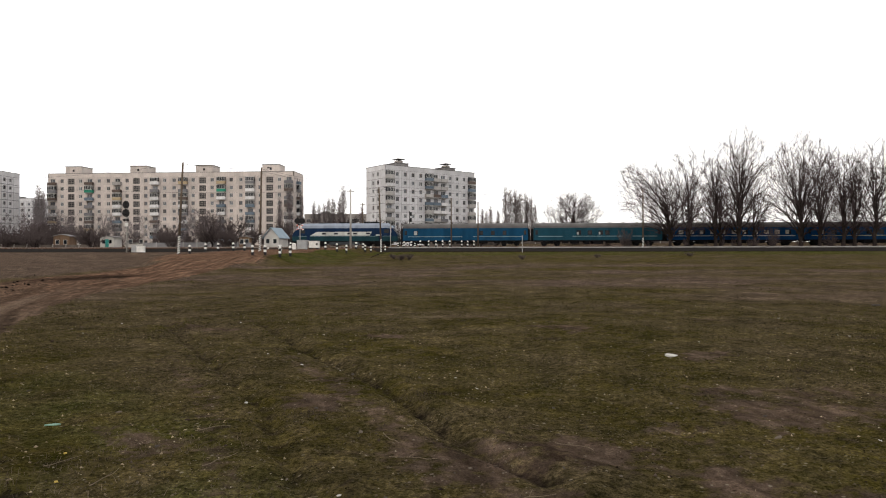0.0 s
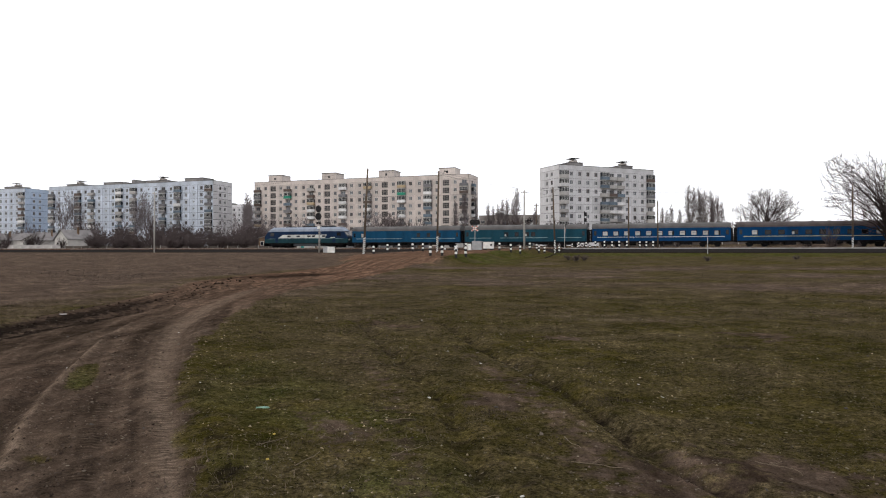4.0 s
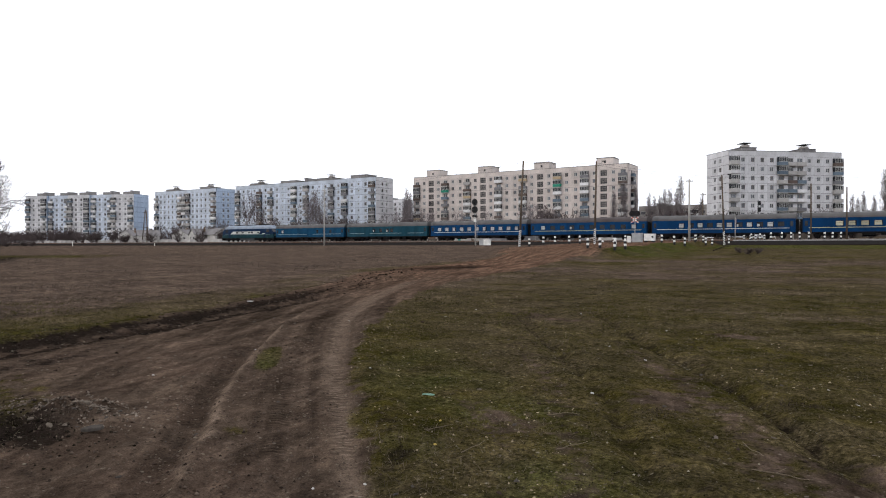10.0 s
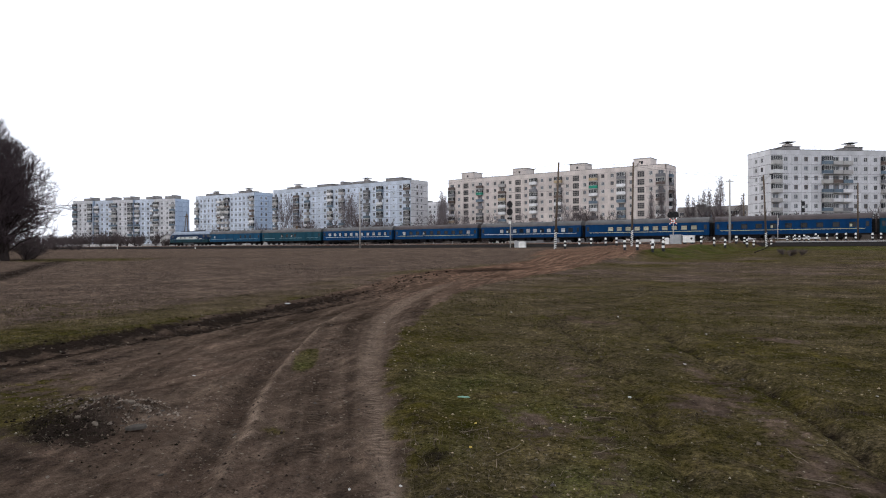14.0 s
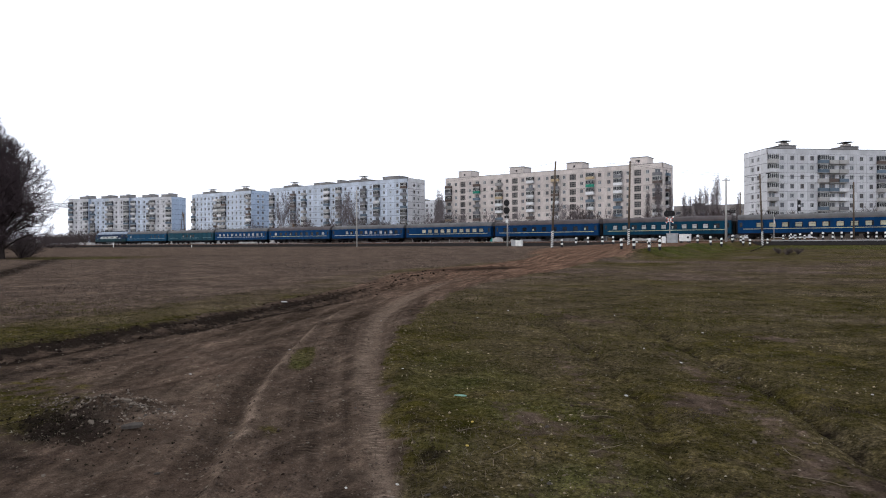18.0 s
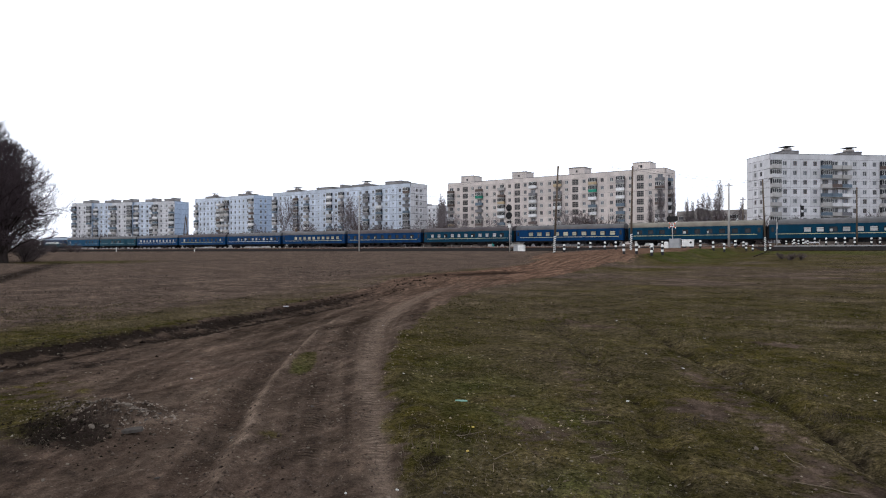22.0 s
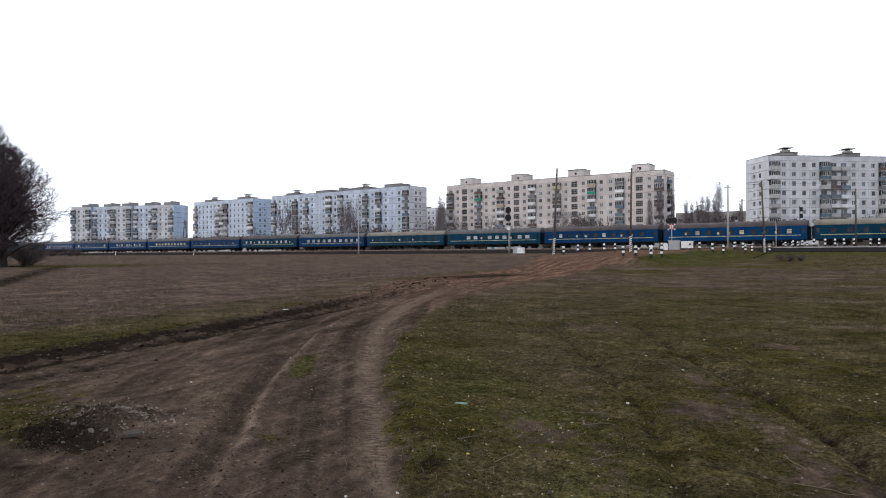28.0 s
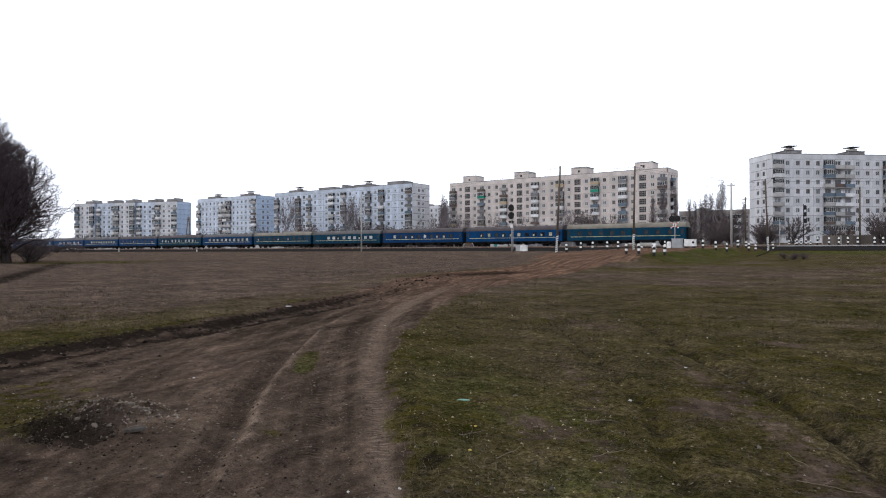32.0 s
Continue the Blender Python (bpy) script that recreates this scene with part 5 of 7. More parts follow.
def tree_meshes(kind, seed, height, stems=1, mats=("bark", "twig"), radius=None, lean=(0.15, 0.6), wide=0):
    if wide:
        kind = dict(kind, crown=(wide, 0.42 * height, 0.58 * height))
    rng = random.Random(seed)
    b, out = Build(), Build()
    for s in range(stems):
        a = rng.uniform(0, 6.28)
        tilt = 0.03 if stems == 1 else rng.uniform(*lean)
        d = Vector((math.cos(a) * tilt, math.sin(a) * tilt, 1)).normalized()
        p = Vector((math.cos(a) * 0.1 * (stems > 1), math.sin(a) * 0.1 * (stems > 1), -0.3))
        grow(b, rng, p, d, height * kind["fill"] * rng.uniform(0.85, 1.1), radius or height * 0.016, 0, kind, out)
    k = height / max(v[2] for v in out.v)
    for m in (b, out):
        m.v = [(x * k, y * k, z * k) for x, y, z in m.v]
    return b.mesh("trunk_and_limbs", M[mats[0]], smooth=True), out.mesh("bare_crown", M[mats[1]])


def make_tree(name, meshes, x, y, rz, s, label, category="tree", group="", wide=1.0):
    t = thing(name, pose(x, y, gz(x, y), 0, 0, rz), label, category, group)
    t.scale = (s * wide, s * wide, s)
    part("trunk", meshes[0], t)
    part("crown", meshes[1], t, label="leafless crown of fine twigs")
    return t


def branch_tree(seed, height, half, base, trunk, limbs, lean=0.0, cone=0.5, mats=("bark", "twig"), thin=0.013, branches=9, twigs=6, shoots=4, fork=(0.12, 0.42), stems=1, steep=0.6):
    """A tree whose limbs fan out to a rounded crown: half width, height of the crown's foot, sideways lean of the crown, cone 0.5 for a dome and 1 for a cone."""
    rs = np.random.RandomState(seed)
    mid = base + (height - base) * 0.40
    waves = rs.uniform(0, 6.28, 4)

    def edge(an, z):
        """The crown's half width at a height, uneven round about."""
        wide = half * max(0.02, 1 - (z - mid) / (height - mid)) ** cone if z > mid else half * (0.62 + 0.38 * (z - base) / (mid - base))
        return wide * (1 + 0.09 * math.sin(3 * an + waves[0]) + 0.07 * math.sin(5 * an + z + waves[1]) + 0.05 * math.sin(1.3 * z + waves[2]))

    def inside(p):
        z = min(max(p[2], base * 0.6), height)
        x = p[0] - lean * max(0.0, (z - base) / (height - base))
        return math.hypot(x, p[1]) <= edge(math.atan2(p[1], x), max(z, base)) * 1.03 and p[2] < height

    b, out = Build(), Build()

    def unit(v):
        return v / (np.linalg.norm(v) + 1e-9)

    def bough(p0, d0, p1, r0, r1, steps, sides, mesh, wob):
        """A limb that leaves along d0 and bends towards p1; gives its points and radii."""
        ln = np.linalg.norm(p1 - p0)
        c = p0 + d0 * ln * 0.5
        pts, rad = [], []
        for k in range(steps + 1):
            f = k / steps
            p = p0 * (1 - f) ** 2 + 2 * c * f * (1 - f) + p1 * f * f
            pts.append(p + rs.normal(0, wob, 3) * ln * (0 < k < steps))
            rad.append(r0 + (r1 - r0) * f ** 0.8)
        for k in range(steps):
            mesh.tube(pts[k], pts[k + 1], float(rad[k]), float(rad[k + 1]), sides, 0, caps=False)
        return pts, rad

    foot_at, tip_at, girth = [], [], []

    def units(v):
        return v / (np.linalg.norm(v, axis=-1, keepdims=True) + 1e-9)

    up = np.array([0.0, 0.0, 1.0])
    for st in range(stems):
        ox = rs.normal(0, 0.5, 2) if stems > 1 else np.zeros(2)
        foot, head = np.array([ox[0], ox[1], -0.3]), np.array([ox[0] * 1.6 + lean * 0.35, ox[1] * 1.6, height * 0.72])
        stem, srad = bough(foot, unit(up + rs.normal(0, 0.05, 3)), head, trunk, trunk * 0.16, 10, 8, b, 0.008)
        b.tube(foot, stem[1], trunk * 1.35, trunk * 0.97, 9, 0, caps=False)
        for i in range(limbs // stems):
            f = (i + rs.uniform(0.2, 0.8)) / (limbs // stems)
            an = i * 2.4 + st * 1.1 + rs.normal(0, 0.25)
            z = base + (height - base) * (0.10 + 0.88 * f ** 0.85)
            e = edge(an, z) * rs.uniform(0.86, 1.0)
            tip = np.array([lean * (z - base) / (height - base) + e * math.cos(an), e * math.sin(an), z])
            h0 = fork[0] + (fork[1] - fork[0]) * f * rs.uniform(0.7, 1.25)
            k0 = min(max(h0 / 0.72 * 10, 0.3), 8.9)
            p0 = stem[int(k0)] * (1 - k0 % 1) + stem[int(k0) + 1] * (k0 % 1)
            r0 = srad[int(k0)] * rs.uniform(0.42, 0.62)
            d0 = unit(unit(tip - p0) * (1 - steep) + up * steep + rs.normal(0, 0.1, 3))
            lp, lr = bough(p0, d0, tip, r0, thin * 1.4, 8, 5, b, 0.014)
            for q in range(branches):
                g = 0.22 + 0.74 * (q + rs.uniform(0, 1)) / branches
                k = min(int(g * 8), 7)
                bp = lp[k] + (lp[k + 1] - lp[k]) * (g * 8 - k)
                along = unit(lp[k + 1] - lp[k])
                rnd = unit(rs.normal(0, 1, 3))
                rnd = unit(rnd - along * np.dot(rnd, along))
                bd = unit(along * 0.75 + rnd * 0.75 + up * 0.12)
                ln = half * rs.uniform(0.30, 0.62) * (1.15 - 0.55 * g)
                while ln > 0.4 and not inside(bp + bd * ln):
                    ln *= 0.8
                bt = bp + bd * ln + up * ln * 0.12
                pts, rad = bough(bp, unit(bd + rnd * 0.2), bt, max(lr[k] * 0.45, thin * 1.3), thin, 4, 3, out, 0.025)
                # twigs along the branch, and shoots along each twig
                line = np.array(pts)
                h = np.minimum(0.15 + 0.85 * (np.arange(twigs) + rs.uniform(0, 1, twigs)) / twigs, 0.999) * 4
                k2 = h.astype(int)
                tp = line[k2] + (line[k2 + 1] - line[k2]) * (h - k2)[:, None]
                td = units(units(line[k2 + 1] - line[k2]) * 0.8 + units(rs.normal(0, 1, (twigs, 3))) * 0.75 + up * 0.22)
                tl = (rs.uniform(0.45, 1.1, twigs) * (0.5 + 0.05 * height))[:, None]
                tl = tl * np.array([[1.0 if inside(q2) else 0.55] for q2 in tp + td * tl * 0.7])
                v = rs.uniform(0.15, 0.95, (twigs, shoots, 1))
                sp = tp[:, None] + td[:, None] * tl[:, None] * v
                sd = units(td[:, None] * 0.8 + units(rs.normal(0, 1, (twigs, shoots, 3))) * 0.7 + up * 0.2)
                foot_at += [tp, sp.reshape(-1, 3)]
                tip_at += [tp + td * tl, (sp + sd * tl[:, None] * rs.uniform(0.35, 0.7, (twigs, shoots, 1))).reshape(-1, 3)]
                girth += [np.full(twigs, thin), np.full(twigs * shoots, thin * 0.75)]
    p, q, g = np.concatenate(foot_at), np.concatenate(tip_at), np.concatenate(girth)[:, None]
    w = units(q - p)
    side = units(np.cross(w, np.array([0.3, 0.2, 0.93]))) * g
    oth = np.cross(w, side)
    n0, m = len(out.v), len(p)
    out.v += list(map(tuple, np.stack([p + side, p - side * 0.5 + oth * 0.87, p - side * 0.5 - oth * 0.87, q], 1).reshape(-1, 3).tolist()))
    i = n0 + 4 * np.arange(m)
    out.f += list(map(tuple, np.stack([i, i + 1, i + 3, i + 1, i + 2, i + 3, i + 2, i, i + 3], 1).reshape(-1, 3).tolist()))
    out.s += [0] * (3 * m)
    return b.mesh("trunk_and_limbs", M[mats[0]], smooth=True), out.mesh("bare_crown", M[mats[1]])


# the row of trees between the two tracks: trunk's place, height, half width and lean of the crown
ROW = [(31.6, 118.3, 15.2, 7.8, -5.4, 36), (35.0, 119.2, 18.0, 4.2, -0.4, 19), (39.2, 118.2, 17.6, 4.0, -0.6, 18), (40.6, 119.4, 14.5, 3.4, 0.5, 13), (43.3, 118.5, 21.2, 6.4, 0.9, 32),
       (46.3, 119.3, 13.0, 3.2, 0.6, 12), (53.6, 118.4, 20.2, 7.4, 0.2, 38), (57.4, 119.2, 18.8, 4.6, 0.9, 20), (60.7, 118.2, 18.2, 4.6, 0.6, 20), (63.2, 119.4, 17.4, 4.2, 0.4, 18), (66.0, 118.3, 19.2, 5.2, 0.3, 22), (71.0, 118.6, 18.0, 4.8, -0.2, 16), (77.0, 118.5, 18.6, 4.8, 0.2, 16)]
for k, (x, y, h, half, lean, n) in enumerate(ROW):
    make_tree("bare_tree", branch_tree(100 + k, h, half, h * 0.15, 0.12 + 0.012 * h, n, lean, 0.40, thin=0.017, branches=11, twigs=6, shoots=4, fork=(0.10, 0.40), steep=0.5), x, y, 0, 1.0, "leafless grey-brown tree standing between the railway tracks", "tree", "trees by the railway")
make_tree("bare_tree", branch_tree(140, 11.4, 7.0, 3.4, 0.26, 34, 0.5, 0.42, thin=0.017, branches=11, steep=0.3), 18.7, 150, 0, 1.0, "lone round leafless tree behind the railway", "tree")
POPS = [branch_tree(200 + k, 16.0, 1.35, 1.6, 0.13, 36, 0.1 * k, 0.45, mats=("poplar", "poplar"), thin=0.015, branches=6, twigs=5, shoots=3, fork=(0.06, 0.66), steep=0.72) for k in range(3)]
POPLARS = [(-53.7, 240, 22.7), (-55.6, 242, 17.9), (-58.0, 243, 19.0), (-59.9, 244, 18.7), (-62.0, 246, 16.6), (-66.6, 248, 17.6), (-65.2, 250, 16.4), (-68.4, 236, 20.0), (-46.8, 240, 15.0), (4.6, 190, 16.6), (6.0, 192, 16.0), (7.5, 194, 16.2), (9.0, 191, 15.0), (10.6, 193, 15.0), (11.9, 190, 13.8), (13.0, 191, 11.6), (8.2, 196, 14.0), (11.2, 196, 13.0), (-2.1, 196, 11.3), (0.3, 200, 12.0), (2.6, 198, 10.8), (-0.8, 197, 10.4), (-158.6, 223, 22.0), (-160.7, 228, 20.3), (-162.2, 226, 17.9), (-67.6, 220, 19.9), (-70.6, 219, 16.9)]
for k, (x, y, h) in enumerate(POPLARS):
    make_tree("poplar_tree", POPS[k % 3], x, y, 40 * k, h / 16.0, "slender leafless poplar with upright twigs", "tree", "poplars")
PALE = [tree_meshes(dict(BROAD, apart=0.62, rise=0.07, steps=(4, 4, 4, 3), thin=0.015), 300 + k, 16.0, mats=("poplar", "poplar"), radius=0.22, wide=4.2) for k in range(2)]
BLOCK_TREES = [(-233.9, 205, 24), (-231.0, 207, 21), (-191.8, 205, 22.5), (-190.5, 207, 21), (-199.1, 206, 19), (-234.0, 190, 11.0), (-191.3, 180, 9.7), (-146.7, 205, 18), (-121.2, 180, 10.6), (-113.7, 175, 10.2), (-89.4, 190, 12.2), (-84.6, 185, 10.6), (-73.9, 170, 9.9), (-72.4, 172, 8.8), (-112.5, 185, 9.8), (-105.3, 180, 9.2), (-98.7, 180, 9.5), (-91.9, 175, 8.5), (-130, 178, 10), (-138, 182, 10)]
for k, (x, y, h) in enumerate(BLOCK_TREES):
    make_tree("bare_tree", PALE[k % 2], x, y, 70 * k, h / 16.0, "pale leafless tree before the apartment blocks", "tree", "trees by the blocks", 1.15 if h < 15 else 0.85)
SCRUBS = [tree_meshes(SCRUB, 400 + k, 6.0, stems=5, radius=0.07, mats=("bark", "scrub")) for k in range(5)]
SHEDS = [(-100.2, 150), (-94.8, 160), (-46.2, 141), (-77, 141), (-164.5, 148), (-176, 150), (-190, 150), (-205, 152)]
rng = random.Random(9)
for k in range(270):
    y = 135 + 65 * rng.random() ** 1.3
    x = rng.uniform(-2.3, 0.12) * y if k % 4 else rng.uniform(-1.1, -0.05) * y
    if abs(x - np.interp(y, ROAD_Y, ROAD_X)) < 6.0 or x < -430 or any(abs(x / y - sx / sy) < 0.028 and y < sy + 2 for sx, sy in SHEDS):
        continue
    h = rng.uniform(1.6, 4.6) * (1 + (y - 135) / 45)
    make_tree("bare_shrub", SCRUBS[k % 5], x, y, rng.uniform(0, 360), h / 6.0, "leafless brown thicket shrub behind the railway", "shrub", "thicket behind the railway", rng.uniform(0.9, 1.5))
for k in range(46):
    y = rng.uniform(134, 150)
    x = rng.uniform(-1.12, -0.62) * y
    if any(abs(x / y - sx / sy) < 0.03 and y < sy + 2 for sx, sy in SHEDS):
        continue
    make_tree("bare_shrub", SCRUBS[k % 5], x, y, rng.uniform(0, 360), rng.uniform(3.0, 5.2) / 6.0, "leafless brown thicket shrub behind the railway", "shrub", "thicket behind the railway", rng.uniform(1.2, 1.8))
for k in range(60):
    y = rng.uniform(134, 150)
    x = rng.uniform(0.1, 0.95) * y
    make_tree("low_shrub", SCRUBS[k % 5], x, y, rng.uniform(0, 360), rng.uniform(1.8, 3.6) / 6.0, "low leafless brown shrub behind the train", "shrub", "thicket behind the railway", rng.uniform(1.4, 2.2))
for k in range(16):
    x = rng.uniform(19, 96)
    make_tree("bare_sapling", SCRUBS[k % 5], x, rng.uniform(117.2, 120.5), rng.uniform(0, 360), rng.uniform(1.5, 5.0) / 6.0, "thin leafless sapling under the railway trees", "shrub", "undergrowth by the railway", rng.uniform(0.5, 0.9))
# the dark thicket of tall trees at the field's edge
EDGE = [branch_tree(500 + k, h, half, 1.5, 0.40, 76, 0.0, 0.62, mats=("bark", "twig"), thin=0.019, branches=12, twigs=7, shoots=5, fork=(0.08, 0.55), stems=2, steep=0.42) for k, (h, half) in enumerate(((17.6, 7.8), (21.4, 8.8)))]
for x, y, rz, size, k in ((-102.9, 40.0, 0, 0.97, 0), (-104.8, 37.4, 120, 1.0, 1), (-110.0, 39.2, 250, 0.95, 0), (-112.0, 33.0, 200, 1.05, 1)):
    make_tree("thicket_tree", EDGE[k], x, y, rz, size, "dark dense leafless tree of the roadside thicket", "tree", "roadside thicket")
for k, (x, y) in enumerate([(-246, 100), (-240, 101), (-234, 99), (-228, 102), (-222, 100), (-217, 103), (-209, 101), (-252, 97)]):
    make_tree("hedge_shrub", SCRUBS[k % 5], x, y, 57 * k, (2.6 + 0.5 * (k % 3)) / 6.0, "leafless dark hedge shrub at the far end of the field", "shrub", "far hedge", 1.9)
for k, (x, y, h) in enumerate([(-104.5, 43.0, 3.2), (-106.0, 39.0, 4.0), (-108.0, 44.5, 3.6), (-109.5, 41.0, 4.4), (-112.0, 47.0, 3.8), (-115.0, 43.0, 4.5), (-118.0, 49.0, 4.0), (-124.0, 52.0, 4.2)]):
    make_tree("thicket_shrub", SCRUBS[k % 5], x, y, 71 * k, h / 6.0, "dark leafless shrub at the foot of the thicket", "shrub", "roadside thicket", 1.5)
for k in range(26):
    # the belt of trees and shrubs far along the line
    x, y = -262 - 9.5 * k + rng.uniform(-4, 4), 136 + rng.uniform(0, 26)
    make_tree("hedge_shrub", SCRUBS[k % 5], x, y, rng.uniform(0, 360), rng.uniform(4.5, 9.0) / 6.0, "leafless dark shrub far along the railway", "shrub", "thicket behind the railway", rng.uniform(1.1, 1.7))


# ---- crossing equipment, signals, cabinets ----
def lathe(b, prof, n=12, slot=0, x=0.0, y=0.0):
    b.stack([[(x + r * math.cos(2 * math.pi * k / n), y + r * math.sin(2 * math.pi * k / n)) for k in range(n)] for r, z in prof], [z for r, z in prof], slot)


def post_parts():
    made = []
    for name, prof, m in (("stub", [(0.135, -1.0), (0.135, 0.36)], "black"), ("white_band", [(0.137, 0.362), (0.137, 0.60)], "white"), ("black_band", [(0.135, 0.602), (0.135, 0.86)], "black"), ("cap", [(0.137, 0.862), (0.137, 1.04), (0.09, 1.10), (0.03, 1.12)], "white")):
        b = Build()
        lathe(b, prof)
        made.append((name, b.mesh(name, M[m])))
    return made


POST = post_parts()
POSTS = [(-34.6, 74.5, 0.92), (-36.1, 82.1, 1.0), (-34.8, 83.0, 1.0), (-33.0, 83.6, 1.0), (-32.2, 85.4, 1.0), (-24.9, 68.4, 1.0), (-23.2, 67.4, 1.0), (-21.7, 67.6, 1.05), (-21.4, 70.2, 1.0), (-34.4, 101.2, 0.95), (-33.0, 102.3, 0.95), (-31.5, 103.3, 0.95), (-23.2, 72.5, 0.9),
         (-22.9, 91.5, 1.05), (-21.0, 90.5, 1.08), (-20.3, 93.3, 1.05), (-20.6, 101.4, 1.0), (-20.9, 103.5, 0.9), (-19.3, 102.3, 1.0), (-20.1, 104.6, 0.9), (-18.8, 104.4, 0.9), (-16.8, 106.3, 0.9),
         (-16.4, 118.7, 0.8), (-15.5, 118.9, 0.8), (-15.2, 117.8, 1.0), (-14.7, 118.9, 0.85), (-13.9, 117.8, 1.0), (-13.4, 118.9, 0.8), (-12.25, 116.9, 1.15), (-10.7, 116.9, 1.15), (-9.4, 116.9, 1.15), (-8.2, 116.9, 1.15), (-6.95, 116.9, 1.15), (-4.85, 117.3, 1.1), (-3.8, 117.2, 1.1), (-2.7, 117.2, 1.1)]
for k, (x, y, s) in enumerate(POSTS):
    t = thing("marker_post", pose(x, y, max(gz(x, y) - 0.02, 2.5 if y > 116 else 0.0), random.uniform(-2, 2), random.uniform(-2, 2), random.uniform(0, 360)), "black and white banded concrete marker post beside the crossing road", "marker post", "crossing marker posts")
    t.scale = (1.05, 1.05, s)
    for name, me in POST:
        part(name, me, t)


def round_head(parent, x, y, z, r, lens):
    """A signal lamp: round black shield, hooded lens."""
    b = Build()
    b.tube((x, y, z), (x, y - 0.03, z), r, r, 20)
    sh = part("shield", b.mesh("signal_shield", M["black"]), parent)
    b = Build()
    b.tube((x, y - 0.032, z), (x, y - 0.05, z), 0.11, 0.11, 14)
    part("lens", b.mesh("lens", lens), sh)
    b = Build()
    n = 10
    for k in range(n):
        a0, a1 = math.pi * k / n, math.pi * (k + 1) / n
        b.quad((x + 0.14 * math.cos(a0), y - 0.03, z + 0.14 * math.sin(a0)), (x + 0.14 * math.cos(a1), y - 0.03, z + 0.14 * math.sin(a1)), (x + 0.14 * math.cos(a1), y - 0.33, z + 0.14 * math.sin(a1)), (x + 0.14 * math.cos(a0), y - 0.33, z + 0.14 * math.sin(a0)))
    part("hood", b.mesh("hood", M["black"], weld=True), sh)


LENS_DARK = mat("unlit_lens", (0.03, 0.02, 0.02), 0.1, 0, 0.1, 2, bump=0)


def main_signal(x, y):
    t = thing("railway_signal", pose(x, y, gz(x, y) - 0.1, 0, 0.3, 0), "tall grey railway light signal with black round shields", "railway signal")
    b = Build()
    b.tube((0, 0, 0), (0, 0, 8.8), 0.13, 0.09, 12)
    part("mast", b.mesh("mast", M["concrete"], smooth=True), t)
    for z, rx in ((8.15, 0.62), (6.75, 0.66)):
        b = Build()
        b.box(-0.3, 0.3, -0.42, -0.14, z - 0.6, z + 0.6, bevel=0.06)
        part("lamp_case", b.mesh("lamp_case", M["black"]), t)
        for dz in (-0.32, 0.32):
            round_head(t, 0.05, -0.44, z + dz, 0.36, LENS_DARK)
        b = Build()
        b.tube((0.05, -0.40, z), (0.05, -0.43, z), rx, rx, 24)
        part("backboard", b.mesh("backboard", M["black"]), t)
    round_head(t, 0.25, -0.2, 5.55, 0.24, LENS_DARK)
    round_head(t, -0.3, -0.2, 5.55, 0.24, LENS_DARK)
    part("number_plate", boxmesh("number_plate", (-0.28, 0.28, -0.19, -0.17, 4.5, 5.1), M["white"]), t)
    b = Build()
    for s in (-0.18, 0.18):
        b.tube((s, 0.3, 0.3), (s, 0.25, 8.0), 0.02, 0.02, 5)
    for k in range(22):
        b.tube((-0.18, 0.29, 0.6 + k * 0.34), (0.18, 0.29, 0.6 + k * 0.34), 0.013, 0.013, 4)
    part("ladder", b.mesh("ladder", M["steel"]), t)


def crossing_signal(x, y, rz, label):
    t = thing("crossing_signal", pose(x, y, gz(x, y) - 0.05, 0, 0, rz), label, "crossing signal", "level crossing signals")
    b = Build()
    b.tube((0, 0, 0), (0, 0, 4.6), 0.07, 0.06, 10)
    part("mast", b.mesh("mast", M["concrete"], smooth=True), t)
    part("lamp_bar", boxmesh("lamp_bar", (-0.75, 0.75, -0.12, -0.06, 4.1, 4.9), M["black"]), t)
    for s in (-0.42, 0.42):
        round_head(t, s, -0.14, 4.5, 0.46, LENS_DARK)
    for a in (38, -38):
        arm = part("cross_arm", boxmesh("cross_arm", (-0.72, 0.72, -0.115 - 0.004 * (a > 0), -0.09 - 0.004 * (a > 0), -0.10, 0.10), M["white"]), t, pose(0, 0, 3.5, 0, a, 0), "white and red warning cross board")
        for q in (-0.50, -0.02, 0.46):
            part("red_band", boxmesh("red_band", (q - 0.12, q + 0.12, -0.128, -0.118, -0.10, 0.10), M["red"]), arm)
    return t


main_signal(-61.2, 108.0)
crossing_signal(-30.5, 105.2, 0, "level crossing light signal with black lamps and warning cross")
crossing_signal(-17.9, 119.5, 97, "level crossing light signal turned away on the far side")


def cabinet(x, y, w, h, d, key, label, legs=True):
    t = thing("relay_cabinet", pose(x, y, gz(x, y) - 0.03), label, "relay cabinet", "trackside cabinets")
    z0 = 0.25 if legs else 0.0
    part("case", boxmesh("case", (-w / 2, w / 2, -d / 2, d / 2, z0, h), M[key], 0.04), t)
    part("lid", boxmesh("lid", (-w / 2 - 0.05, w / 2 + 0.05, -d / 2 - 0.05, d / 2 + 0.05, h, h + 0.07), M[key], 0.02), t)
    for s in (-0.5, 0.5) if w > 1.2 else (0.0,):
        part("door", boxmesh("door", (s * w / 2 - w * 0.2, s * w / 2 + w * 0.2, -d / 2 - 0.02, -d / 2, z0 + 0.1, h - 0.1), M[key]), t)
    if legs:
        for s in (-1, 1):
            part("foot", boxmesh("foot", (s * (w / 2 - 0.25) - 0.2, s * (w / 2 - 0.25) + 0.2, -d / 2 - 0.03, d / 2, 0, z0 - 0.003), M["black"]), t)
    return t


M["grey_enamel"] = mat("grey_enamel", (0.36, 0.37, 0.38), 0.55, 0, 0.2, 2)
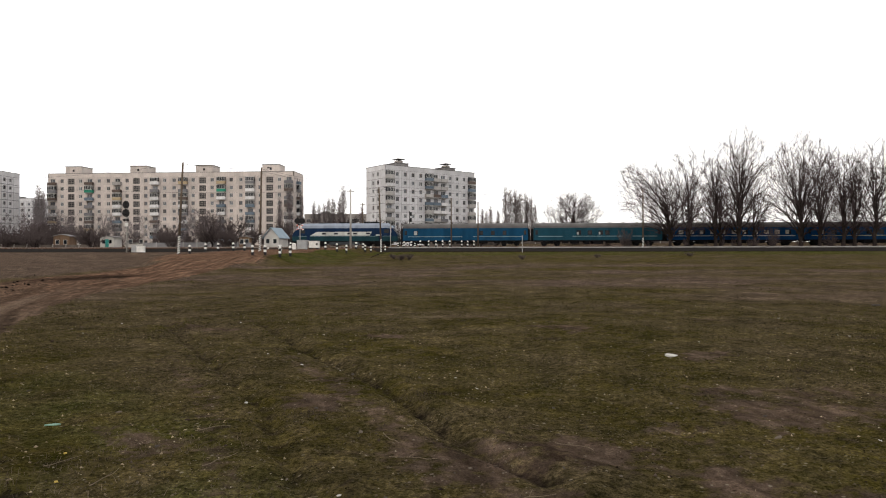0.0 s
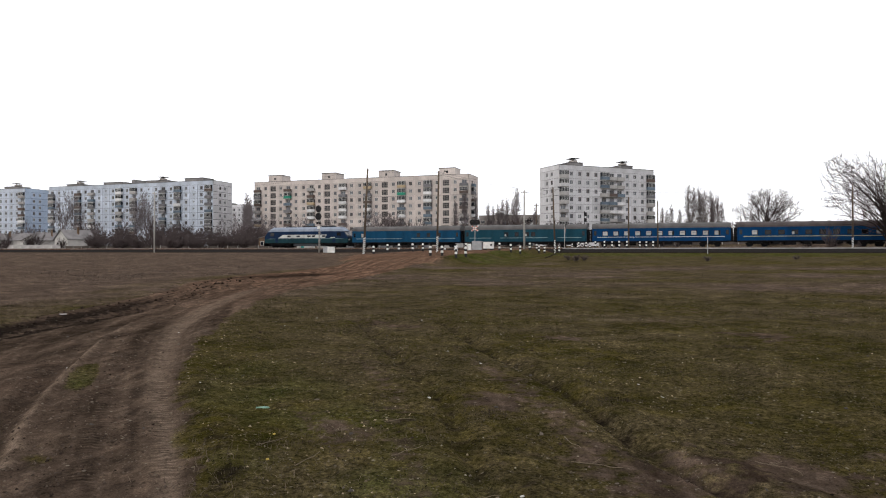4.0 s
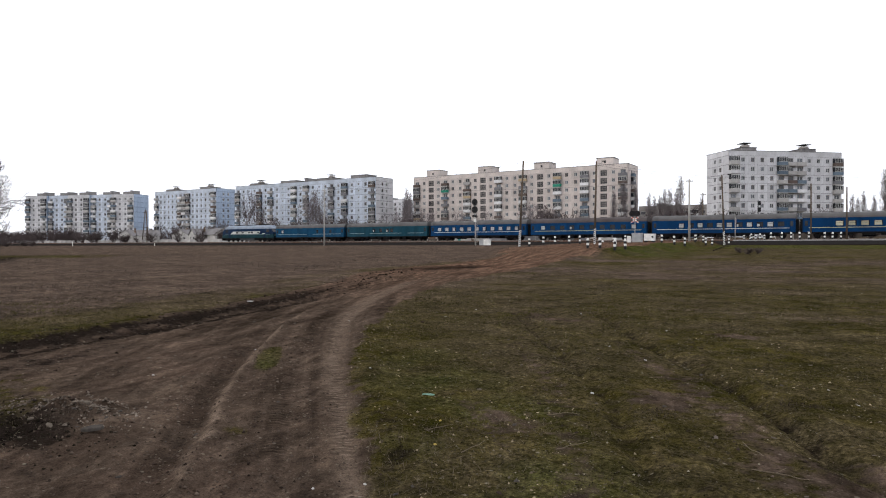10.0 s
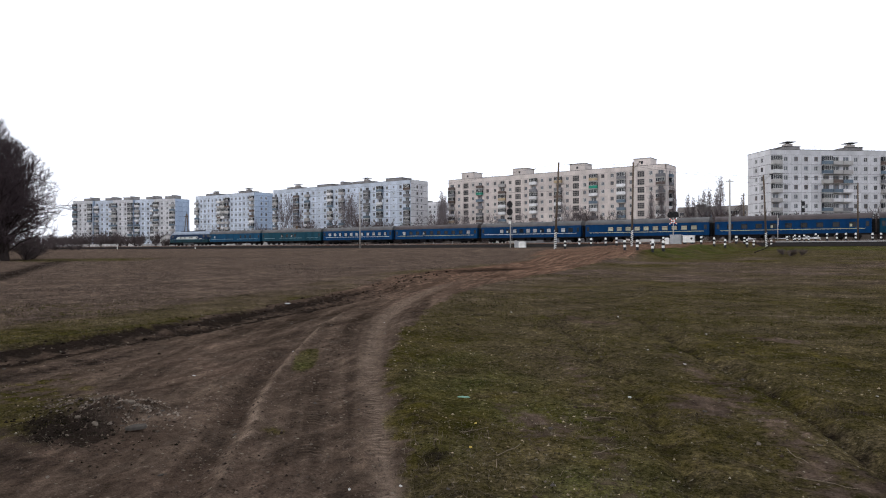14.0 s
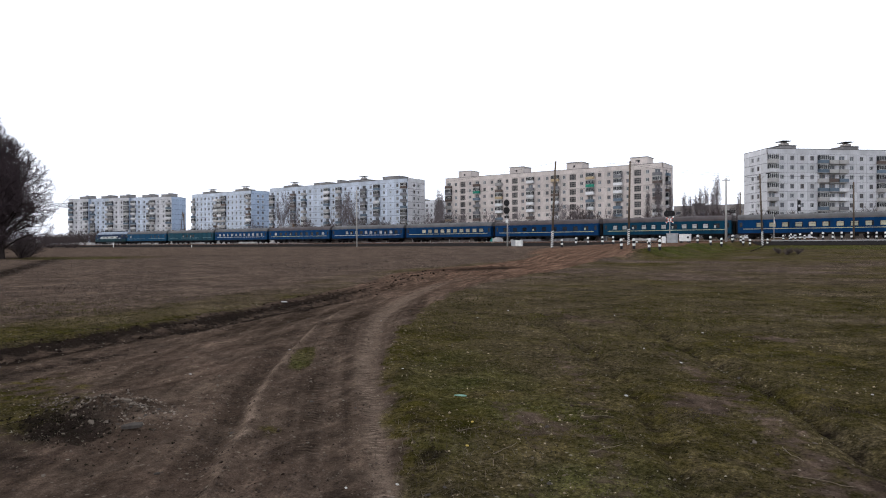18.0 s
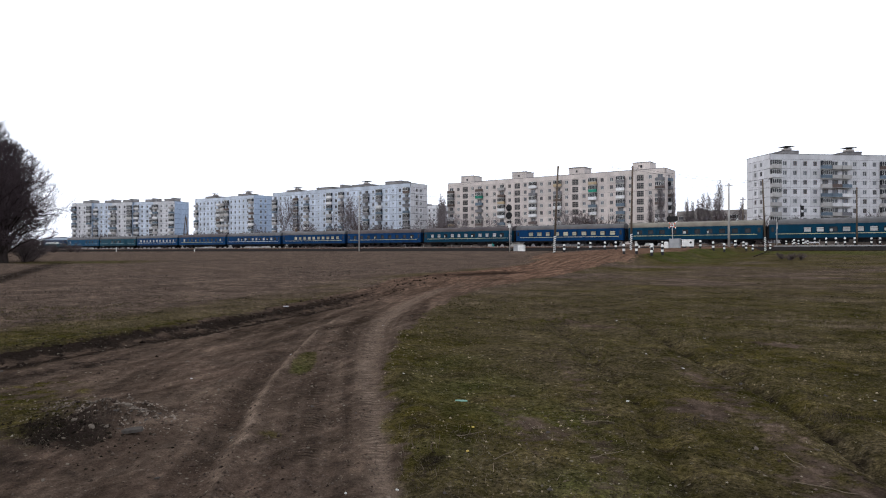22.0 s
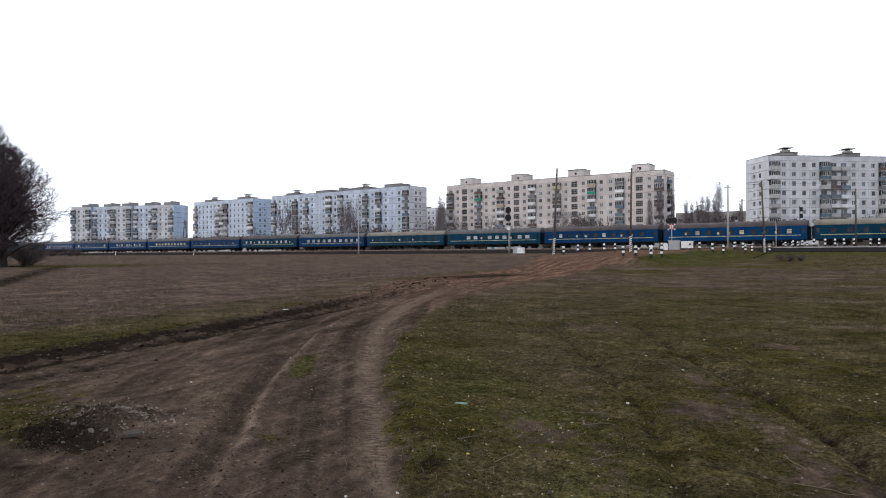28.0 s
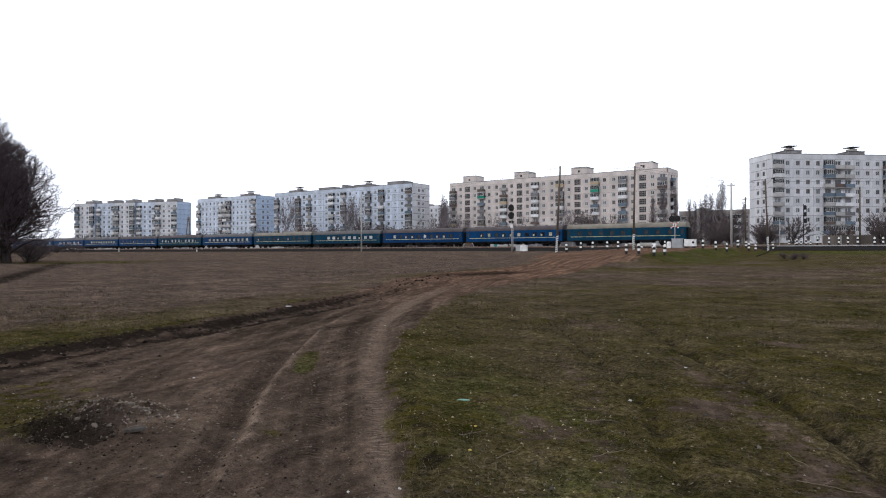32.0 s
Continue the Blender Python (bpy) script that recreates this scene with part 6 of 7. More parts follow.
cabinet(-59.9, 108.2, 0.9, 1.15, 0.6, "grey_enamel", "grey steel relay cabinet beside the railway signal", False)
cabinet(-58.7, 108.0, 1.3, 1.05, 0.6, "white", "white steel relay cabinet beside the railway signal", False)
cabinet(-28.75, 100.4, 1.5, 1.35, 0.7, "grey_enamel", "grey relay cabinet beside the crossing signal", False)
big = cabinet(-26.5, 99.0, 1.55, 1.2, 0.7, "white", "long white relay cabinet with dark feet by the crossing")
b = Build()
b.tube((0.48, -0.36, 0.8), (0.48, -0.40, 0.8), 0.16, 0.16, 16)
part("cover_plate", b.mesh("cover_plate", M["black"]), big)
b = Build()
lathe(b, [(0.3, -0.2), (0.32, 0.3), (0.3, 0.85), (0.2, 0.95)])
t = thing("concrete_drum", pose(-29.3, 98.0, gz(-29.3, 98.0)), "whitewashed concrete drum standing before the cabinets", "concrete drum")
part("drum", b.mesh("drum", M["white"]), t)

# more line poles along the railway
line_pole(-99.0, 108.0, 12.4, (0, 0), False, "tall concrete line pole with a whitewashed foot", mat_key="concrete", r=0.16)
line_pole(-6.7, 117.4, 9.2, (0, 0), False, "slim dark line pole behind the nearer track", arm=False)
line_pole(-1.95, 117.5, 8.5, (0, 0), False, "slim dark line pole behind the nearer track", arm=False)
line_pole(26.6, 116.8, 10.3, (0, 0), True, "dark line pole with a striped foot under the trees", arm=False)
line_pole(-26.0, 135.0, 9.2, (0, 0), False, "dark line pole with a cross arm behind the railway")
line_pole(-202.0, 134.0, 11.0, (0, 0), False, "distant dark line pole behind the train", arm=False)
for x, y, h in ((-194.3, 105.2, 1.4), (-155.3, 105.2, 0.7), (-234.3, 105.2, 0.8), (5.2, 104.0, 2.7)):
    t = thing("distance_post", pose(x, y, gz(x, y) - 0.05), "small whitewashed stake beside the railway bank" if h < 2 else "thin grey stake on the railway bank", "stake", "trackside stakes")
    w = 0.08 if h < 2 else 0.045
    part("stake", boxmesh("stake", (-w, w, -w * 0.75, w * 0.75, 0, h), M["white" if h < 2 else "grey_enamel"], 0.02), t)


def far_signal(x, y):
    t = thing("railway_signal", pose(x, y, gz(x, y)), "small dark railway signal behind the line", "railway signal")
    b = Build()
    b.tube((0, 0, 0), (0, 0, 7.6), 0.08, 0.07, 8)
    part("mast", b.mesh("mast", M["dark"]), t)
    for z in (4.6, 5.8, 7.0):
        part("lamp_case", boxmesh("lamp_case", (-0.05, 0.5, -0.2, 0.0, z - 0.4, z + 0.4), M["black"], 0.08), t)
    return t


far_signal(-16.3, 135.0)
t = thing("frame_pole", pose(-227, 150, gz(-227, 150)), "tall two-legged wooden power pole with a cross beam", "power pole")
for s in (-1, 1):
    b = Build()
    b.tube((s * 2.1, 0, -0.2), (s * 0.12, 0, 12.2), 0.19, 0.13, 9)
    part("leg", b.mesh("leg", M["wood"], smooth=True), t)
part("tie_beam", boxmesh("tie_beam", (-1.3, 1.3, -0.1, 0.1, 5.4, 5.65), M["wood"]), t)
part("cross_arm", boxmesh("cross_arm", (-1.0, 1.0, -0.08, 0.08, 11.3, 11.5), M["wood"]), t)
b = Build()
b.tube((0, 0, 11.6), (0, 0, 12.9), 0.08, 0.05, 8)
part("insulator", b.mesh("insulator", M["dark"]), t)


# ---- overhead wires ----
def wire(p, q, sag, label="thin overhead wire between poles"):
    b = Build()
    n = 10
    pts = [Vector(p).lerp(Vector(q), k / n) - Vector((0, 0, sag * 4 * (k / n) * (1 - k / n))) for k in range(n + 1)]
    for u, v in zip(pts, pts[1:]):
        b.tube(u, v, 0.014, 0.014, 3, caps=False)
    tagged(new("overhead_wire", b.mesh("overhead_wire", M["dark"])), label, "wire", "overhead wires")


za, zb, zd, zc = gz(-35.85, 74.3) + 10.4, gz(-29.15, 82.6) + 10.5, gz(-17.4, 106.1) + 10.2, gz(-22.35, 105.8) + 9.3
wire((-35.3, 74.3, za), (-28.95, 82.6, zb), 0.2)
wire((-28.95, 82.6, zb), (-17.75, 106.1, zd), 0.3)
wire((-28.95, 82.4, zb - 0.3), (-17.75, 105.9, zd - 0.3), 0.35)
wire((-35.3, 74.3, za), (-99.0, 108.0, 14.4), 0.8)
wire((-22.35, 105.8, zc), (-99.0, 108.0, 14.2), 1.0)
wire((-22.35, 105.8, zc), (-6.7, 117.4, 11.2), 0.4)
wire((-17.75, 106.1, zd), (26.6, 116.8, 12.4), 0.9)


# ---- sheds, cottages and fence beyond the line ----
C_WALL = mat("whitewashed_cottage_wall", (0.48, 0.47, 0.45), 0.9, 0, 0.25, 0.5)
C_ROOF = mat("grey_slate_sheet_roof", (0.20, 0.19, 0.19), 0.85, 0, 0.3, 0.6)
C_PLANK = mat("brown_plank_wall", (0.19, 0.125, 0.085), 0.9, 0, 0.35, 1.5, streak=6)
C_BLUE = mat("blue_grey_tin_roof", (0.24, 0.32, 0.38), 0.6, 0.2, 0.2, 0.5)
C_TEAL = mat("teal_door_paint", (0.02, 0.24, 0.22), 0.6)


def cottage(x, y, rz, w, d, h, rise, wall, roof, label, door=None, chimney=True, gable_front=True):
    t = thing("cottage", pose(x, y, gz(x, y) - 0.2, 0, 0, rz), label, "house", "cottages behind the railway")
    b = Build()
    prof = [(-w / 2, -0.5), (w / 2, -0.5), (w / 2, h), (0, h + rise), (-w / 2, h)]
    n = len(prof)
    b.v = [(u, -d / 2, v) for u, v in prof] + [(u, d / 2, v) for u, v in prof]
    b.f = [tuple(range(n)), tuple(range(2 * n - 1, n - 1, -1))] + [(k, k + n, (k + 1) % n + n, (k + 1) % n) for k in range(n)]
    b.s = [0] * len(b.f)
    part("wall", b.mesh("cottage_wall", wall), t)
    for s in (-1, 1):
        r = Build()
        o, th = 0.35, 0.1
        sl = rise / (w / 2)
        p0, p1 = (s * (w / 2 + o), h - o * sl + 0.02), (0, h + rise + 0.02)
        r.v = [(p0[0], -d / 2 - o, p0[1]), (p1[0], -d / 2 - o, p1[1]), (p1[0], d / 2 + o, p1[1]), (p0[0], d / 2 + o, p0[1])]
        r.v += [(a, q, c + th) for a, q, c in r.v]
        r.f = [(0, 1, 2, 3), (7, 6, 5, 4)] + [(k, k + 4, (k + 1) % 4 + 4, (k + 1) % 4) for k in range(4)]
        r.s = [0] * 6
        part("roof", r.mesh("roof_slope", roof), t)
    for u in (-w * 0.24, w * 0.24):
        win = part("window", boxmesh("window_frame", (u - 0.45, u + 0.45, -d / 2 - 0.03, -d / 2, 1.0, 2.1), M["frame"]), t)
        part("pane", boxmesh("pane", (u - 0.37, u + 0.37, -d / 2 - 0.045, -d / 2 - 0.033, 1.08, 2.02), M["glass"]), win)
    if door:
        part("door", boxmesh("door", (-0.45, 0.45, -d / 2 - 0.05, -d / 2, 0.2, 2.15), door), t)
    if chimney:
        part("chimney", boxmesh("chimney", (w * 0.2, w * 0.2 + 0.45, -0.2, 0.25, h, h + rise + 0.8), C_PLANK), t)
    return t


for k, (x, y, w, rise) in enumerate([(-243.6, 155, 6.5, 2.2), (-232.7, 155, 6, 2.0), (-216, 158, 6, 2.0), (-205, 152, 7, 2.0), (-193.8, 150, 6.5, 2.0), (-186.9, 151, 6, 2.0), (-176.1, 150, 6.5, 2.2)]):
    cottage(x, y, (20, -30, 70, 15, -20, 75, -35)[k], w, 7.5, 2.8, rise, C_WALL, C_ROOF, "small whitewashed cottage with a grey sheet roof", None, k % 2 == 0)
cottage(-164.5, 148, -12, 6.6, 8, 3.0, 2.6, C_WALL, C_ROOF, "white gabled cottage with a dark door", M["dark"])
cottage(-100.2, 150, 4, 3.8, 3.0, 2.9, 0.4, C_PLANK, C_ROOF, "two-storey brown plank shed with a flat roof", None, False)
cottage(-94.8, 160, 0, 3.6, 3.5, 2.6, 0.3, C_WALL, C_ROOF, "white hut with a teal door", C_TEAL, False)
cottage(-46.2, 141, -8, 3.4, 4.5, 2.5, 1.9, C_WALL, C_BLUE, "small white house with a blue tin gable roof", None, False)
cottage(-77.0, 141, 0, 5.0, 3.0, 1.1, 0.15, C_WALL, C_ROOF, "long low whitewashed shed", None, False)


CAR_PAINT = mat("pale_blue_car_paint", (0.42, 0.50, 0.58), 0.3, 0, 0.1, 1, bump=0, spec=0.4)


def parked_car(x, y, rz):
    """A small saloon: body shell, cabin with windows, wheels, lamps and bumpers."""
    t = thing("car", pose(x, y, gz(x, y), 0, 0, rz), "pale blue saloon car parked behind the crossing", "car")
    b = Build()
    side = [(-2.05, 0.38), (2.0, 0.38), (2.05, 0.72), (1.95, 0.84), (1.0, 0.93), (-1.3, 0.95), (-2.05, 0.90), (-2.1, 0.65)]
    rings = [[(u, q * w, v) for u, v in side] for q, w in ((-1, 0.74), (-1, 0.80), (1, 0.80), (1, 0.74))]
    n = len(side)
    for k, r in enumerate(rings):
        b.v += [(u * (0.985 if k in (0, 3) else 1), w, v) for u, w, v in r]
    for k in range(3):
        b.f += [(k * n + j, k * n + (j + 1) % n, (k + 1) * n + (j + 1) % n, (k + 1) * n + j) for j in range(n)]
    b.f += [tuple(range(n - 1, -1, -1)), tuple(range(3 * n, 4 * n))]
    b.s = [0] * len(b.f)
    part("body", b.mesh("car_body", CAR_PAINT), t)
    c = Build()
    low, top = [(-1.45, -0.72), (0.95, -0.72), (0.95, 0.72), (-1.45, 0.72)], [(-0.95, -0.60), (0.25, -0.60), (0.25, 0.60), (-0.95, 0.60)]
    c.stack([low, top], [0.935, 1.38])
    part("windows", c.mesh("car_windows", M["glass"]), t, label="dark car windows")
    c = Build()
    c.stack([[(-1.0, -0.62), (0.3, -0.62), (0.3, 0.62), (-1.0, 0.62)], [(-0.9, -0.54), (0.18, -0.54), (0.18, 0.54), (-0.9, 0.54)]], [1.383, 1.44])
    part("roof", c.mesh("car_roof", CAR_PAINT), t)
    for u in (-1.25, 1.3):
        for q in (-0.72, 0.72):
            w = Build()
            w.tube((u, q - 0.09, 0.30), (u, q + 0.09, 0.30), 0.30, 0.30, 14)
            wheel = part("wheel", w.mesh("tyre", M["rubber"]), t)
            w = Build()
            w.tube((u, q - 0.10, 0.30), (u, q + 0.10, 0.30), 0.17, 0.17, 10)
            part("rim", w.mesh("rim", M["steel"]), wheel)
    for u in (-2.1, 2.05):
        part("bumper", boxmesh("bumper", (u - 0.06, u + 0.06, -0.78, 0.78, 0.42, 0.56), M["rubber"], 0.02), t)
        for q in (-0.6, 0.6):
            part("headlight" if u > 0 else "tail_light", boxmesh("car_lamp", (u - 0.04, u + 0.04, q - 0.14, q + 0.14, 0.62, 0.76), M["white" if u > 0 else "red"], 0.02), t)


parked_car(-58.2, 141.0, 4)
cottage(-51.7, 137.5, 6, 2.2, 2.0, 2.4, 0.25, C_PLANK, C_ROOF, "small brown plank watch hut by the crossing", None, False)
make_tree("bare_tree", branch_tree(150, 8.0, 4.3, 1.4, 0.13, 22, 0.0, 0.45, mats=("bark", "scrub"), thin=0.014, branches=9, fork=(0.05, 0.3), stems=2, steep=0.35), -58.6, 135.6, 0, 1.0, "dark bushy leafless tree beside the crossing", "tree")


def panel_fence(points, label, key_mat, h):
    t = thing("fence", pose(0, 0, 0), label, "fence", "fences behind the railway")
    pm = boxmesh("fence_panel", (0.06, 2.94, -0.04, 0.04, 0, h), key_mat)
    pp = boxmesh("fence_post", (-0.07, 0.07, -0.08, 0.08, -0.3, h + 0.15), M["concrete"])
    for (x0, y0), (x1, y1) in zip(points, points[1:]):
        ln = math.hypot(x1 - x0, y1 - y0)
        a = math.degrees(math.atan2(y1 - y0, x1 - x0))
        for k in range(int(ln / 3)):
            x, y = x0 + (x1 - x0) * k * 3 / ln, y0 + (y1 - y0) * k * 3 / ln
            m = pose(x, y, gz(x, y) + 0.02, 0, 0, a)
            part("panel", pm, t, m)
            part("post", pp, t, m)


F_WHITE = mat("whitewashed_fence", (0.42, 0.41, 0.40), 0.9, 0, 0.3, 0.6, rnd=0.25)
F_GREY = mat("weathered_grey_fence", (0.19, 0.19, 0.20), 0.9, 0, 0.3, 0.6, rnd=0.2)
F_DARK = mat("dark_board_fence", (0.10, 0.085, 0.075), 0.9, 0, 0.3, 1, streak=4, rnd=0.3)
panel_fence([(-330, 142), (-160, 141)], "low whitewashed concrete panel fence along the railway", F_WHITE, 1.1)
panel_fence([(-158, 139), (-84, 138)], "low dark board fence of the gardens behind the railway", F_DARK, 0.8)
panel_fence([(-74, 137), (-50, 136.5)], "low grey weathered fence behind the railway", F_GREY, 1.1)
panel_fence([(-14, 141), (40, 146)], "dark board fence behind the crossing", F_DARK, 1.7)


# ---- grass, weeds, stones and litter ----
def scatter_blades(name, n, place, height, width, material, label, lean=0.5, per=3):
    """Tufts of thin blades; each blade is two narrow triangles bent outwards."""
    rs = np.random.RandomState(len(name) * 7 + n % 97)
    pts = place(rs, n)
    m = len(pts)
    x, y = np.repeat(pts[:, 0], per), np.repeat(pts[:, 1], per)
    s = np.repeat(pts[:, 2], per)
    k = m * per
    x, y = x + rs.normal(0, 0.03, k) * np.sqrt(s), y + rs.normal(0, 0.03, k) * np.sqrt(s)
    z = ground_z(x, y) - 0.01
    h = height * s * rs.uniform(0.45, 1.25, k)
    a, t = rs.uniform(0, 2 * np.pi, k), rs.uniform(0.1, 1.0, k) * lean
    w = width * np.sqrt(s) * rs.uniform(0.6, 1.3, k)
    dx, dy = np.cos(a), np.sin(a)
    v = np.empty((k, 5, 3), np.float32)
    mx, my = x + dx * h * t * 0.45, y + dy * h * t * 0.45
    mz = z + h * np.sqrt(np.maximum(0.15, 1 - (t * 0.7) ** 2)) * 0.7
    v[:, 0] = np.stack([x - dy * w, y + dx * w, z], -1)
    v[:, 1] = np.stack([x + dy * w, y - dx * w, z], -1)
    v[:, 2] = np.stack([mx - dy * w * 0.7, my + dx * w * 0.7, mz], -1)
    v[:, 3] = np.stack([mx + dy * w * 0.7, my - dx * w * 0.7, mz], -1)
    v[:, 4] = np.stack([x + dx * h * t, y + dy * h * t, z + h * np.sqrt(np.maximum(0.15, 1 - (t * 0.7) ** 2))], -1)
    me = bpy.data.meshes.new(name)
    me.vertices.add(k * 5)
    me.vertices.foreach_set("co", v.ravel())
    i = np.arange(k, dtype=np.int32)[:, None] * 5
    tri = np.concatenate([i + np.array([[0, 1, 3]], np.int32), i + np.array([[0, 3, 2]], np.int32), i + np.array([[2, 3, 4]], np.int32)], 1).ravel()
    me.loops.add(len(tri))
    me.loops.foreach_set("vertex_index", tri)
    me.polygons.add(len(tri) // 3)
    me.polygons.foreach_set("loop_start", np.arange(0, len(tri), 3, dtype=np.int32))
    me.update(calc_edges=True)
    me.materials.append(material)
    return tagged(new(name, me), label, "grass", kind="stuff")


def blade_mat(name, c1, c2):
    m = bpy.data.materials.new(name)
    m.use_nodes = True
    n, l = m.node_tree.nodes, m.node_tree.links
    b = n["Principled BSDF"]
    b.inputs["Roughness"].default_value, b.inputs["Specular IOR Level"].default_value = 0.9, 0.0
    g = n.new("ShaderNodeNewGeometry")
    mx = n.new("ShaderNodeMixRGB")
    mx.inputs[1].default_value, mx.inputs[2].default_value = (*c1, 1), (*c2, 1)
    l.new(g.outputs["Random Per Island"], mx.inputs[0])
    tc, ns, rp, out = n.new("ShaderNodeTexCoord"), n.new("ShaderNodeTexNoise"), n.new("ShaderNodeMapRange"), n.new("ShaderNodeMixRGB")
    ns.inputs["Scale"].default_value, ns.inputs["Detail"].default_value, ns.inputs["Roughness"].default_value = 0.75, 7, 0.72
    for i, v in zip((1, 2, 3, 4), (0.36, 0.62, 0.5, 1.45)):
        rp.inputs[i].default_value = v
    l.new(tc.outputs["Object"], ns.inputs[0])
    l.new(ns.outputs[0], rp.inputs[0])
    out.blend_type, out.inputs[0].default_value = "MULTIPLY", 1.0
    l.new(mx.outputs[0], out.inputs[1])
    l.new(rp.outputs[0], out.inputs[2])
    l.new(out.outputs[0], b.inputs["Base Color"])
    return m


B_GREEN = blade_mat("short_green_grass", (0.017, 0.019, 0.004), (0.074, 0.065, 0.018))
B_DARK = blade_mat("dark_dead_weed", (0.012, 0.009, 0.008), (0.075, 0.058, 0.046))
B_STRAW = blade_mat("dead_straw", (0.028, 0.021, 0.013), (0.170, 0.135, 0.092))
B_WEED = blade_mat("dry_brown_weed", (0.040, 0.031, 0.026), (0.160, 0.124, 0.102))
B_STALK = blade_mat("grey_dead_stalks", (0.030, 0.023, 0.017), (0.175, 0.140, 0.102))


def polar(rs, n, r0, r1, bias):
    r = r0 + (r1 - r0) * rs.uniform(0, 1, n) ** bias
    az = np.radians(rs.uniform(-36, 74, n))
    return -r * np.sin(az), r * np.cos(az)


def on_turf(rs, n, r0=2.3, r1=24, bias=1.3, limit=0.45):
    x, y = polar(rs, n, r0, r1, bias)
    soil, mud, dry = cover(x, y)
    keep = (soil + 0.5 * fbm(x * 3, y * 3, 7, 2) < limit) & (fbm(x * 0.8, y * 0.8, 19, 3) > -0.12 - 0.2 * rs.uniform(0, 1, n))
    s = np.clip(0.6 + 1.4 * (fbm(x * 0.7, y * 0.7, 27, 3) + 0.2), 0.35, 1.6) * np.clip(np.hypot(x, y) / 7, 0.8, 2.2)
    return np.stack([x, y, s], -1)[keep]


def on_dry_turf(rs, n):
    return on_turf(rs, n, 2.3, 26, 1.25, 0.62)


def on_field(rs, n):
    x, y = polar(rs, n, 14, 112, 0.8)
    soil, mud, dry = cover(x, y)
    b = line_offset(x, y, TRACK_B)
    keep = (soil < 0.3) & (y < 106) & (y > 1) & (rs.uniform(0, 1, n) < dry * np.clip(0.35 + 3.4 * fbm(x * 0.45, y * 0.45, 47, 4), 0.02, 1))
    s = np.clip(0.7 + 1.6 * fbm(x * 0.15, y * 0.15, 57, 3), 0.35, 1.4) * np.where(b < -2.5, 0.95, 0.3) * np.clip(np.hypot(x, y) / 40, 0.4, 1)
    return np.stack([x, y, s], -1)[keep]


scatter_blades("short_grass", 60000, on_turf, 0.016, 0.0034, B_GREEN, "short trodden green winter grass", 0.8, 4)
scatter_blades("dead_grass", 15000, on_dry_turf, 0.028, 0.0026, B_STRAW, "flattened dead straw in the grass", 2.6, 2)
scatter_blades("dry_field_weeds", 110000, on_field, 0.13, 0.012, B_WEED, "dry brown weeds covering the far field", 1.9, 4)


def on_meadow(rs, n):
    x, y = polar(rs, n, 13, 80, 0.75)
    soil, mud, dry = cover(x, y)
    keep = (soil < 0.3) & (line_offset(x, y, TRACK_B) > -2.5) & (y < 108) & (rs.uniform(0, 1, n) < np.clip(0.4 + 3.2 * fbm(x * 0.6, y * 0.6, 67, 4), 0.04, 1))
    s = np.clip(0.8 + 1.8 * fbm(x * 0.3, y * 0.3, 69, 3), 0.4, 1.5)
    return np.stack([x, y, s], -1)[keep]


B_OLIVE = blade_mat("olive_meadow_grass", (0.026, 0.025, 0.008), (0.112, 0.092, 0.044))
scatter_blades("meadow_grass", 170000, on_meadow, 0.042, 0.013, B_OLIVE, "short olive meadow grass on the far field", 1.4, 3)


def clumps_at(centres, spread_r):
    def place(rs, n):
        c = np.array(centres)[rs.randint(0, len(centres), n)]
        x, y = c[:, 0] + rs.normal(0, spread_r, n) * c[:, 2], c[:, 1] + rs.normal(0, spread_r * 0.7, n) * c[:, 2]
        return np.stack([x, y, np.full(n, 1.0) * c[:, 2]], -1)
    return place


WEEDY = [(-2.9, 5.25, 1.1), (-3.4, 4.7, 1.2), (-2.56, 4.05, 1.3), (-3.2, 4.2, 1.3), (-1.6, 6.5, 1.0), (-0.6, 7.6, 1.1), (-2.5, 5.5, 1.0), (-2.9, 3.7, 1.2), (-2.18, 16.1, 2.0), (-3.6, 17.0, 1.6), (-0.8, 17.5, 1.7), (-6.2, 3.1, 0.9), (-6.0, 2.5, 1.0), (-1.3, 16.5, 1.4), (-2.2, 3.3, 1.1), (1.8, 18, 1.6), (4.5, 21, 1.8), (7, 20, 1.6)]
scatter_blades("dead_weed_stems", 1200, clumps_at(WEEDY, 0.30), 0.055, 0.0017, B_STALK, "tangled dead weed stems", 2.8, 3)
TUFTS = [(-1.72, 6.57, 1.2), (-0.6, 7.65, 1.2), (-3.0, 5.15, 0.8), (4.4, 9.5, 1.4), (-4.7, 9.8, 1.2), (7.2, 13.0, 1.7), (1.2, 12.5, 1.6), (-6.4, 13.5, 1.5)]
scatter_blades("dark_dead_tufts", 900, clumps_at(TUFTS, 0.15), 0.032, 0.003, B_DARK, "matted dark dead weed tufts in the grass", 2.8, 4)


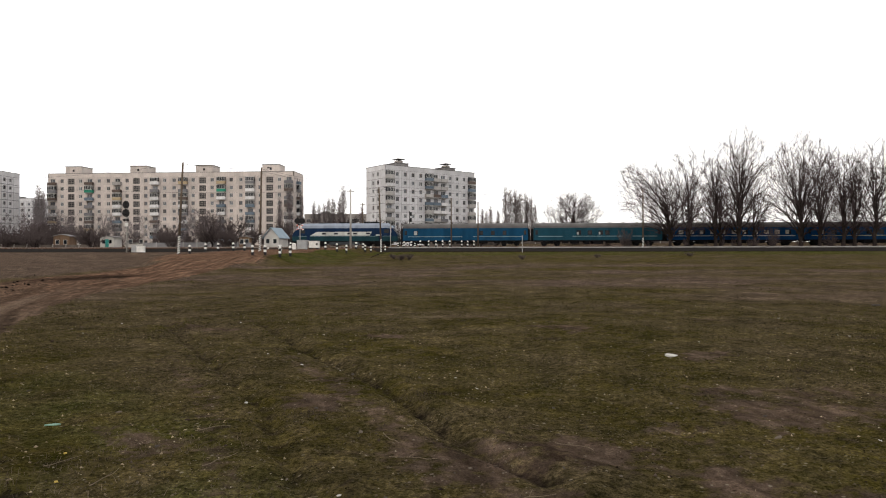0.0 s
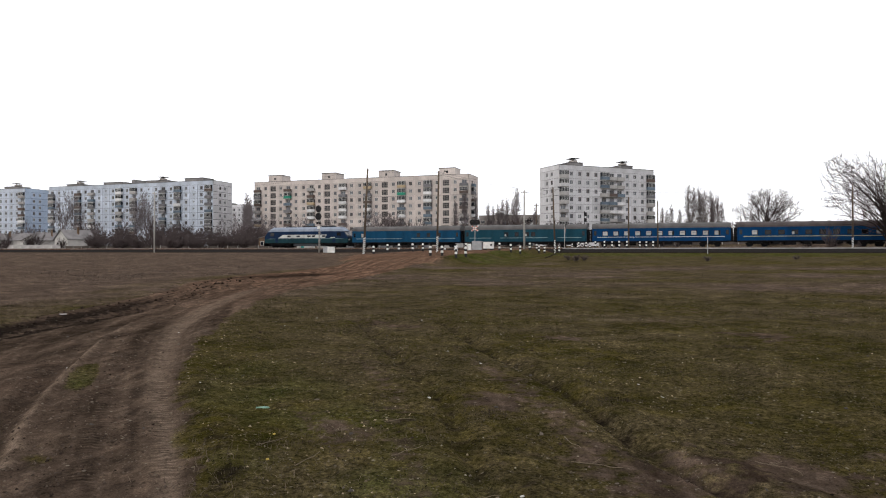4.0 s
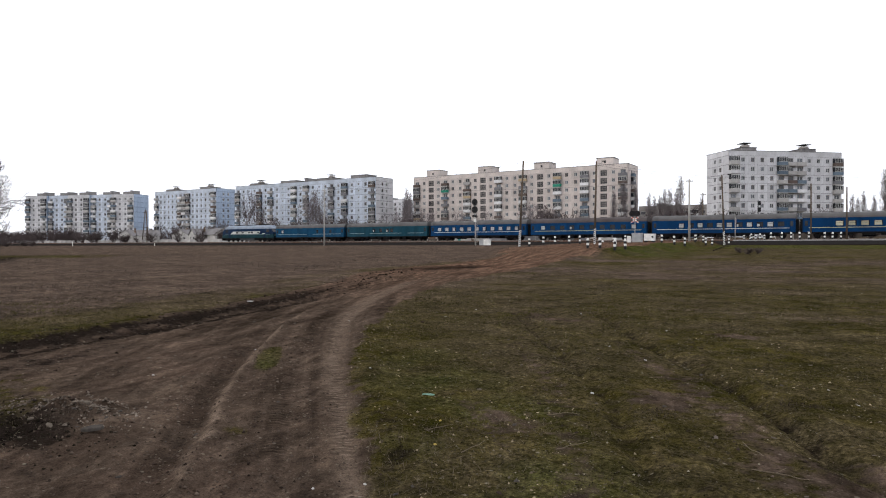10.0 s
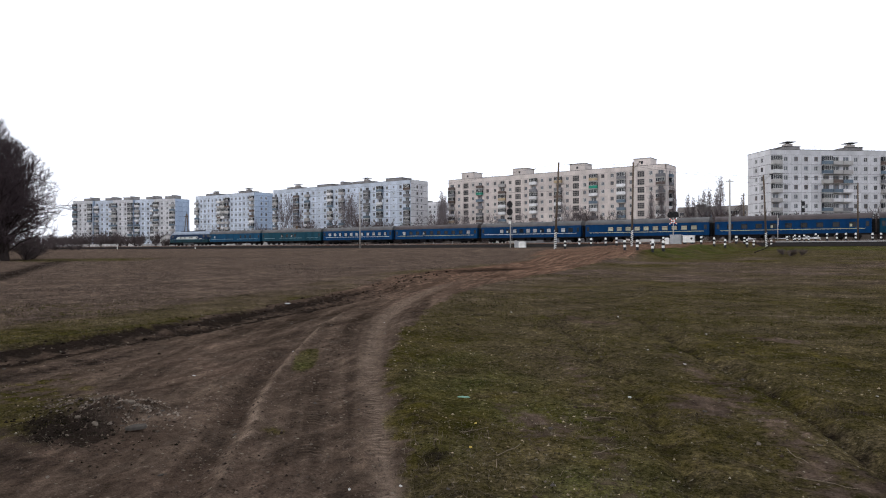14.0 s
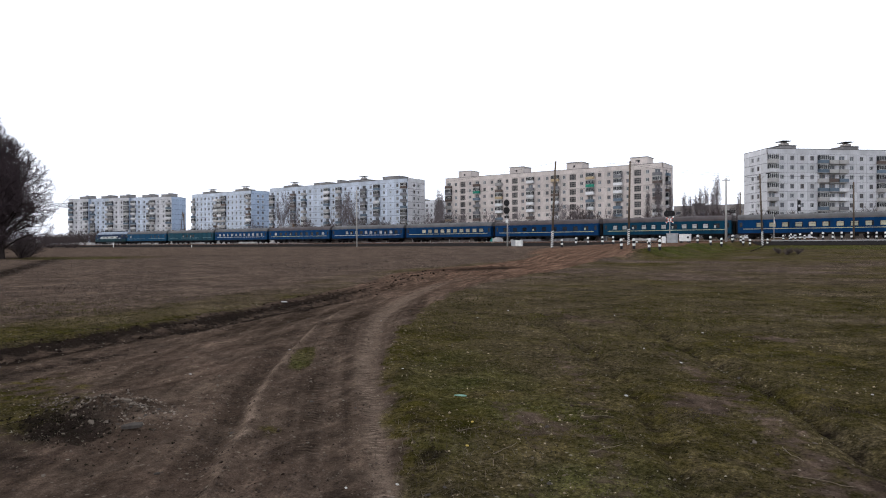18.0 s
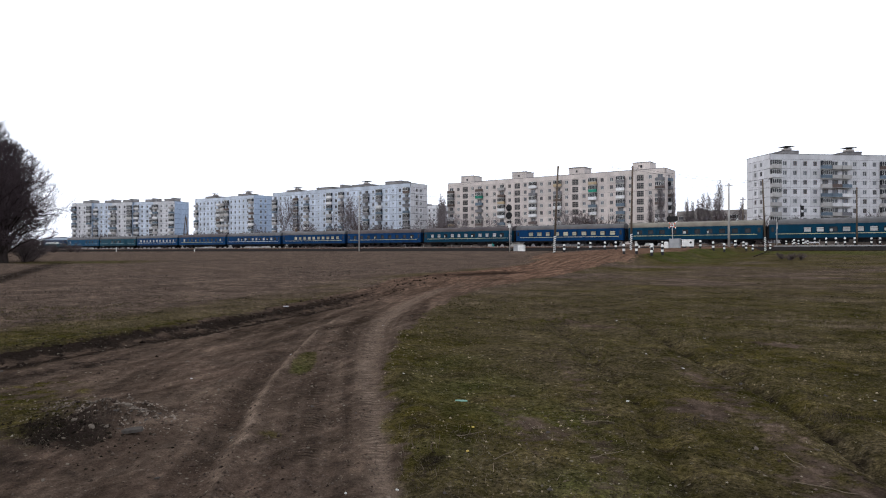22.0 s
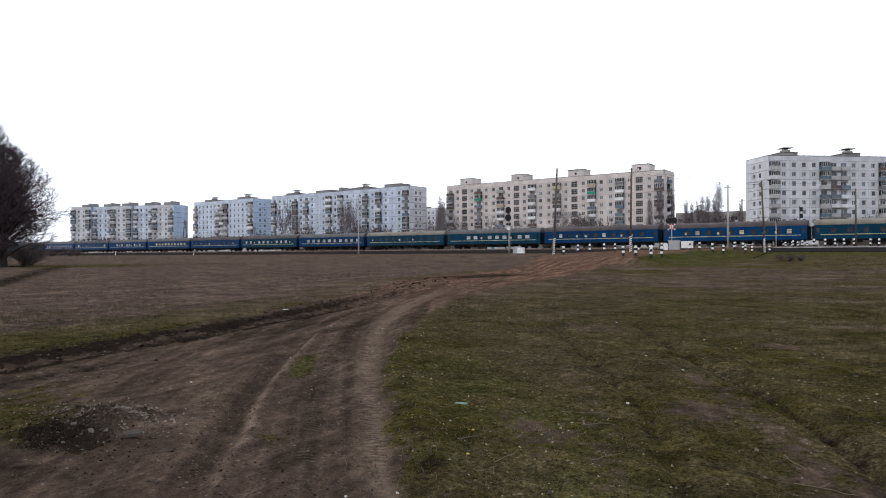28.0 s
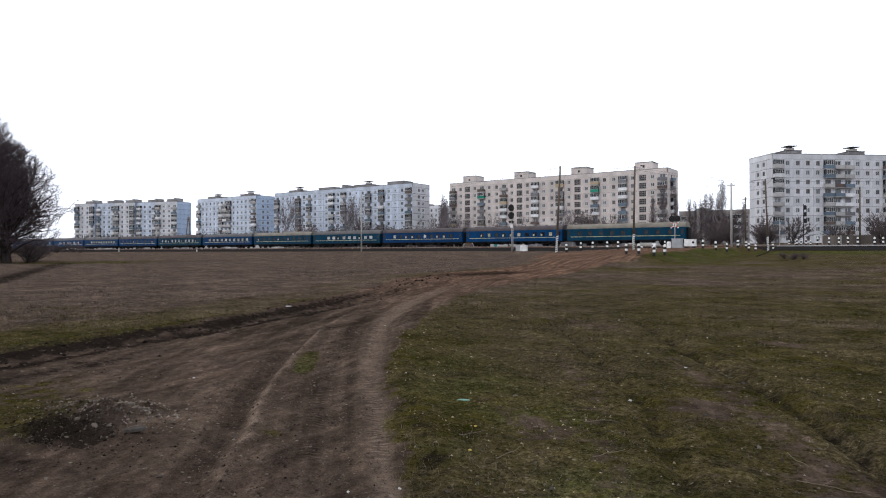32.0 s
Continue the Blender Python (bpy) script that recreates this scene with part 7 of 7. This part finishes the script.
def stones():
    rs = random.Random(77)
    meshes = []
    for k in range(6):
        bm = bmesh.new()
        bmesh.ops.create_icosphere(bm, subdivisions=1, radius=1)
        for v in bm.verts:
            v.co *= rs.uniform(0.65, 1.2)
            v.co.z *= 0.55
        me = bpy.data.meshes.new("stone")
        bm.to_mesh(me)
        bm.free()
        me.materials.append(STONE_MATS[k % 3])
        meshes.append(me)
    k = 0
    while k < 240:
        az, r = radians(rs.uniform(-34, 72)), 2.6 + 15 * rs.random() ** 1.7
        x, y = -r * math.sin(az), r * math.cos(az)
        if k < 60:
            x, y = -6.55 + rs.gauss(0, 0.42), 3.48 + rs.gauss(0, 0.24)
        s = rs.uniform(0.007, 0.020) * (rs.uniform(0.9, 1.9) if k < 60 else 1) * (1 + r / 18 if k >= 70 else 1)
        ob = new("stone", meshes[k % 6])
        ob.matrix_world = pose(x, y, gz(x, y) + s * 0.15, rs.uniform(-20, 20), rs.uniform(-20, 20), rs.uniform(0, 360)) @ Matrix.Diagonal((s * rs.uniform(0.8, 1.7), s, s, 1))
        tagged(ob, "small pale stone lying on the ground", "stone", "loose stones")
        k += 1


STONE_MATS = [mat("pale_stone", (0.125, 0.104, 0.084), 0.9, 0, 0.3, 20, spec=0.0), mat("grey_stone", (0.070, 0.062, 0.055), 0.9, 0, 0.3, 20, spec=0.0), mat("brown_clod", (0.050, 0.036, 0.029), 0.95, 0, 0.3, 20, spec=0.0)]
stones()


def flake(name, x, y, w, d, h, rz, material, label, category, tilt=(0, 0), seed=1):
    """A thin irregular slab or scrap lying on the ground."""
    rs = random.Random(seed)
    b = Build()
    n = 9
    ring = [(math.cos(2 * math.pi * k / n) * w * rs.uniform(0.75, 1.1), math.sin(2 * math.pi * k / n) * d * rs.uniform(0.75, 1.1)) for k in range(n)]
    b.stack([ring, ring, [(u * 0.93, v * 0.9) for u, v in ring]], [0, h * 0.8, h])
    ob = new(name, b.mesh(name, material))
    ob.matrix_world = pose(x, y, gz(x, y) + 0.004, tilt[0], tilt[1], rz)
    return tagged(ob, label, category)


S_GREEN, S_WHITE, S_YELLOW = mat("green_plastic", (0.16, 0.30, 0.22), 0.5), mat("white_plastic_scrap", (0.46, 0.45, 0.42), 0.6), mat("yellow_scrap", (0.45, 0.33, 0.08), 0.6)
flake("stone_slab", -5.62, 3.2, 0.10, 0.055, 0.03, 35, STONE_MATS[1], "flat grey stone slab on the bare earth", "stone slab", (4, -6), 3)
flake("stone_slab", -6.30, 3.45, 0.11, 0.04, 0.025, 60, STONE_MATS[0], "pale broken slab in the rubble heap", "stone slab", (6, 3), 4)
flake("plastic_scrap", -4.09, 6.12, 0.07, 0.022, 0.012, 40, S_GREEN, "green plastic scrap lying in the grass", "litter", (8, 4), 5)
flake("plastic_scrap", 2.94, 10.63, 0.12, 0.06, 0.03, 20, S_WHITE, "crumpled white plastic scrap in the grass", "litter", (10, 6), 6)
flake("plastic_scrap", -2.63, 7.31, 0.024, 0.016, 0.012, 0, S_WHITE, "small white scrap in an old wheel rut", "litter", (8, 0), 7)
flake("plastic_scrap", 11.54, 20.5, 0.16, 0.05, 0.04, 10, STONE_MATS[1], "grey scrap among the dry weeds", "litter", (5, 0), 8)
flake("plastic_scrap", -15.0, 13.2, 0.10, 0.03, 0.02, 30, S_WHITE, "white plastic sheet scrap on the verge", "litter", (5, 0), 9)
flake("paper_scrap", -2.97, 4.53, 0.017, 0.010, 0.010, 0, S_YELLOW, "yellow leaf scrap in the grass", "litter", (12, 0), 10)
flake("paper_scrap", -3.35, 5.2, 0.014, 0.010, 0.010, 60, S_YELLOW, "yellow leaf scrap in the grass", "litter", (12, 0), 11)
rs = random.Random(21)
for k in range(46):
    az, r = radians(rs.uniform(-34, 60)), 3.2 + 16 * rs.random() ** 1.5
    x, y = -r * math.sin(az), r * math.cos(az)
    flake("pale_scrap", x, y, 0.012 * (1 + r / 12), 0.007 * (1 + r / 12), 0.006, rs.uniform(0, 360), S_WHITE if k % 3 else STONE_MATS[0], "pale scrap lying on the ground", "litter", (rs.uniform(-15, 15), rs.uniform(-15, 15)), 30 + k)["group"] = "scattered litter"


def stick(x, y, rz, ln, r, material, label, seed):
    rs = random.Random(seed)
    b = Build()
    p = Vector((-ln / 2, 0, 0.02))
    n = 5
    for k in range(n):
        q = p + Vector((ln / n, rs.uniform(-0.03, 0.03), rs.uniform(-0.006, 0.012)))
        b.tube(p, q, r * (1 - k / n * 0.5), r * (1 - (k + 1) / n * 0.5), 6, caps=False)
        if k == 2:
            b.tube(p, p + Vector((ln * 0.12, rs.choice((-1, 1)) * ln * 0.16, 0.03)), r * 0.6, r * 0.3, 5, caps=False)
        p = q
    ob = new("fallen_stick", b.mesh("fallen_stick", material))
    ob.matrix_world = pose(x, y, gz(x, y), 0, 0, rz)
    tagged(ob, label, "stick", "fallen sticks")


STICK = mat("bleached_stick", (0.15, 0.12, 0.085), 0.9, 0, 0.3, 10)
for k, (x, y, rz, ln) in enumerate([(-0.75, 5.75, -62, 0.42), (-0.5, 5.25, -10, 0.4), (-2.45, 6.0, 35, 0.32), (-2.0, 5.1, 60, 0.35), (-2.65, 4.6, 80, 0.3), (-3.2, 4.95, 50, 0.28), (-1.2, 4.4, 20, 0.3), (0.8, 5.6, -40, 0.35), (0.4, 4.4, 10, 0.3)]):
    stick(x, y, rz, ln, 0.0036, STICK, "bleached dry stick lying in the grass", 60 + k)
# the fallen branch on the bank by the crossing
b = Build()
b.tube((-0.9, 0, 0.05), (0.1, 0.1, 0.45), 0.07, 0.05, 7)
b.tube((0.1, 0.1, 0.45), (1.0, 0.3, 1.0), 0.05, 0.025, 7)
b.tube((0.1, 0.1, 0.45), (1.1, -0.2, 0.62), 0.035, 0.015, 6)
b.tube((-0.3, 0.05, 0.28), (0.2, 0.3, 0.75), 0.03, 0.012, 6)
ob = new("fallen_branch", b.mesh("fallen_branch", M["bark"]))
ob.matrix_world = pose(-13.9, 82.5, gz(-13.9, 82.5))
tagged(ob, "dark fallen branch on the grassy bank", "branch")
for k, (x, y, s) in enumerate([(-10.3, 76.5, 0.9), (-11.2, 78.0, 0.8), (-9.4, 77.5, 0.8), (4.0, 80, 0.7), (13.5, 84, 0.6), (26, 88, 0.7)]):
    make_tree("bank_bush", SCRUBS[k % 5], x, y, 50 * k, s / 6.0, "low dark leafless bush on the railway bank", "shrub", "bushes on the bank", 2.0)


def crumbs(name, x, y, size, material, label):
    """Many small uneven crumbs lying on the ground, joined in one mesh."""
    rs = np.random.RandomState(len(name))
    k = len(x)
    s = size * rs.uniform(0.45, 1.5, k) * (1 + np.hypot(x, y) / 14)
    base = np.array([(1, 0, 0), (0, 1, 0), (-1, 0, 0), (0, -1, 0), (0, 0, 0.8), (0, 0, -0.6)], np.float32)
    v = base[None] * s[:, None, None] * rs.uniform(0.5, 1.4, (k, 6, 3))
    th = rs.uniform(0, 6.28, k)
    c, sn = np.cos(th)[:, None], np.sin(th)[:, None]
    v = np.stack([v[:, :, 0] * c - v[:, :, 1] * sn + x[:, None], v[:, :, 0] * sn + v[:, :, 1] * c + y[:, None], v[:, :, 2] + ground_z(x, y)[:, None]], -1).astype(np.float32)
    tri = np.array([(0, 1, 4), (1, 2, 4), (2, 3, 4), (3, 0, 4), (1, 0, 5), (2, 1, 5), (3, 2, 5), (0, 3, 5)], np.int32)
    idx = (np.arange(k, dtype=np.int32)[:, None, None] * 6 + tri[None]).ravel()
    me = bpy.data.meshes.new(name)
    me.vertices.add(k * 6)
    me.vertices.foreach_set("co", v.ravel())
    me.loops.add(len(idx))
    me.loops.foreach_set("vertex_index", idx)
    me.polygons.add(len(idx) // 3)
    me.polygons.foreach_set("loop_start", np.arange(0, len(idx), 3, dtype=np.int32))
    me.update(calc_edges=True)
    me.materials.append(material)
    tagged(new(name, me), label, "gravel", kind="stuff")


def strew():
    rs = np.random.RandomState(5)
    x, y = polar(rs, 20000, 2.6, 15, 1.5)
    soil, mud, dry = cover(x, y)
    a = line_offset(x, y, TRACK_A)
    keep = (soil > 0.3) & (rs.uniform(0, 1, len(x)) < 0.15 + 0.85 * np.clip(bell(a + 0.75, 0.35) + bell(a + 1.45, 0.25) + bell(np.hypot((x + 6.4) / 1.0, (y - 3.3) / 0.6), 1.0), 0, 1))
    crumbs("earth_clods", x[keep], y[keep], 0.0085, blade_mat("earth_crumbs", (0.018, 0.013, 0.011), (0.120, 0.092, 0.072)), "loose crumbs of earth and gravel on the dirt track")
    # leaf shreds and worm casts in the turf, in drifts
    x, y = polar(rs, 85000, 2.4, 26, 1.25)
    soil, mud, dry = cover(x, y)
    keep = (soil < 0.5) & (rs.uniform(0, 1, len(x)) < np.clip(0.30 + 3.0 * fbm(x * 0.9, y * 0.9, 37, 4), 0.06, 1))
    crumbs("leaf_litter", x[keep], y[keep], 0.0062, blade_mat("leaf_shreds", (0.012, 0.011, 0.006), (0.095, 0.078, 0.050)), "shreds of dead leaves and crumbs in the turf")
    x, y = polar(rs, 2000, 2.6, 28, 1.1)
    soil, mud, dry = cover(x, y)
    keep = soil < 0.6
    crumbs("pale_shreds", x[keep], y[keep], 0.0056, blade_mat("pale_shreds", (0.090, 0.074, 0.052), (0.270, 0.240, 0.185)), "pale dry shreds scattered over the turf")
    # larger dead leaves lying in drifts beside the track
    x, y = polar(rs, 9000, 2.6, 14, 1.1)
    soil, mud, dry = cover(x, y)
    a = line_offset(x, y, TRACK_A)
    keep = (soil < 0.6) & (rs.uniform(0, 1, len(x)) < np.clip(0.03 + 0.40 * bell(a - 0.9, 0.8) + 0.9 * fbm(x * 0.8, y * 0.8, 87, 3), 0.01, 0.5))
    crumbs("dead_leaves", x[keep], y[keep], 0.0078, blade_mat("dead_leaves", (0.018, 0.013, 0.008), (0.330, 0.265, 0.180)), "curled dead leaves lying in the grass")
    # broken mortar and chalk on the rubble heap, black clods beside it
    n = 1100
    crumbs("rubble", -6.6 + rs.normal(0, 0.45, n), 3.52 + rs.normal(0, 0.20, n), 0.009, blade_mat("broken_mortar", (0.040, 0.031, 0.025), (0.215, 0.178, 0.145)), "broken mortar and chalk crumbs in a heap")
    crumbs("black_clods", -6.25 + rs.normal(0, 0.5, 360), 2.95 + rs.normal(0, 0.22, 360), 0.009, blade_mat("black_clods", (0.006, 0.005, 0.004), (0.030, 0.025, 0.018)), "black earth clods beside the rubble")
    # chunks of churned mud along the joining track
    x, y = polar(rs, 30000, 5, 40, 0.9)
    b = line_offset(x, y, TRACK_B)
    keep = rs.uniform(0, 1, len(x)) < 0.6 * bell(b + 0.4, 0.7)
    crumbs("churned_mud", x[keep], y[keep], 0.018, blade_mat("churned_mud", (0.008, 0.006, 0.005), (0.052, 0.038, 0.030)), "churned chunks of dark mud along the track")


strew()



motions()
